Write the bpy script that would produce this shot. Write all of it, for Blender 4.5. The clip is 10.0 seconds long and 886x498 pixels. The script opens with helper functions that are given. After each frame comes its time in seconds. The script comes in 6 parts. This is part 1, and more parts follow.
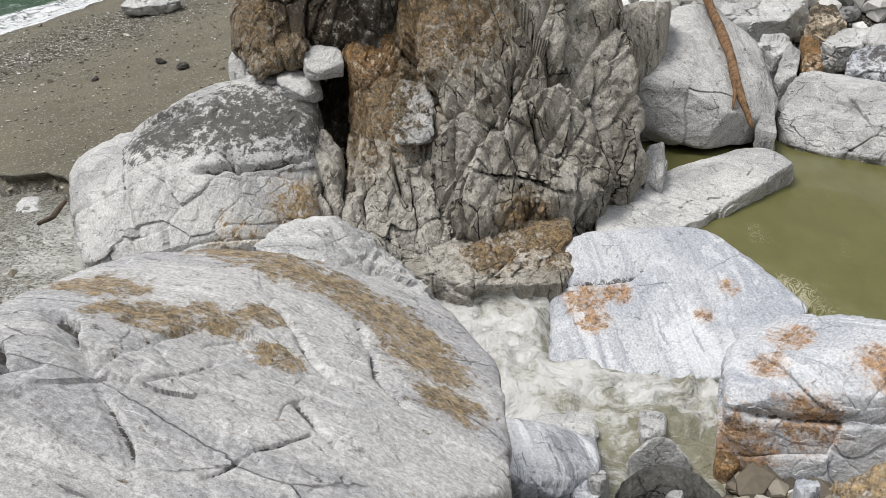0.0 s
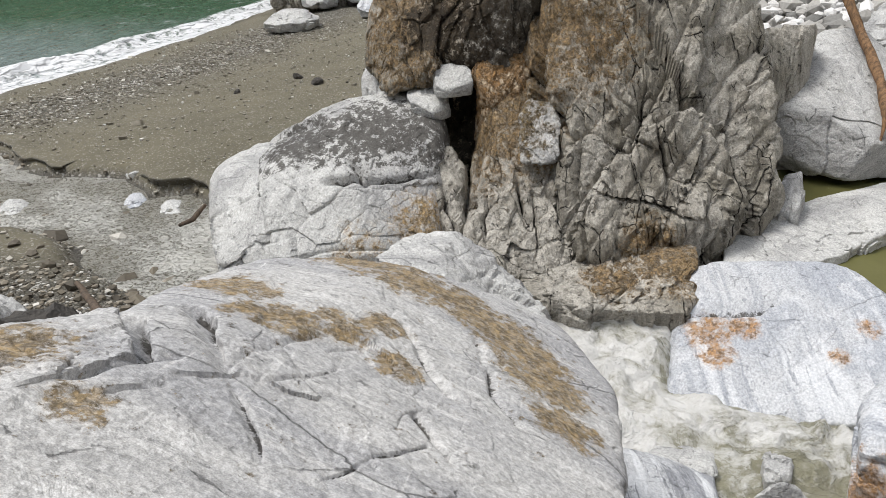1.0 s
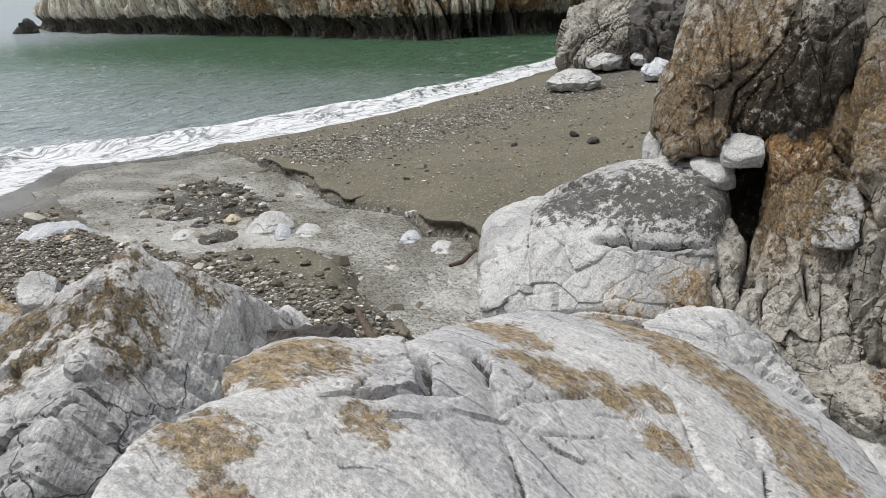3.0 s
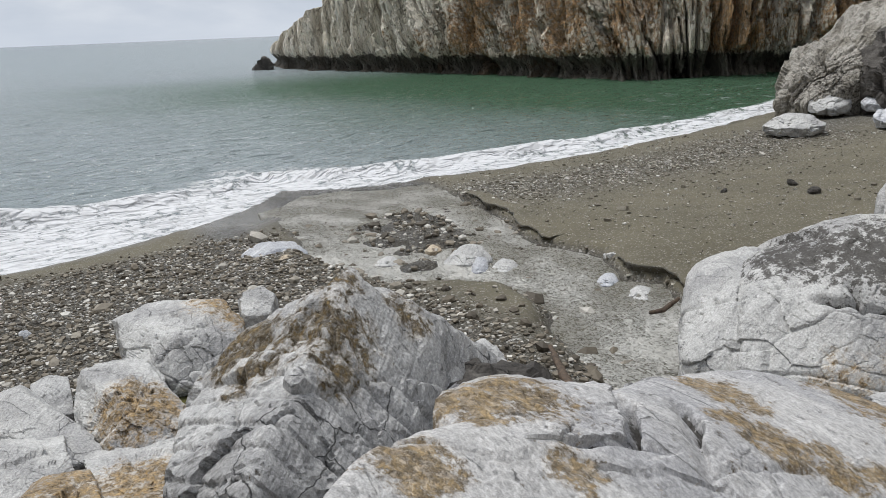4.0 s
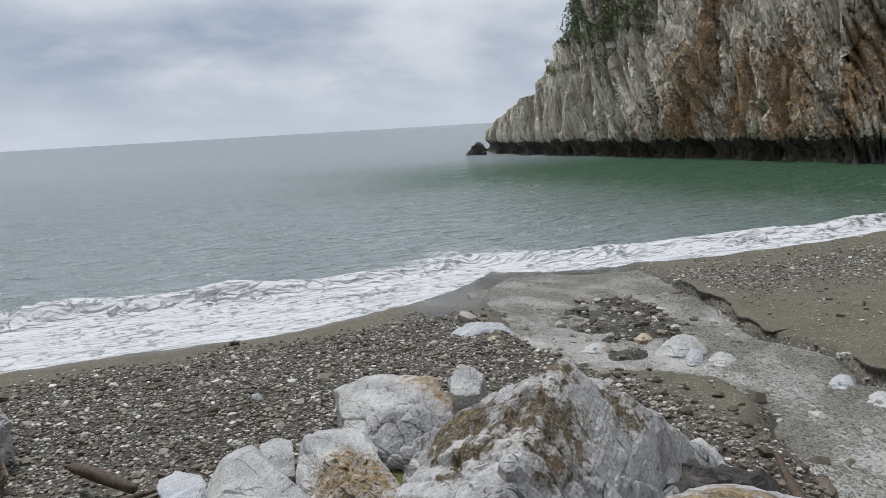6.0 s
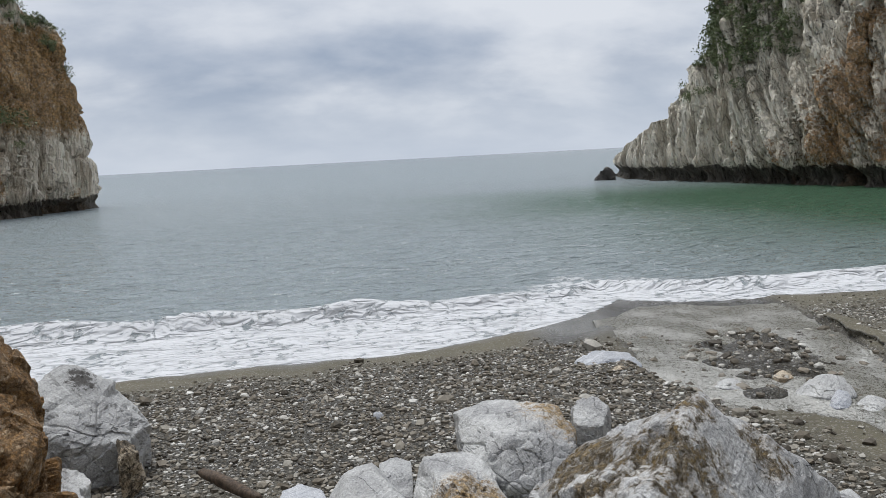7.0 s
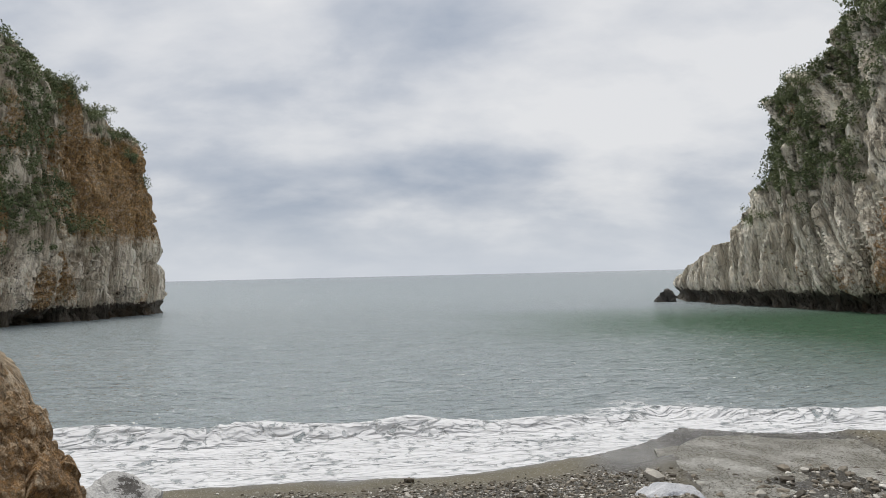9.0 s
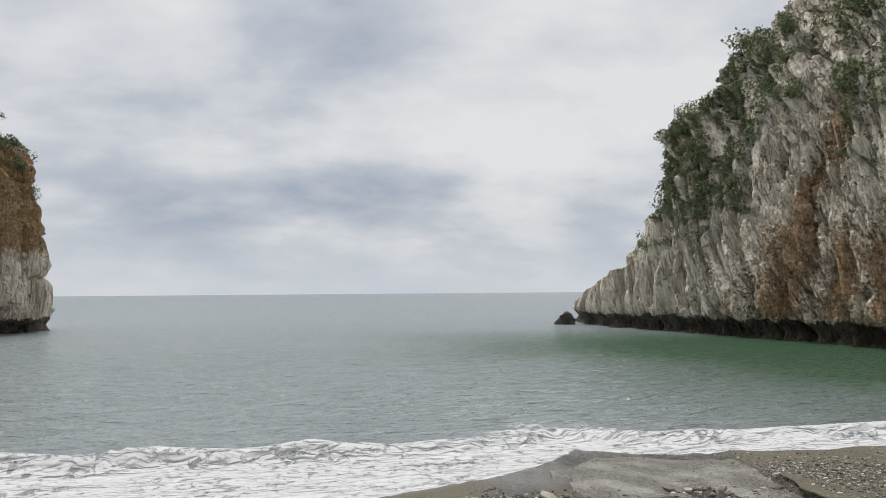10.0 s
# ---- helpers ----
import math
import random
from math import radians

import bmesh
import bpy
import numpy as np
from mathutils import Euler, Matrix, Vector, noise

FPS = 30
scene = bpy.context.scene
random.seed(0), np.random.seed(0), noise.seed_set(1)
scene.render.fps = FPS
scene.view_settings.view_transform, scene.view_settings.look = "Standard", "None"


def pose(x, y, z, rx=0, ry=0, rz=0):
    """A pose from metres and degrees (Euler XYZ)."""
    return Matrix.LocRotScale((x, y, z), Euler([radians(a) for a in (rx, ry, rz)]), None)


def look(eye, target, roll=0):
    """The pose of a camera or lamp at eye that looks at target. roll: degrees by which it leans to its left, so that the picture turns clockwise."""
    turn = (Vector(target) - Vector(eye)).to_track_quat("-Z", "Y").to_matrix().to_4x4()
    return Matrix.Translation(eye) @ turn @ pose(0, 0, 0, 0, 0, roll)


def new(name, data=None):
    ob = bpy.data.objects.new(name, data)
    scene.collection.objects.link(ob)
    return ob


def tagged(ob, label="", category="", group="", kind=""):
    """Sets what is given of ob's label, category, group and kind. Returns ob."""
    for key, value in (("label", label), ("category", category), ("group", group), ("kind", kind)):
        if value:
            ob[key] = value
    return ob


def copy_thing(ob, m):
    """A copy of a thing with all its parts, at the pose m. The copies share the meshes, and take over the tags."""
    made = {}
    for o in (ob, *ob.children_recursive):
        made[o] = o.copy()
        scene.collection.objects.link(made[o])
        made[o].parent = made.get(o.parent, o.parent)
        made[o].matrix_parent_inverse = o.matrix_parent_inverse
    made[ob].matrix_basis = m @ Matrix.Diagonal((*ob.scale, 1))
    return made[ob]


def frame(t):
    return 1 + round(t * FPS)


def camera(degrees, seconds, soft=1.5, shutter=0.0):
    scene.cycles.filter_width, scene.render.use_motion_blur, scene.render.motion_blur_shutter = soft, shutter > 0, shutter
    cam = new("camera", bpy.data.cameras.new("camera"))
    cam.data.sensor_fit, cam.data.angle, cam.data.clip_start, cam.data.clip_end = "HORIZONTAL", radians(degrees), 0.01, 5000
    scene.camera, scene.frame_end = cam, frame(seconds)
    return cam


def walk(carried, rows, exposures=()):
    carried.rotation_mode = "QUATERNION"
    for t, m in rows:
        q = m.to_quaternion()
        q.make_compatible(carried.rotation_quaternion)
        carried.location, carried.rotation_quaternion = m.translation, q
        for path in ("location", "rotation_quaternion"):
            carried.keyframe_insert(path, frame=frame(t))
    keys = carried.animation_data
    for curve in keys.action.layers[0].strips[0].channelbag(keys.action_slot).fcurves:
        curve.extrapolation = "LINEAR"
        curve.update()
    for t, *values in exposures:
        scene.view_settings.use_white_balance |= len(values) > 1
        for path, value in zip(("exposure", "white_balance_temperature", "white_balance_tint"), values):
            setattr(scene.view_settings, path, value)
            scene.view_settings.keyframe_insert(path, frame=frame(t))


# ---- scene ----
cam = camera(58.71, 10.0, soft=0.7)
PATH = [
    (0.0, pose(0.105, -0.156, 3.377, 64.48, 1.95, -76.32)),
    (0.5, pose(0.099, -0.138, 3.377, 65.58, 2.32, -70.68)),
    (1.0, pose(0.093, -0.131, 3.376, 66.20, 2.56, -67.37)),
    (1.5, pose(0.085, -0.125, 3.377, 66.90, 2.65, -64.21)),
    (2.0, pose(0.080, -0.102, 3.377, 67.72, 2.57, -59.27)),
    (2.2, pose(0.068, -0.097, 3.387, 68.08, 2.56, -56.92)),
    (3.3, pose(0.052, -0.023, 3.373, 72.35, 2.01, -43.66)),
    (3.5, pose(0.040, -0.015, 3.379, 73.03, 2.10, -40.62)),
    (4.0, pose(0.021, 0.007, 3.383, 74.37, 2.28, -33.24)),
    (4.5, pose(0.005, 0.019, 3.389, 75.67, 2.05, -28.25)),
    (5.0, pose(-0.004, 0.021, 3.397, 77.49, 2.01, -25.19)),
    (5.5, pose(-0.011, 0.030, 3.397, 79.67, 2.67, -22.17)),
    (5.7, pose(-0.045, -0.006, 3.428, 80.30, 3.04, -20.76)),
    (6.8, pose(-0.026, 0.059, 3.397, 82.76, 3.19, -10.91)),
    (7.0, pose(-0.025, 0.085, 3.400, 83.30, 3.03, -9.13)),
    (7.5, pose(-0.034, 0.108, 3.400, 84.99, 2.51, -4.87)),
    (8.0, pose(-0.058, 0.100, 3.405, 87.20, 2.23, -1.55)),
    (8.5, pose(-0.040, 0.157, 3.399, 89.76, 1.96, -1.22)),
    (9.0, pose(-0.037, 0.149, 3.411, 91.85, 1.35, -4.96)),
    (9.5, pose(-0.033, 0.048, 3.459, 92.80, 0.68, -9.44)),
    (10.0, pose(-0.049, -0.031, 3.507, 93.17, 0.46, -11.88)),
]
walk(cam, PATH, ((0.0, 0.27, 6455, 10), (1.5, 0.35, 6455, 10), (2.2, 0.37, 6455, 10), (3.5, 0.11, 6355, 10), (4.0, 0.04, 6305, 10), (5.5, -0.15, 6155, 10), (7.5, -0.07, 6205, 10), (9.0, -0.05, 6555, 10), (10.0, -0.07, 6605, 10)))

# ---- light: an overcast sky over the sea, a wide soft sun behind the clouds ----
SUN_AZ, SUN_EL = radians(-22), radians(66)      # measured from +y towards +x
world = bpy.data.worlds.new("sky")
scene.world = world
world.use_nodes = True
wn, wl = world.node_tree.nodes, world.node_tree.links
wn.clear()


def wnode(kind, **kw):
    n = wn.new(kind)
    for k, v in kw.items():
        n.inputs[k].default_value = v
    return n


w_out = wnode("ShaderNodeOutputWorld")
w_bg = wnode("ShaderNodeBackground", Strength=0.95)
w_sky = wn.new("ShaderNodeTexSky")
w_sky.sky_type, w_sky.sun_disc = "NISHITA", False
w_sky.sun_elevation, w_sky.sun_rotation = SUN_EL, SUN_AZ
w_sky.air_density, w_sky.dust_density = 1.0, 2.0
w_dim = wn.new("ShaderNodeVectorMath")
w_dim.operation = "SCALE"
w_dim.inputs["Scale"].default_value = 0.10
w_tc = wn.new("ShaderNodeTexCoord")
w_sep = wn.new("ShaderNodeSeparateXYZ")
w_lift = wnode("ShaderNodeMath")
w_lift.operation = "ADD"
w_lift.inputs[1].default_value = 0.42
w_flat = wn.new("ShaderNodeVectorMath")
w_flat.operation = "DIVIDE"
w_map = wn.new("ShaderNodeMapping")
w_map.inputs["Scale"].default_value = (0.75, 1.0, 0.0)
w_map.inputs["Location"].default_value = (0.35, 0.2, 0.1)
wl.new(w_tc.outputs["Generated"], w_sep.inputs[0])
wl.new(w_sep.outputs["Z"], w_lift.inputs[0])
wl.new(w_tc.outputs["Generated"], w_flat.inputs[0])
wl.new(w_lift.outputs[0], w_flat.inputs[1])
wl.new(w_flat.outputs[0], w_map.inputs["Vector"])
w_n1 = wnode("ShaderNodeTexNoise", Scale=1.9, Detail=7.0, Roughness=0.5, Distortion=0.2)
w_n2 = wnode("ShaderNodeTexNoise", Scale=5.5, Detail=7.0, Roughness=0.52, Distortion=0.15)
wl.new(w_map.outputs[0], w_n1.inputs["Vector"])
wl.new(w_map.outputs[0], w_n2.inputs["Vector"])
w_sum = wn.new("ShaderNodeMath")
w_sum.operation = "MULTIPLY_ADD"
w_sum.inputs[1].default_value = 0.42
wl.new(w_n2.outputs["Fac"], w_sum.inputs[0])
wl.new(w_n1.outputs["Fac"], w_sum.inputs[2])
w_ramp = wn.new("ShaderNodeValToRGB")
for p, c in ((0.50, (0.40, 0.46, 0.56, 1)), (0.64, (0.58, 0.62, 0.69, 1)), (0.72, (0.72, 0.745, 0.79, 1)), (0.83, (0.85, 0.86, 0.88, 1))):
    e = w_ramp.color_ramp.elements.new(p) if p not in (0.50, 0.83) else w_ramp.color_ramp.elements[0 if p == 0.50 else -1]
    e.position, e.color = p, c

# a darker bank of cloud hangs low over the sea
w_bank = wn.new("ShaderNodeMapRange")
w_bank.interpolation_type = "SMOOTHERSTEP"
w_bank.inputs["From Min"].default_value, w_bank.inputs["From Max"].default_value = 0.20, 0.11
w_bank.inputs["To Min"].default_value, w_bank.inputs["To Max"].default_value = 0.0, -0.09
wl.new(w_sep.outputs["Z"], w_bank.inputs["Value"])
w_sub = wn.new("ShaderNodeMath")
w_sub.operation = "ADD"
wl.new(w_bank.outputs["Result"], w_sub.inputs[1])
# low over the sea the cloud deck thins to a pale band
w_hor = wn.new("ShaderNodeMapRange")
w_hor.inputs["From Min"].default_value, w_hor.inputs["From Max"].default_value = 0.01, 0.10
w_hor.inputs["To Min"].default_value, w_hor.inputs["To Max"].default_value = 0.75, 0.0
wl.new(w_sep.outputs["Z"], w_hor.inputs["Value"])
wl.new(w_sum.outputs[0], w_sub.inputs[0])
wl.new(w_sub.outputs[0], w_ramp.inputs["Fac"])
w_mixh = wn.new("ShaderNodeMix")
w_mixh.data_type = "RGBA"
w_mixh.inputs["B"].default_value = (0.71, 0.76, 0.83, 1)
wl.new(w_hor.outputs["Result"], w_mixh.inputs["Factor"])
wl.new(w_ramp.outputs["Color"], w_mixh.inputs["A"])
w_mix = wn.new("ShaderNodeMix")
w_mix.data_type = "RGBA"
w_mix.inputs["Factor"].default_value = 0.93
wl.new(w_sky.outputs["Color"], w_dim.inputs[0])
wl.new(w_dim.outputs[0], w_mix.inputs["A"])
wl.new(w_mixh.outputs["Result"], w_mix.inputs["B"])
wl.new(w_mix.outputs["Result"], w_bg.inputs["Color"])
wl.new(w_bg.outputs[0], w_out.inputs["Surface"])

sun = new("sun", bpy.data.lights.new("sun", "SUN"))
sun.data.energy, sun.data.angle, sun.data.color = 2.6, radians(22), (1.0, 0.96, 0.90)
sun.matrix_basis = look((60 * math.sin(SUN_AZ) * math.cos(SUN_EL), 60 * math.cos(SUN_AZ) * math.cos(SUN_EL), 60 * math.sin(SUN_EL)), (0, 0, 0))


# ---- noise in numpy ----
def _hash(i, j, k, seed):
    m = np.uint32
    h = i.astype(m) * m(374761393) + j.astype(m) * m(668265263) + k.astype(m) * m(2147483647) + m((seed * 1274126177) & 0xFFFFFFFF)
    h = (h ^ (h >> m(13))) * m(1274126177)
    return h ^ (h >> m(16))


GRAD = np.array([(x, y, z) for x in (-1, 0, 1) for y in (-1, 0, 1) for z in (-1, 0, 1) if abs(x) + abs(y) + abs(z) == 2], np.float32)


def perlin(p, seed=0):
    """Gradient noise, about -1 to 1, at an array of points."""
    p = np.asarray(p, np.float32)
    c = np.floor(p)
    f = p - c
    c = c.astype(np.int32)
    u = f * f * f * (f * (f * 6 - 15) + 10)
    out = np.zeros(len(p), np.float32)
    for dx in (0, 1):
        for dy in (0, 1):
            for dz in (0, 1):
                g = GRAD[_hash(c[:, 0] + dx, c[:, 1] + dy, c[:, 2] + dz, seed) % np.uint32(12)]
                d = g[:, 0] * (f[:, 0] - dx) + g[:, 1] * (f[:, 1] - dy) + g[:, 2] * (f[:, 2] - dz)
                out += d * (u[:, 0] if dx else 1 - u[:, 0]) * (u[:, 1] if dy else 1 - u[:, 1]) * (u[:, 2] if dz else 1 - u[:, 2])
    return out


def fbm(p, octaves=4, seed=0, gain=0.5):
    p = np.asarray(p, float)
    out, a = np.zeros(len(p)), 1.0
    for o in range(octaves):
        out += a * perlin(p * 2.03 ** o + 7.3 * o, seed + o)
        a *= gain
    return out


def ridged(p, octaves=3, seed=0):
    p = np.asarray(p, float)
    out, a = np.zeros(len(p)), 1.0
    for o in range(octaves):
        out += a * (1 - 2 * np.abs(perlin(p * 2.1 ** o + 3.1 * o, seed + o)))
        a *= 0.5
    return out


def facets3(p, scale, seed=0, warp=0.25):
    """Broken-stone relief: every cell is a tilted plane of its own. Returns the relief (about -1 to 1) and a mask of the joints."""
    q = np.asarray(p * np.asarray(scale), np.float32)
    if warp:
        q = q + np.float32(warp) * np.stack([perlin(q * 1.3, seed + 71), perlin(q * 1.3, seed + 72), perlin(q * 1.3, seed + 73)], 1)
    c = np.floor(q)
    f = q - c
    c = c.astype(np.int32)
    n = len(q)
    d1, d2, rel = np.full(n, 9.0, np.float32), np.full(n, 9.0, np.float32), np.zeros(n, np.float32)
    a, m = np.float32(1 / 1023), np.uint32
    for dx in (-1, 0, 1):
        for dy in (-1, 0, 1):
            for dz in (-1, 0, 1):
                h0 = _hash(c[:, 0] + dx, c[:, 1] + dy, c[:, 2] + dz, seed)
                ox = f[:, 0] - dx - (h0 & m(1023)) * a
                oy = f[:, 1] - dy - ((h0 >> m(10)) & m(1023)) * a
                oz = f[:, 2] - dz - ((h0 >> m(20)) & m(1023)) * a
                d = ox * ox + oy * oy + oz * oz
                near = d < d1
                d2 = np.where(near, d1, np.minimum(d2, d))
                d1 = np.where(near, d, d1)
                k = np.nonzero(near)[0]
                h1 = h0[k] * m(1103515245) + m(12345)
                h1 = h1 ^ (h1 >> m(15))
                rel[k] = ((h1 & m(255)) / 127.5 - 1) * ox[k] + (((h1 >> m(8)) & m(255)) / 127.5 - 1) * oy[k] + (((h1 >> m(16)) & m(255)) / 127.5 - 1) * oz[k] + (((h1 >> m(24)) & m(127)) / 127.0 - 0.5) * 0.7
    return rel, np.sqrt(d2) - np.sqrt(d1)


def smooth(a, b, x):
    t = np.clip((x - a) / (b - a), 0, 1)
    return t * t * (3 - 2 * t)


# ---- materials ----
def nodes(name):
    m = bpy.data.materials.new(name)
    m.use_nodes = True
    nt = m.node_tree
    b = nt.nodes["Principled BSDF"]

    def add(kind, **kw):
        n = nt.nodes.new(kind)
        for k, v in kw.items():
            n.inputs[k].default_value = v
        return n

    return m, nt, b, add, nt.links.new


def mix_rgb(add, link, fac, a, b, blend="MIX"):
    n = add("ShaderNodeMix")
    n.data_type, n.blend_type = "RGBA", blend
    for key, v in (("Factor", fac), ("A", a), ("B", b)):
        if isinstance(v, (float, int)):
            n.inputs[key].default_value = v
        elif isinstance(v, tuple):
            n.inputs[key].default_value = (*v, 1)
        else:
            link(v, n.inputs[key])
    return n.outputs["Result"]


def ramp(add, link, src, stops):
    n = add("ShaderNodeMapRange")
    n.inputs["From Min"].default_value, n.inputs["From Max"].default_value = stops
    n.interpolation_type = "SMOOTHSTEP"
    link(src, n.inputs["Value"])
    return n.outputs["Result"]


def math2(add, link, op, a, b):
    n = add("ShaderNodeMath")
    n.operation = op
    for i, v in enumerate((a, b)):
        if isinstance(v, (float, int)):
            n.inputs[i].default_value = v
        else:
            link(v, n.inputs[i])
    return n.outputs[0]


def rock_material(name, light, mid, dark, stain, vein=0.35, blotch=0.5, stains=0.3, tilt=(20, 35, 10), fine=1.0, bump=0.8, rough=0.8, lines_at=(1.5, 1.5, 38.0), lined=0.5, scratch=0.0, hairs=2.4, chips=0.5, chip_at=(1.0, 1.0, 1.0), patch=(1.0, 1.0, 1.0), streak=0.0, speck=0.0, joint=1.0):
    """Marble or limestone: broad pale and grey patches with crisp borders, fine parallel foliation lines, hair cracks
    at two sizes, chipped relief, ochre stains, black weathering and painted shade where the mesh's own masks and a
    noise agree."""
    m, nt, b, add, link = nodes(name)
    tc = add("ShaderNodeTexCoord")
    mp = add("ShaderNodeMapping")
    mp.inputs["Rotation"].default_value = [radians(a) for a in tilt]
    mp.inputs["Scale"].default_value = (fine, fine, fine)
    link(tc.outputs["Object"], mp.inputs["Vector"])

    def placed(squeeze):
        if squeeze is None:
            return mp.outputs[0]
        st = add("ShaderNodeMapping")
        st.inputs["Scale"].default_value = squeeze
        link(mp.outputs[0], st.inputs["Vector"])
        return st.outputs[0]

    def noise_at(scale, detail=6.0, roughness=0.6, distortion=0.0, squeeze=None):
        n = add("ShaderNodeTexNoise", Scale=scale, Detail=detail, Roughness=roughness, Distortion=distortion)
        link(placed(squeeze), n.inputs["Vector"])
        return n

    big = noise_at(1.0, 5.0, 0.55, 0.4, patch)
    blot = noise_at(4.5, 8.0, 0.62, 0.9, patch)
    foli = noise_at(1.0, 4.0, 0.6, 0.25, lines_at)
    pit = noise_at(22.0, 5.0, 0.6, 0.3)
    grain = noise_at(70.0, 2.0, 0.5)
    col = mix_rgb(add, link, ramp(add, link, big.outputs["Fac"], (0.42, 0.60)), light, mid)
    f = math2(add, link, "MULTIPLY", ramp(add, link, foli.outputs["Fac"], (0.50, 0.62)), lined)
    col = mix_rgb(add, link, f, col, tuple(0.6 * a + 0.4 * c for a, c in zip(mid, dark)))
    col = mix_rgb(add, link, math2(add, link, "MULTIPLY", ramp(add, link, blot.outputs["Fac"], (0.57, 0.63)), blotch), col, tuple(0.45 * a + 0.55 * c for a, c in zip(mid, dark)))
    col = mix_rgb(add, link, math2(add, link, "MULTIPLY", ramp(add, link, blot.outputs["Fac"], (0.44, 0.38)), 0.5), col, tuple(min(0.86, 1.18 * v) for v in light))
    col = mix_rgb(add, link, math2(add, link, "MULTIPLY", ramp(add, link, pit.outputs["Fac"], (0.61, 0.68)), 0.6), col, dark)
    if scratch:
        for k, st in enumerate(((0.45, 8.0, 1.5), (9.0, 0.4, 2.0))):
            sc = noise_at(2.2 + k, 3.0, 0.55, 0.35, st)
            f = math2(add, link, "MULTIPLY", ramp(add, link, sc.outputs["Fac"], (0.60 + 0.03 * k, 0.66 + 0.03 * k)), scratch)
            col = mix_rgb(add, link, f, col, tuple(min(0.86, 1.3 * v) for v in light))
    if streak:
        for sq, span, tone in (((0.9, 0.9, 9.0), (0.52, 0.62), tuple(min(0.86, 1.25 * v) for v in light)), ((1.6, 1.6, 44.0), (0.60, 0.66), tuple(0.5 * a + 0.5 * c for a, c in zip(mid, dark)))):
            sc = noise_at(1.0, 5.0, 0.6, 0.15, sq)
            col = mix_rgb(add, link, math2(add, link, "MULTIPLY", ramp(add, link, sc.outputs["Fac"], span), streak), col, tone)
    joints = None
    warp = mix_rgb(add, link, 0.045, placed(chip_at), blot.outputs["Color"], "LINEAR_LIGHT")
    for k, (sc, width, span) in enumerate(((hairs, 0.008, (0.50, 0.56)), (hairs * 2.6, 0.013, (0.55, 0.60)))):
        vor = add("ShaderNodeTexVoronoi", Scale=sc)
        vor.feature = "DISTANCE_TO_EDGE"
        link(warp, vor.inputs["Vector"])
        c = math2(add, link, "MULTIPLY", ramp(add, link, vor.outputs["Distance"], (width * joint, 0.0)), ramp(add, link, (big, blot)[k].outputs["Fac"], span))
        joints = c if joints is None else math2(add, link, "MAXIMUM", joints, c)
    col = mix_rgb(add, link, math2(add, link, "MULTIPLY", joints, min(1.0, 1.6 * vein)), col, tuple(0.3 * v for v in dark))
    at = add("ShaderNodeAttribute")
    at.attribute_name = "stain"
    lump = add("ShaderNodeTexNoise", Scale=14.0 * fine, Detail=10.0, Roughness=0.78, Distortion=0.12)
    link(tc.outputs["Object"], lump.inputs["Vector"])
    sm = add("ShaderNodeMath")
    sm.operation = "MULTIPLY_ADD"
    sm.inputs[1].default_value = 0.215
    link(at.outputs["Fac"], sm.inputs[0])
    link(lump.outputs["Fac"], sm.inputs[2])
    s = ramp(add, link, sm.outputs[0], (0.66 - 0.06 * stains, 0.71 - 0.06 * stains))
    tone = mix_rgb(add, link, ramp(add, link, pit.outputs["Fac"], (0.40, 0.60)), tuple(min(0.8, 1.4 * v) for v in stain), tuple(0.45 * v for v in stain))
    wash = math2(add, link, "MULTIPLY", ramp(add, link, sm.outputs[0], (0.52, 0.68)), 0.40)
    col = mix_rgb(add, link, math2(add, link, "MULTIPLY", wash, ramp(add, link, at.outputs["Fac"], (0.05, 0.5))), col, tuple(min(0.8, 1.6 * v) for v in stain))
    spk = noise_at(48.0, 4.0, 0.7)
    s = math2(add, link, "MULTIPLY", s, math2(add, link, "ADD", math2(add, link, "MULTIPLY", ramp(add, link, spk.outputs["Fac"], (0.42, 0.56)), 0.5), 0.5))
    col = mix_rgb(add, link, math2(add, link, "MULTIPLY", s, 0.85), col, tone)
    # black weathering, plus shade painted into cracks, the cleft and undersides
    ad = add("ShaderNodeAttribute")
    ad.attribute_name = "weather_shade"
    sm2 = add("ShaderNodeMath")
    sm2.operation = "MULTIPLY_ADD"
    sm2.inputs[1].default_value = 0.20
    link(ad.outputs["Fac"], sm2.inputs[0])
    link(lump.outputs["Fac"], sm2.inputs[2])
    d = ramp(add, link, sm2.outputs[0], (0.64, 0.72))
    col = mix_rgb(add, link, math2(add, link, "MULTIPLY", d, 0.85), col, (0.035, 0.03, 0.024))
    g = ramp(add, link, grain.outputs["Fac"], (0.30, 0.70))
    col = mix_rgb(add, link, 0.5, col, mix_rgb(add, link, g, (0.30, 0.30, 0.30), (0.66, 0.66, 0.66)), "OVERLAY")
    if speck:
        sp = noise_at(240.0, 2.0, 0.6)
        col = mix_rgb(add, link, speck, col, mix_rgb(add, link, ramp(add, link, sp.outputs["Fac"], (0.32, 0.68)), (0.2, 0.2, 0.2), (0.8, 0.8, 0.8)), "OVERLAY")
    link(col, b.inputs["Base Color"])
    b.inputs["Roughness"].default_value = rough
    b.inputs["Specular IOR Level"].default_value = 0.3
    h = math2(add, link, "ADD", math2(add, link, "MULTIPLY", pit.outputs["Fac"], 0.35), math2(add, link, "MULTIPLY", grain.outputs["Fac"], 0.06))
    h = math2(add, link, "ADD", h, math2(add, link, "MULTIPLY", foli.outputs["Fac"], 0.5 * lined))
    h = math2(add, link, "ADD", h, math2(add, link, "MULTIPLY", blot.outputs["Fac"], 0.7))
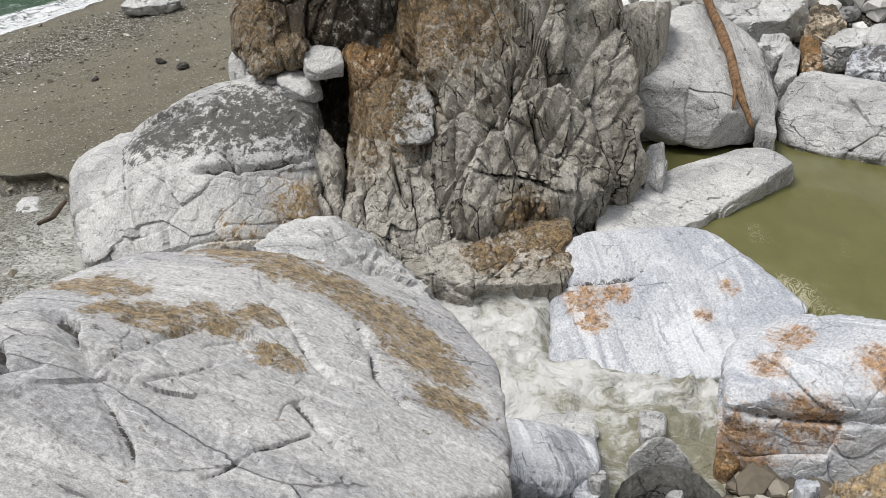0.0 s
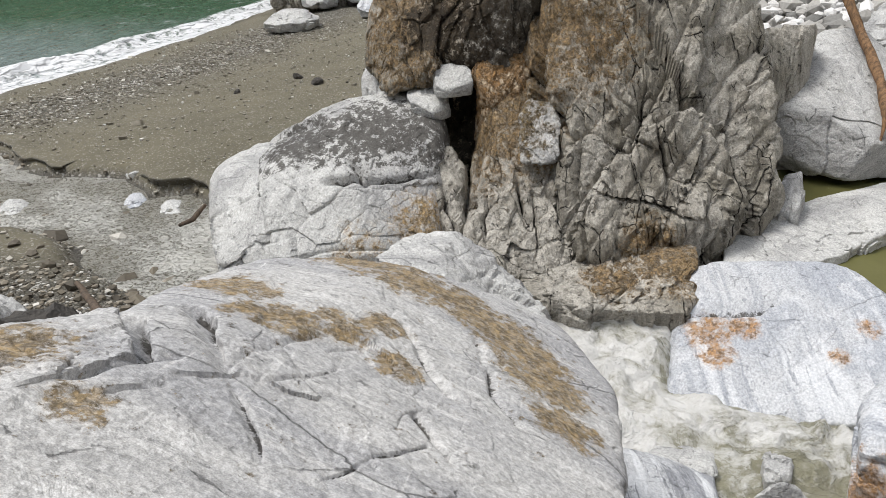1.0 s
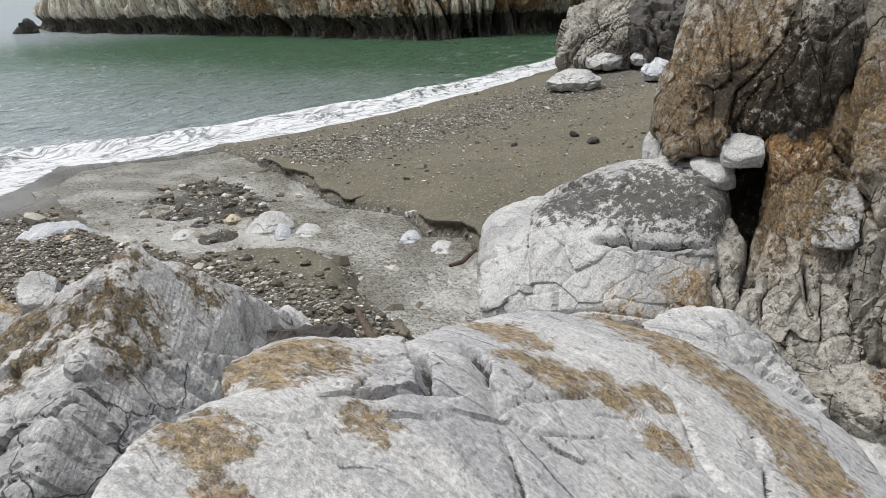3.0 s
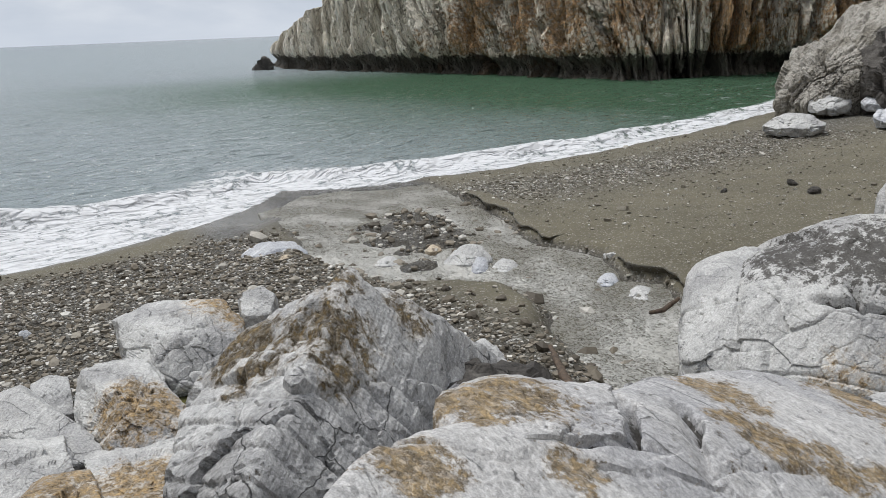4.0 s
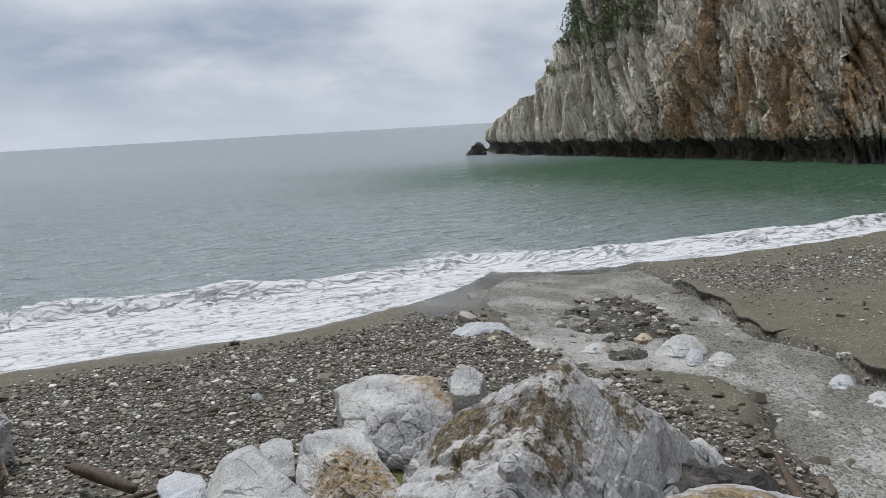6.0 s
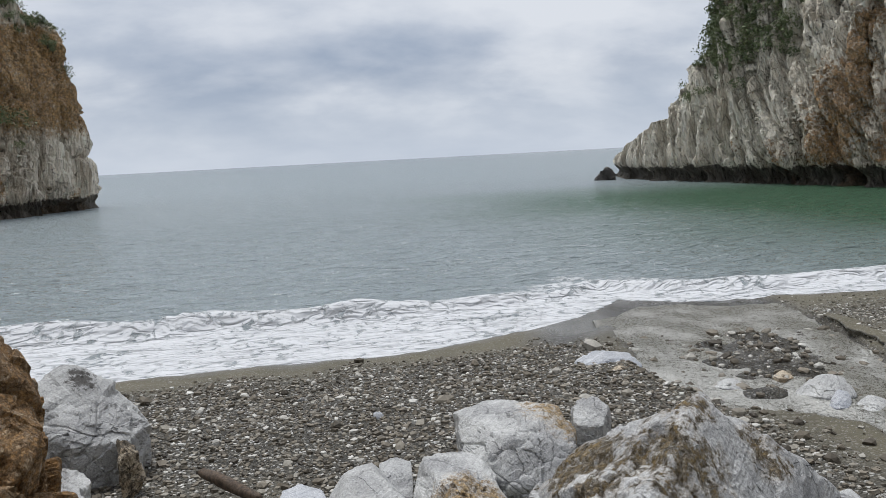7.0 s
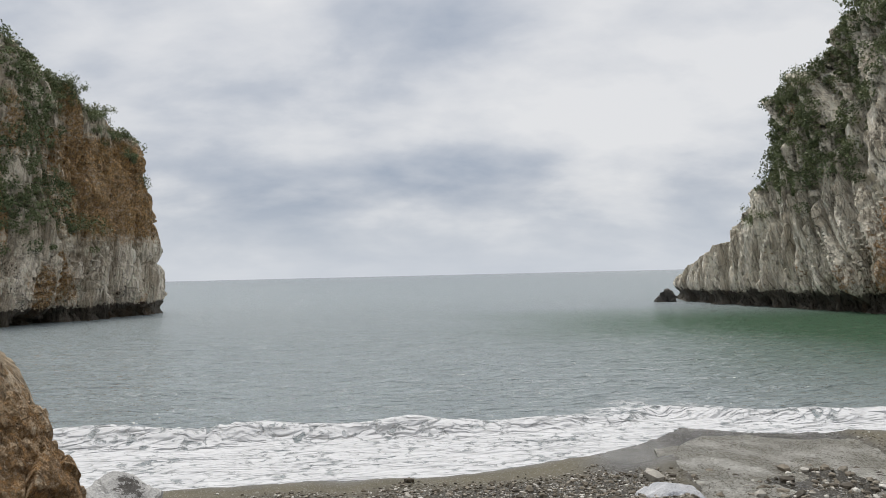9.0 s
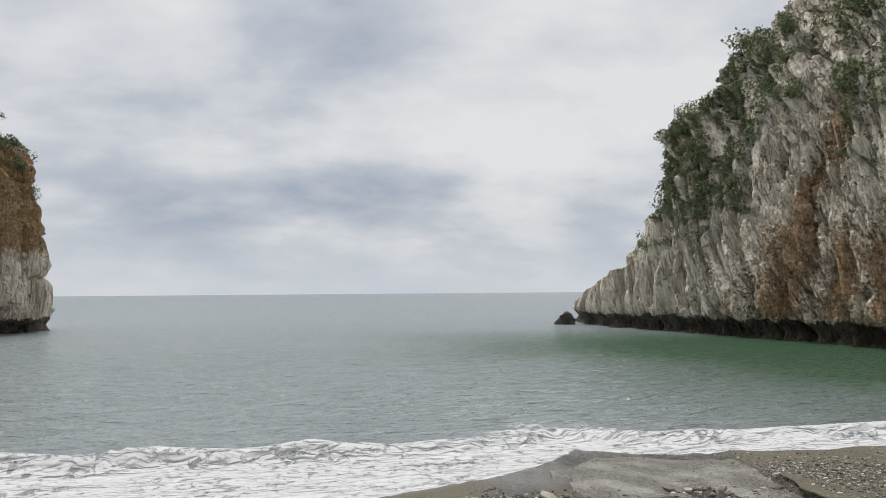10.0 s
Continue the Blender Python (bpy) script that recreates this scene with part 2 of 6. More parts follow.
    h = math2(add, link, "ADD", h, math2(add, link, "MULTIPLY", s, 0.35))
    for k, (sc, amount) in enumerate(((4.0, 0.55), (11.0, 0.25))):
        vo = add("ShaderNodeTexVoronoi", Scale=sc)
        link(warp, vo.inputs["Vector"])
        h = math2(add, link, "ADD", h, math2(add, link, "MULTIPLY", vo.outputs["Distance"], amount * chips * 2))
    h = math2(add, link, "SUBTRACT", h, math2(add, link, "MULTIPLY", joints, 0.9))
    bp = add("ShaderNodeBump", Strength=bump, Distance=0.06 / fine)
    link(h, bp.inputs["Height"])
    link(bp.outputs[0], b.inputs["Normal"])
    return m


OCHRE = (0.245, 0.175, 0.085)
MARBLE = rock_material("white_marble", (0.505, 0.505, 0.495), (0.36, 0.36, 0.36), (0.13, 0.13, 0.13), (0.34, 0.23, 0.10), blotch=0.3, vein=0.12, bump=0.7, lined=0.35, streak=0.3, chips=0.2, speck=0.3)
SLAB = rock_material("slab_marble", (0.475, 0.47, 0.465), (0.365, 0.365, 0.375), (0.17, 0.17, 0.17), OCHRE, stains=0.9, vein=0.3, chip_at=(0.7, 1.3, 1.0), tilt=(0, 0, 76), blotch=0.4, scratch=0.5, lined=0.15, lines_at=(0.7, 9.0, 2.0), bump=0.6, chips=0.2, hairs=1.3, streak=0.1, speck=0.3, patch=(0.8, 2.0, 1.0))
BLUE = rock_material("blue_grey_marble", (0.50, 0.51, 0.53), (0.36, 0.38, 0.42), (0.20, 0.21, 0.24), (0.30, 0.165, 0.065), stains=0.2, tilt=(38, 28, 20), blotch=0.15, lines_at=(1.2, 1.2, 26.0), lined=0.55, bump=0.5, chips=0.05, hairs=1.2, vein=0.2, streak=0.7, speck=0.3)
STRIPED = rock_material("striped_marble", (0.56, 0.57, 0.59), (0.34, 0.35, 0.38), (0.06, 0.065, 0.075), (0.27, 0.155, 0.07), stains=0.1, tilt=(62, 10, 12), blotch=0.1, lines_at=(1.0, 1.0, 24.0), lined=0.9, bump=0.6, chips=0.05, vein=0.1, streak=0.9, speck=0.3)
VEINED = rock_material("dark_veined_rock", (0.09, 0.09, 0.082), (0.035, 0.035, 0.032), (0.025, 0.025, 0.025), (0.20, 0.15, 0.06), stains=0.3, tilt=(30, 20, 60), blotch=0.7, lines_at=(2.0, 2.0, 16.0), lined=0.9, bump=0.9, chips=0.3, rough=0.45, speck=0.3)
GREY = rock_material("grey_limestone", (0.47, 0.47, 0.465), (0.33, 0.33, 0.33), (0.09, 0.09, 0.09), (0.17, 0.115, 0.04), stains=0.4, blotch=0.3, bump=0.9, lined=0.4, streak=0.35, chips=0.35, speck=0.35)
OUTCROP = rock_material("outcrop_limestone", (0.405, 0.385, 0.345), (0.25, 0.232, 0.195), (0.045, 0.04, 0.034), (0.30, 0.20, 0.095), stains=0.45, vein=0.8, joint=2.2, tilt=(0, 8, 0), bump=1.0, hairs=2.0, blotch=0.4, lined=0.55, lines_at=(11.0, 11.0, 1.2), chips=0.7, chip_at=(1.7, 1.7, 0.55), patch=(1.4, 1.4, 0.7), speck=0.3)
BROWN = rock_material("brown_limestone", (0.52, 0.45, 0.35), (0.29, 0.22, 0.14), (0.04, 0.028, 0.018), (0.30, 0.165, 0.06), stains=0.35, blotch=0.8, bump=1.0, chips=0.8, streak=0.3, speck=0.35)
DARK = rock_material("dark_rock", (0.13, 0.12, 0.11), (0.06, 0.055, 0.05), (0.03, 0.03, 0.03), (0.16, 0.10, 0.04), stains=0.2)
CLIFF = rock_material("cliff_limestone", (0.80, 0.75, 0.645), (0.55, 0.495, 0.40), (0.06, 0.052, 0.043), (0.44, 0.255, 0.105), stains=1.1, joint=2.0, blotch=0.5, tilt=(6, 10, 0), fine=0.22, bump=1.0, lines_at=(14.0, 14.0, 1.2), lined=0.6, chips=1.0, chip_at=(2.0, 2.0, 0.5), patch=(2.0, 2.0, 0.6), hairs=3.0)
CLIFF_W = rock_material("west_cliff_limestone", (0.80, 0.73, 0.62), (0.54, 0.47, 0.37), (0.07, 0.06, 0.05), (0.46, 0.27, 0.10), stains=0.5, blotch=0.5, tilt=(4, -6, 0), fine=0.22, bump=1.0, lines_at=(14.0, 14.0, 1.2), lined=0.5, chips=1.0, chip_at=(2.0, 2.0, 0.5), patch=(2.0, 2.0, 0.6), hairs=3.0)


def sand_material():
    m, nt, b, add, link = nodes("beach_sand_and_gravel")
    tc = add("ShaderNodeTexCoord")
    at = add("ShaderNodeAttribute")
    at.attribute_name = "gravel"
    wet = add("ShaderNodeAttribute")
    wet.attribute_name = "wet"
    n1 = add("ShaderNodeTexNoise", Scale=0.9, Detail=8.0, Roughness=0.65)
    n2 = add("ShaderNodeTexNoise", Scale=60.0, Detail=4.0, Roughness=0.7)
    v = add("ShaderNodeTexVoronoi", Scale=26.0, Randomness=1.0)
    ve = add("ShaderNodeTexVoronoi", Scale=26.0, Randomness=1.0)
    ve.feature = "DISTANCE_TO_EDGE"
    v2 = add("ShaderNodeTexVoronoi", Scale=62.0)
    for n in (n1, n2, v, ve, v2):
        link(tc.outputs["Object"], n.inputs["Vector"])
    sand = mix_rgb(add, link, ramp(add, link, n1.outputs["Fac"], (0.35, 0.65)), (0.104, 0.093, 0.058), (0.140, 0.125, 0.080))
    sand = mix_rgb(add, link, math2(add, link, "MULTIPLY", n2.outputs["Fac"], 0.5), sand, (0.10, 0.09, 0.07))
    hue = add("ShaderNodeSeparateColor")
    link(v.outputs["Color"], hue.inputs[0])
    stone = mix_rgb(add, link, hue.outputs[0], (0.05, 0.046, 0.038), (0.22, 0.205, 0.175))
    stone = mix_rgb(add, link, ramp(add, link, hue.outputs[1], (0.86, 0.9)), stone, (0.58, 0.57, 0.54))
    stone = mix_rgb(add, link, ramp(add, link, ve.outputs["Distance"], (0.10, 0.0)), stone, (0.022, 0.02, 0.016))
    speck = add("ShaderNodeSeparateColor")
    link(v2.outputs["Color"], speck.inputs[0])
    f = math2(add, link, "MULTIPLY", ramp(add, link, speck.outputs[0], (0.8, 0.9)), 0.7)
    sand = mix_rgb(add, link, f, sand, mix_rgb(add, link, speck.outputs[1], (0.06, 0.06, 0.06), (0.42, 0.40, 0.36)))
    col = mix_rgb(add, link, at.outputs["Fac"], sand, stone)
    col = mix_rgb(add, link, math2(add, link, "MULTIPLY", wet.outputs["Fac"], 0.55), col, (0.05, 0.045, 0.035))
    link(col, b.inputs["Base Color"])
    r = add("ShaderNodeMapRange")
    r.inputs["To Min"].default_value, r.inputs["To Max"].default_value = 0.9, 0.2
    link(wet.outputs["Fac"], r.inputs["Value"])
    link(r.outputs["Result"], b.inputs["Roughness"])
    h = math2(add, link, "MULTIPLY", ramp(add, link, ve.outputs["Distance"], (0.0, 0.25)), at.outputs["Fac"])
    h = math2(add, link, "ADD", h, math2(add, link, "MULTIPLY", n2.outputs["Fac"], 0.35))
    bp = add("ShaderNodeBump", Strength=0.8, Distance=0.03)
    link(h, bp.inputs["Height"])
    link(bp.outputs[0], b.inputs["Normal"])
    return m


SAND = sand_material()


def water_material(name, deep, foam_col, rough=0.12, bump=0.3, scale=1.0, distance=0.1, clear=0.0, spec=0.5, lacy=0.55, flow=(1.0, 1.6), water_reflect_tint=None, gloss=0.0, tear=(0.16, 0.72)):
    """Turbid water: its own colour under a clear coat of reflection, with foam where the mesh's mask and a lacy noise agree."""
    m, nt, b, add, link = nodes(name)
    tc = add("ShaderNodeTexCoord")
    at = add("ShaderNodeAttribute")
    at.attribute_name = "foam"
    mp = add("ShaderNodeMapping")
    mp.inputs["Scale"].default_value = (flow[0] * scale, flow[1] * scale, scale)
    link(tc.outputs["Object"], mp.inputs["Vector"])
    fine = 1.6 if gloss else 5.0
    w1 = add("ShaderNodeTexNoise", Scale=1.1, Detail=fine, Roughness=0.5, Distortion=0.4)
    w2 = add("ShaderNodeTexNoise", Scale=4.0 if gloss else 5.5, Detail=fine, Roughness=0.6, Distortion=0.6)
    lace = add("ShaderNodeTexNoise", Scale=4.2, Detail=8.0, Roughness=0.62, Distortion=0.7 if gloss else 1.6)
    for n in (w1, w2):
        link(mp.outputs[0], n.inputs["Vector"])
    link(tc.outputs["Object"] if gloss else mp.outputs[0], lace.inputs["Vector"])
    r = ramp(add, link, math2(add, link, "ABSOLUTE", math2(add, link, "SUBTRACT", lace.outputs["Fac"], 0.5), 0.0), (0.10, 0.0))
    s = math2(add, link, "MULTIPLY_ADD", r, lacy)
    link(at.outputs["Fac"], nt.nodes[-1].inputs[2])
    span = (0.30 + 0.2 * lacy, 0.5 + lacy)
    if tear:
        # spent foam lies in torn patches rather than in threads
        torn = math2(add, link, "ADD", math2(add, link, "MULTIPLY", math2(add, link, "SUBTRACT", lace.outputs["Fac"], 0.5), 2.2), at.outputs["Fac"])
        s = math2(add, link, "ADD", math2(add, link, "MULTIPLY", r, 0.12), torn)
        span = tear
    f = math2(add, link, "MULTIPLY", ramp(add, link, s, span), ramp(add, link, at.outputs["Fac"], (0.02, 0.3)))
    deepc = mix_rgb(add, link, w1.outputs["Fac"], tuple(0.8 * v for v in deep), tuple(1.2 * v for v in deep))
    if water_reflect_tint:
        # green of the water itself, with the cliff's reflection painted into it
        gr = add("ShaderNodeAttribute")
        gr.attribute_name = "green"
        deepc = mix_rgb(add, link, gr.outputs["Fac"], deepc, water_reflect_tint)
    link(mix_rgb(add, link, f, deepc, foam_col), b.inputs["Base Color"])
    rr = add("ShaderNodeMapRange")
    rr.inputs["To Min"].default_value, rr.inputs["To Max"].default_value = rough, 0.7
    link(f, rr.inputs["Value"])
    link(rr.outputs["Result"], b.inputs["Roughness"])
    b.inputs["IOR"].default_value = 1.33
    h = math2(add, link, "ADD", math2(add, link, "MULTIPLY", w2.outputs["Fac"], 0.55), w1.outputs["Fac"])
    h = math2(add, link, "ADD", h, math2(add, link, "MULTIPLY", f, 0.06 if gloss else 0.3))
    bp = add("ShaderNodeBump", Strength=bump, Distance=distance)
    link(h, bp.inputs["Height"])
    link(bp.outputs[0], b.inputs["Normal"])
    if gloss:
        # the chop dies down in the open water off the cove
        open_sea = add("ShaderNodeAttribute")
        open_sea.attribute_name = "offing"
        link(math2(add, link, "SUBTRACT", bump, math2(add, link, "MULTIPLY", open_sea.outputs["Fac"], 0.4 * bump)), bp.inputs["Strength"])
    b.inputs["Specular IOR Level"].default_value = spec
    if gloss:
        # a rippled sheet never mirrors fully at a low angle
        b.inputs["Specular IOR Level"].default_value = 0.0
        fr = add("ShaderNodeFresnel", IOR=1.33)
        link(bp.outputs[0], fr.inputs["Normal"])
        gl = add("ShaderNodeBsdfGlossy", Roughness=rough)
        link(bp.outputs[0], gl.inputs["Normal"])
        mg = add("ShaderNodeMixShader")
        link(math2(add, link, "MULTIPLY", math2(add, link, "MINIMUM", fr.outputs[0], gloss), math2(add, link, "SUBTRACT", 1.0, f)), mg.inputs["Fac"])
        link(b.outputs[0], mg.inputs[1])
        link(gl.outputs[0], mg.inputs[2])
        link(mg.outputs[0], nt.nodes["Material Output"].inputs["Surface"])
    if clear:
        tr = add("ShaderNodeBsdfTransparent")
        mx = add("ShaderNodeMixShader")
        keep = math2(add, link, "MULTIPLY", math2(add, link, "SUBTRACT", 1.0, f), clear)
        link(keep, mx.inputs["Fac"])
        link(b.outputs[0], mx.inputs[1])
        link(tr.outputs[0], mx.inputs[2])
        link(mx.outputs[0], nt.nodes["Material Output"].inputs["Surface"])
    return m


SEA = water_material("sea_water", (0.26, 0.30, 0.312), (0.66, 0.67, 0.69), rough=0.05, bump=1.0, scale=1.0, distance=0.45, spec=0.45, flow=(0.55, 1.5), lacy=0.62, water_reflect_tint=(0.06, 0.115, 0.07), gloss=0.8)
STREAM = water_material("silty_stream_water", (0.40, 0.378, 0.305), (0.66, 0.65, 0.61), rough=0.12, bump=1.0, scale=3.8, distance=0.14, clear=0.3, tear=(0.20, 0.90), lacy=0.5, flow=(1.5, 0.9))
POOL = water_material("olive_pool_water", (0.118, 0.115, 0.045), (0.34, 0.32, 0.22), rough=0.16, bump=0.15, scale=2.5, distance=0.03, spec=0.4, lacy=0.3, tear=())


def white_water_material():
    """Milky, aerated water: streaks of foam drawn out along the fall, over a grey-green murk."""
    m, nt, b, add, link = nodes("white_water")
    tc = add("ShaderNodeTexCoord")
    at = add("ShaderNodeAttribute")
    at.attribute_name = "foam"
    mp = add("ShaderNodeMapping")
    mp.inputs["Scale"].default_value = (1.5, 1.0, 1.2)
    mp.inputs["Rotation"].default_value = (0, 0, radians(30))
    link(tc.outputs["Object"], mp.inputs["Vector"])
    n = add("ShaderNodeTexNoise", Scale=4.5, Detail=9.0, Roughness=0.62, Distortion=1.3)
    n2 = add("ShaderNodeTexNoise", Scale=26.0, Detail=5.0, Roughness=0.65, Distortion=0.8)
    for k in (n, n2):
        link(mp.outputs[0], k.inputs["Vector"])
    mixed = math2(add, link, "ADD", math2(add, link, "MULTIPLY", math2(add, link, "SUBTRACT", n.outputs["Fac"], 0.5), 2.2), math2(add, link, "MULTIPLY", math2(add, link, "SUBTRACT", n2.outputs["Fac"], 0.5), 0.9))
    f = ramp(add, link, math2(add, link, "ADD", at.outputs["Fac"], mixed), (0.05, 0.95))
    link(mix_rgb(add, link, f, (0.25, 0.24, 0.17), (0.66, 0.655, 0.64)), b.inputs["Base Color"])
    r = add("ShaderNodeMapRange")
    r.inputs["To Min"].default_value, r.inputs["To Max"].default_value = 0.10, 0.6
    link(f, r.inputs["Value"])
    link(r.outputs["Result"], b.inputs["Roughness"])
    bp = add("ShaderNodeBump", Strength=0.9, Distance=0.07)
    link(math2(add, link, "ADD", n.outputs["Fac"], math2(add, link, "MULTIPLY", n2.outputs["Fac"], 0.35)), bp.inputs["Height"])
    link(bp.outputs[0], b.inputs["Normal"])
    return m


WHITEWATER = white_water_material()


def leaf_material(name, a, c):
    m, nt, b, add, link = nodes(name)
    g = add("ShaderNodeNewGeometry")
    at = add("ShaderNodeAttribute")
    at.attribute_name = "tone"
    f = math2(add, link, "ADD", math2(add, link, "MULTIPLY", g.outputs["Random Per Island"], 0.4), math2(add, link, "MULTIPLY", at.outputs["Fac"], 0.6))
    link(mix_rgb(add, link, f, a, c), b.inputs["Base Color"])
    b.inputs["Roughness"].default_value = 0.65
    return m


LEAF = leaf_material("shrub_leaves", (0.075, 0.105, 0.045), (0.25, 0.275, 0.135))


def pebble_material(name, tones):
    m, nt, b, add, link = nodes(name)
    g = add("ShaderNodeNewGeometry")
    tc = add("ShaderNodeTexCoord")
    n = add("ShaderNodeTexNoise", Scale=30.0, Detail=4.0)
    link(tc.outputs["Object"], n.inputs["Vector"])
    rp = add("ShaderNodeValToRGB")
    els = rp.color_ramp.elements
    els[0].color, els[0].position = (*tones[0], 1), 0.0
    els[1].color, els[1].position = (*tones[5], 1), 1.0
    for p, c in zip((0.35, 0.6, 0.8, 0.92), tones[1:5]):
        els.new(p).color = (*c, 1)
    link(g.outputs["Random Per Island"], rp.inputs["Fac"])
    link(mix_rgb(add, link, 0.35, rp.outputs["Color"], n.outputs["Fac"], "OVERLAY"), b.inputs["Base Color"])
    b.inputs["Roughness"].default_value = 0.75
    return m


PEBBLE = pebble_material("pebbles", ((0.055, 0.046, 0.034), (0.135, 0.115, 0.085), (0.215, 0.187, 0.145), (0.29, 0.268, 0.224), (0.46, 0.44, 0.40), (0.66, 0.645, 0.60)))
PALE = pebble_material("pale_pebbles", ((0.12, 0.105, 0.08), (0.22, 0.20, 0.16), (0.30, 0.28, 0.23), (0.38, 0.36, 0.31), (0.50, 0.48, 0.44), (0.66, 0.65, 0.62)))
SCREE = pebble_material("scree_stones", ((0.12, 0.12, 0.115), (0.30, 0.29, 0.27), (0.42, 0.41, 0.39), (0.52, 0.51, 0.50), (0.62, 0.61, 0.60), (0.72, 0.72, 0.71)))


def wood_material(name, a, c):
    m, nt, b, add, link = nodes(name)
    tc = add("ShaderNodeTexCoord")
    mp = add("ShaderNodeMapping")
    mp.inputs["Scale"].default_value = (30, 30, 3)
    link(tc.outputs["Object"], mp.inputs["Vector"])
    n = add("ShaderNodeTexNoise", Scale=1.0, Detail=6.0, Roughness=0.7)
    link(mp.outputs[0], n.inputs["Vector"])
    link(mix_rgb(add, link, ramp(add, link, n.outputs["Fac"], (0.3, 0.7)), a, c), b.inputs["Base Color"])
    b.inputs["Roughness"].default_value = 0.8
    bp = add("ShaderNodeBump", Strength=0.8, Distance=0.01)
    link(n.outputs["Fac"], bp.inputs["Height"])
    link(bp.outputs[0], b.inputs["Normal"])
    return m


LOGWOOD = wood_material("weathered_orange_wood", (0.07, 0.04, 0.02), (0.27, 0.15, 0.07))
SOIL = wood_material("wet_sandy_soil", (0.03, 0.025, 0.018), (0.09, 0.075, 0.05))
DRIFT = wood_material("dark_driftwood", (0.035, 0.025, 0.018), (0.13, 0.09, 0.06))


# ---- mesh helpers ----
def mesh_object(name, verts, faces, mat, origin=(0, 0, 0), parent=None, attrs=None, flat=False, sharp=0):
    me = bpy.data.meshes.new(name)
    verts = np.asarray(verts, float) - np.asarray(origin, float)
    faces = np.asarray(faces, np.int32)
    k = faces.shape[1]
    me.vertices.add(len(verts))
    me.vertices.foreach_set("co", verts.astype(np.float32).ravel())
    me.loops.add(faces.size)
    me.loops.foreach_set("vertex_index", faces.ravel())
    me.polygons.add(len(faces))
    me.polygons.foreach_set("loop_start", np.arange(len(faces), dtype=np.int32) * k)
    me.polygons.foreach_set("loop_total", np.full(len(faces), k, np.int32))
    me.polygons.foreach_set("use_smooth", np.full(len(faces), not flat, dtype=bool))
    for key, v in (attrs or {}).items():
        a = me.attributes.new(key, "FLOAT", "POINT")
        a.data.foreach_set("value", np.asarray(v, np.float32))
    me.update(calc_edges=True)
    me.validate()
    me.materials.append(mat)
    if sharp:
        me.set_sharp_from_angle(angle=radians(sharp))
    ob = new(name, me)
    ob.location = origin
    if parent is not None:
        ob.parent = parent
    return ob


def grid_faces(nu, nv):
    i = np.arange(nu * nv).reshape(nu, nv)
    return np.stack([i[:-1, :-1], i[1:, :-1], i[1:, 1:], i[:-1, 1:]], -1).reshape(-1, 4)


def lines(*stops):
    """Grid lines: (start, step), ..., (end,), with the step of each stretch."""
    out = []
    for (a, step), nxt in zip(stops[:-1], stops[1:]):
        out.append(np.linspace(a, nxt[0], max(2, int(round((nxt[0] - a) / step)) + 1))[:-1])
    return np.concatenate(out + [np.array([stops[-1][0]])])


# ---- the plan of the cove: shore, stream, banks ----
SHORE = np.array([(-90, 14.5), (-30, 14.0), (-4, 13.3), (1.6, 13.45), (3.9, 14.4), (5.6, 15.6), (6.4, 16.6), (8, 15.7), (11.4, 15.2), (15, 15.4), (20, 16.1), (26, 17.6), (34, 20), (60, 24)])
BANK_L = np.array([(0.8, 3.6), (2, 3.5), (3, 3.7), (4.5, 4.5), (5.6, 4.9), (6.1, 5.3), (6.8, 5.4), (7.4, 5.0), (7.9, 4.55), (9, 4.5), (10.2, 4.4), (12.5, 5.0), (15, 5.7), (17, 5.9)])
BANK_R = np.array([(0.8, 5.5), (1.5, 5.4), (3, 5.4), (4.4, 5.6), (5.4, 6.55), (6.0, 6.9), (6.5, 6.75), (7.4, 7.3), (8.4, 7.1), (9.2, 7.3), (10.1, 7.8), (12.0, 8.3), (13.0, 8.6), (17, 9.5)])


def shore_y(x):
    return np.interp(x, SHORE[:, 0], SHORE[:, 1])


def water_z(y):
    return np.interp(y, (0.8, 2.5, 4.6, 7, 10, 14, 16.5), (0.56, 0.50, 0.42, 0.36, 0.27, 0.13, 0.03))


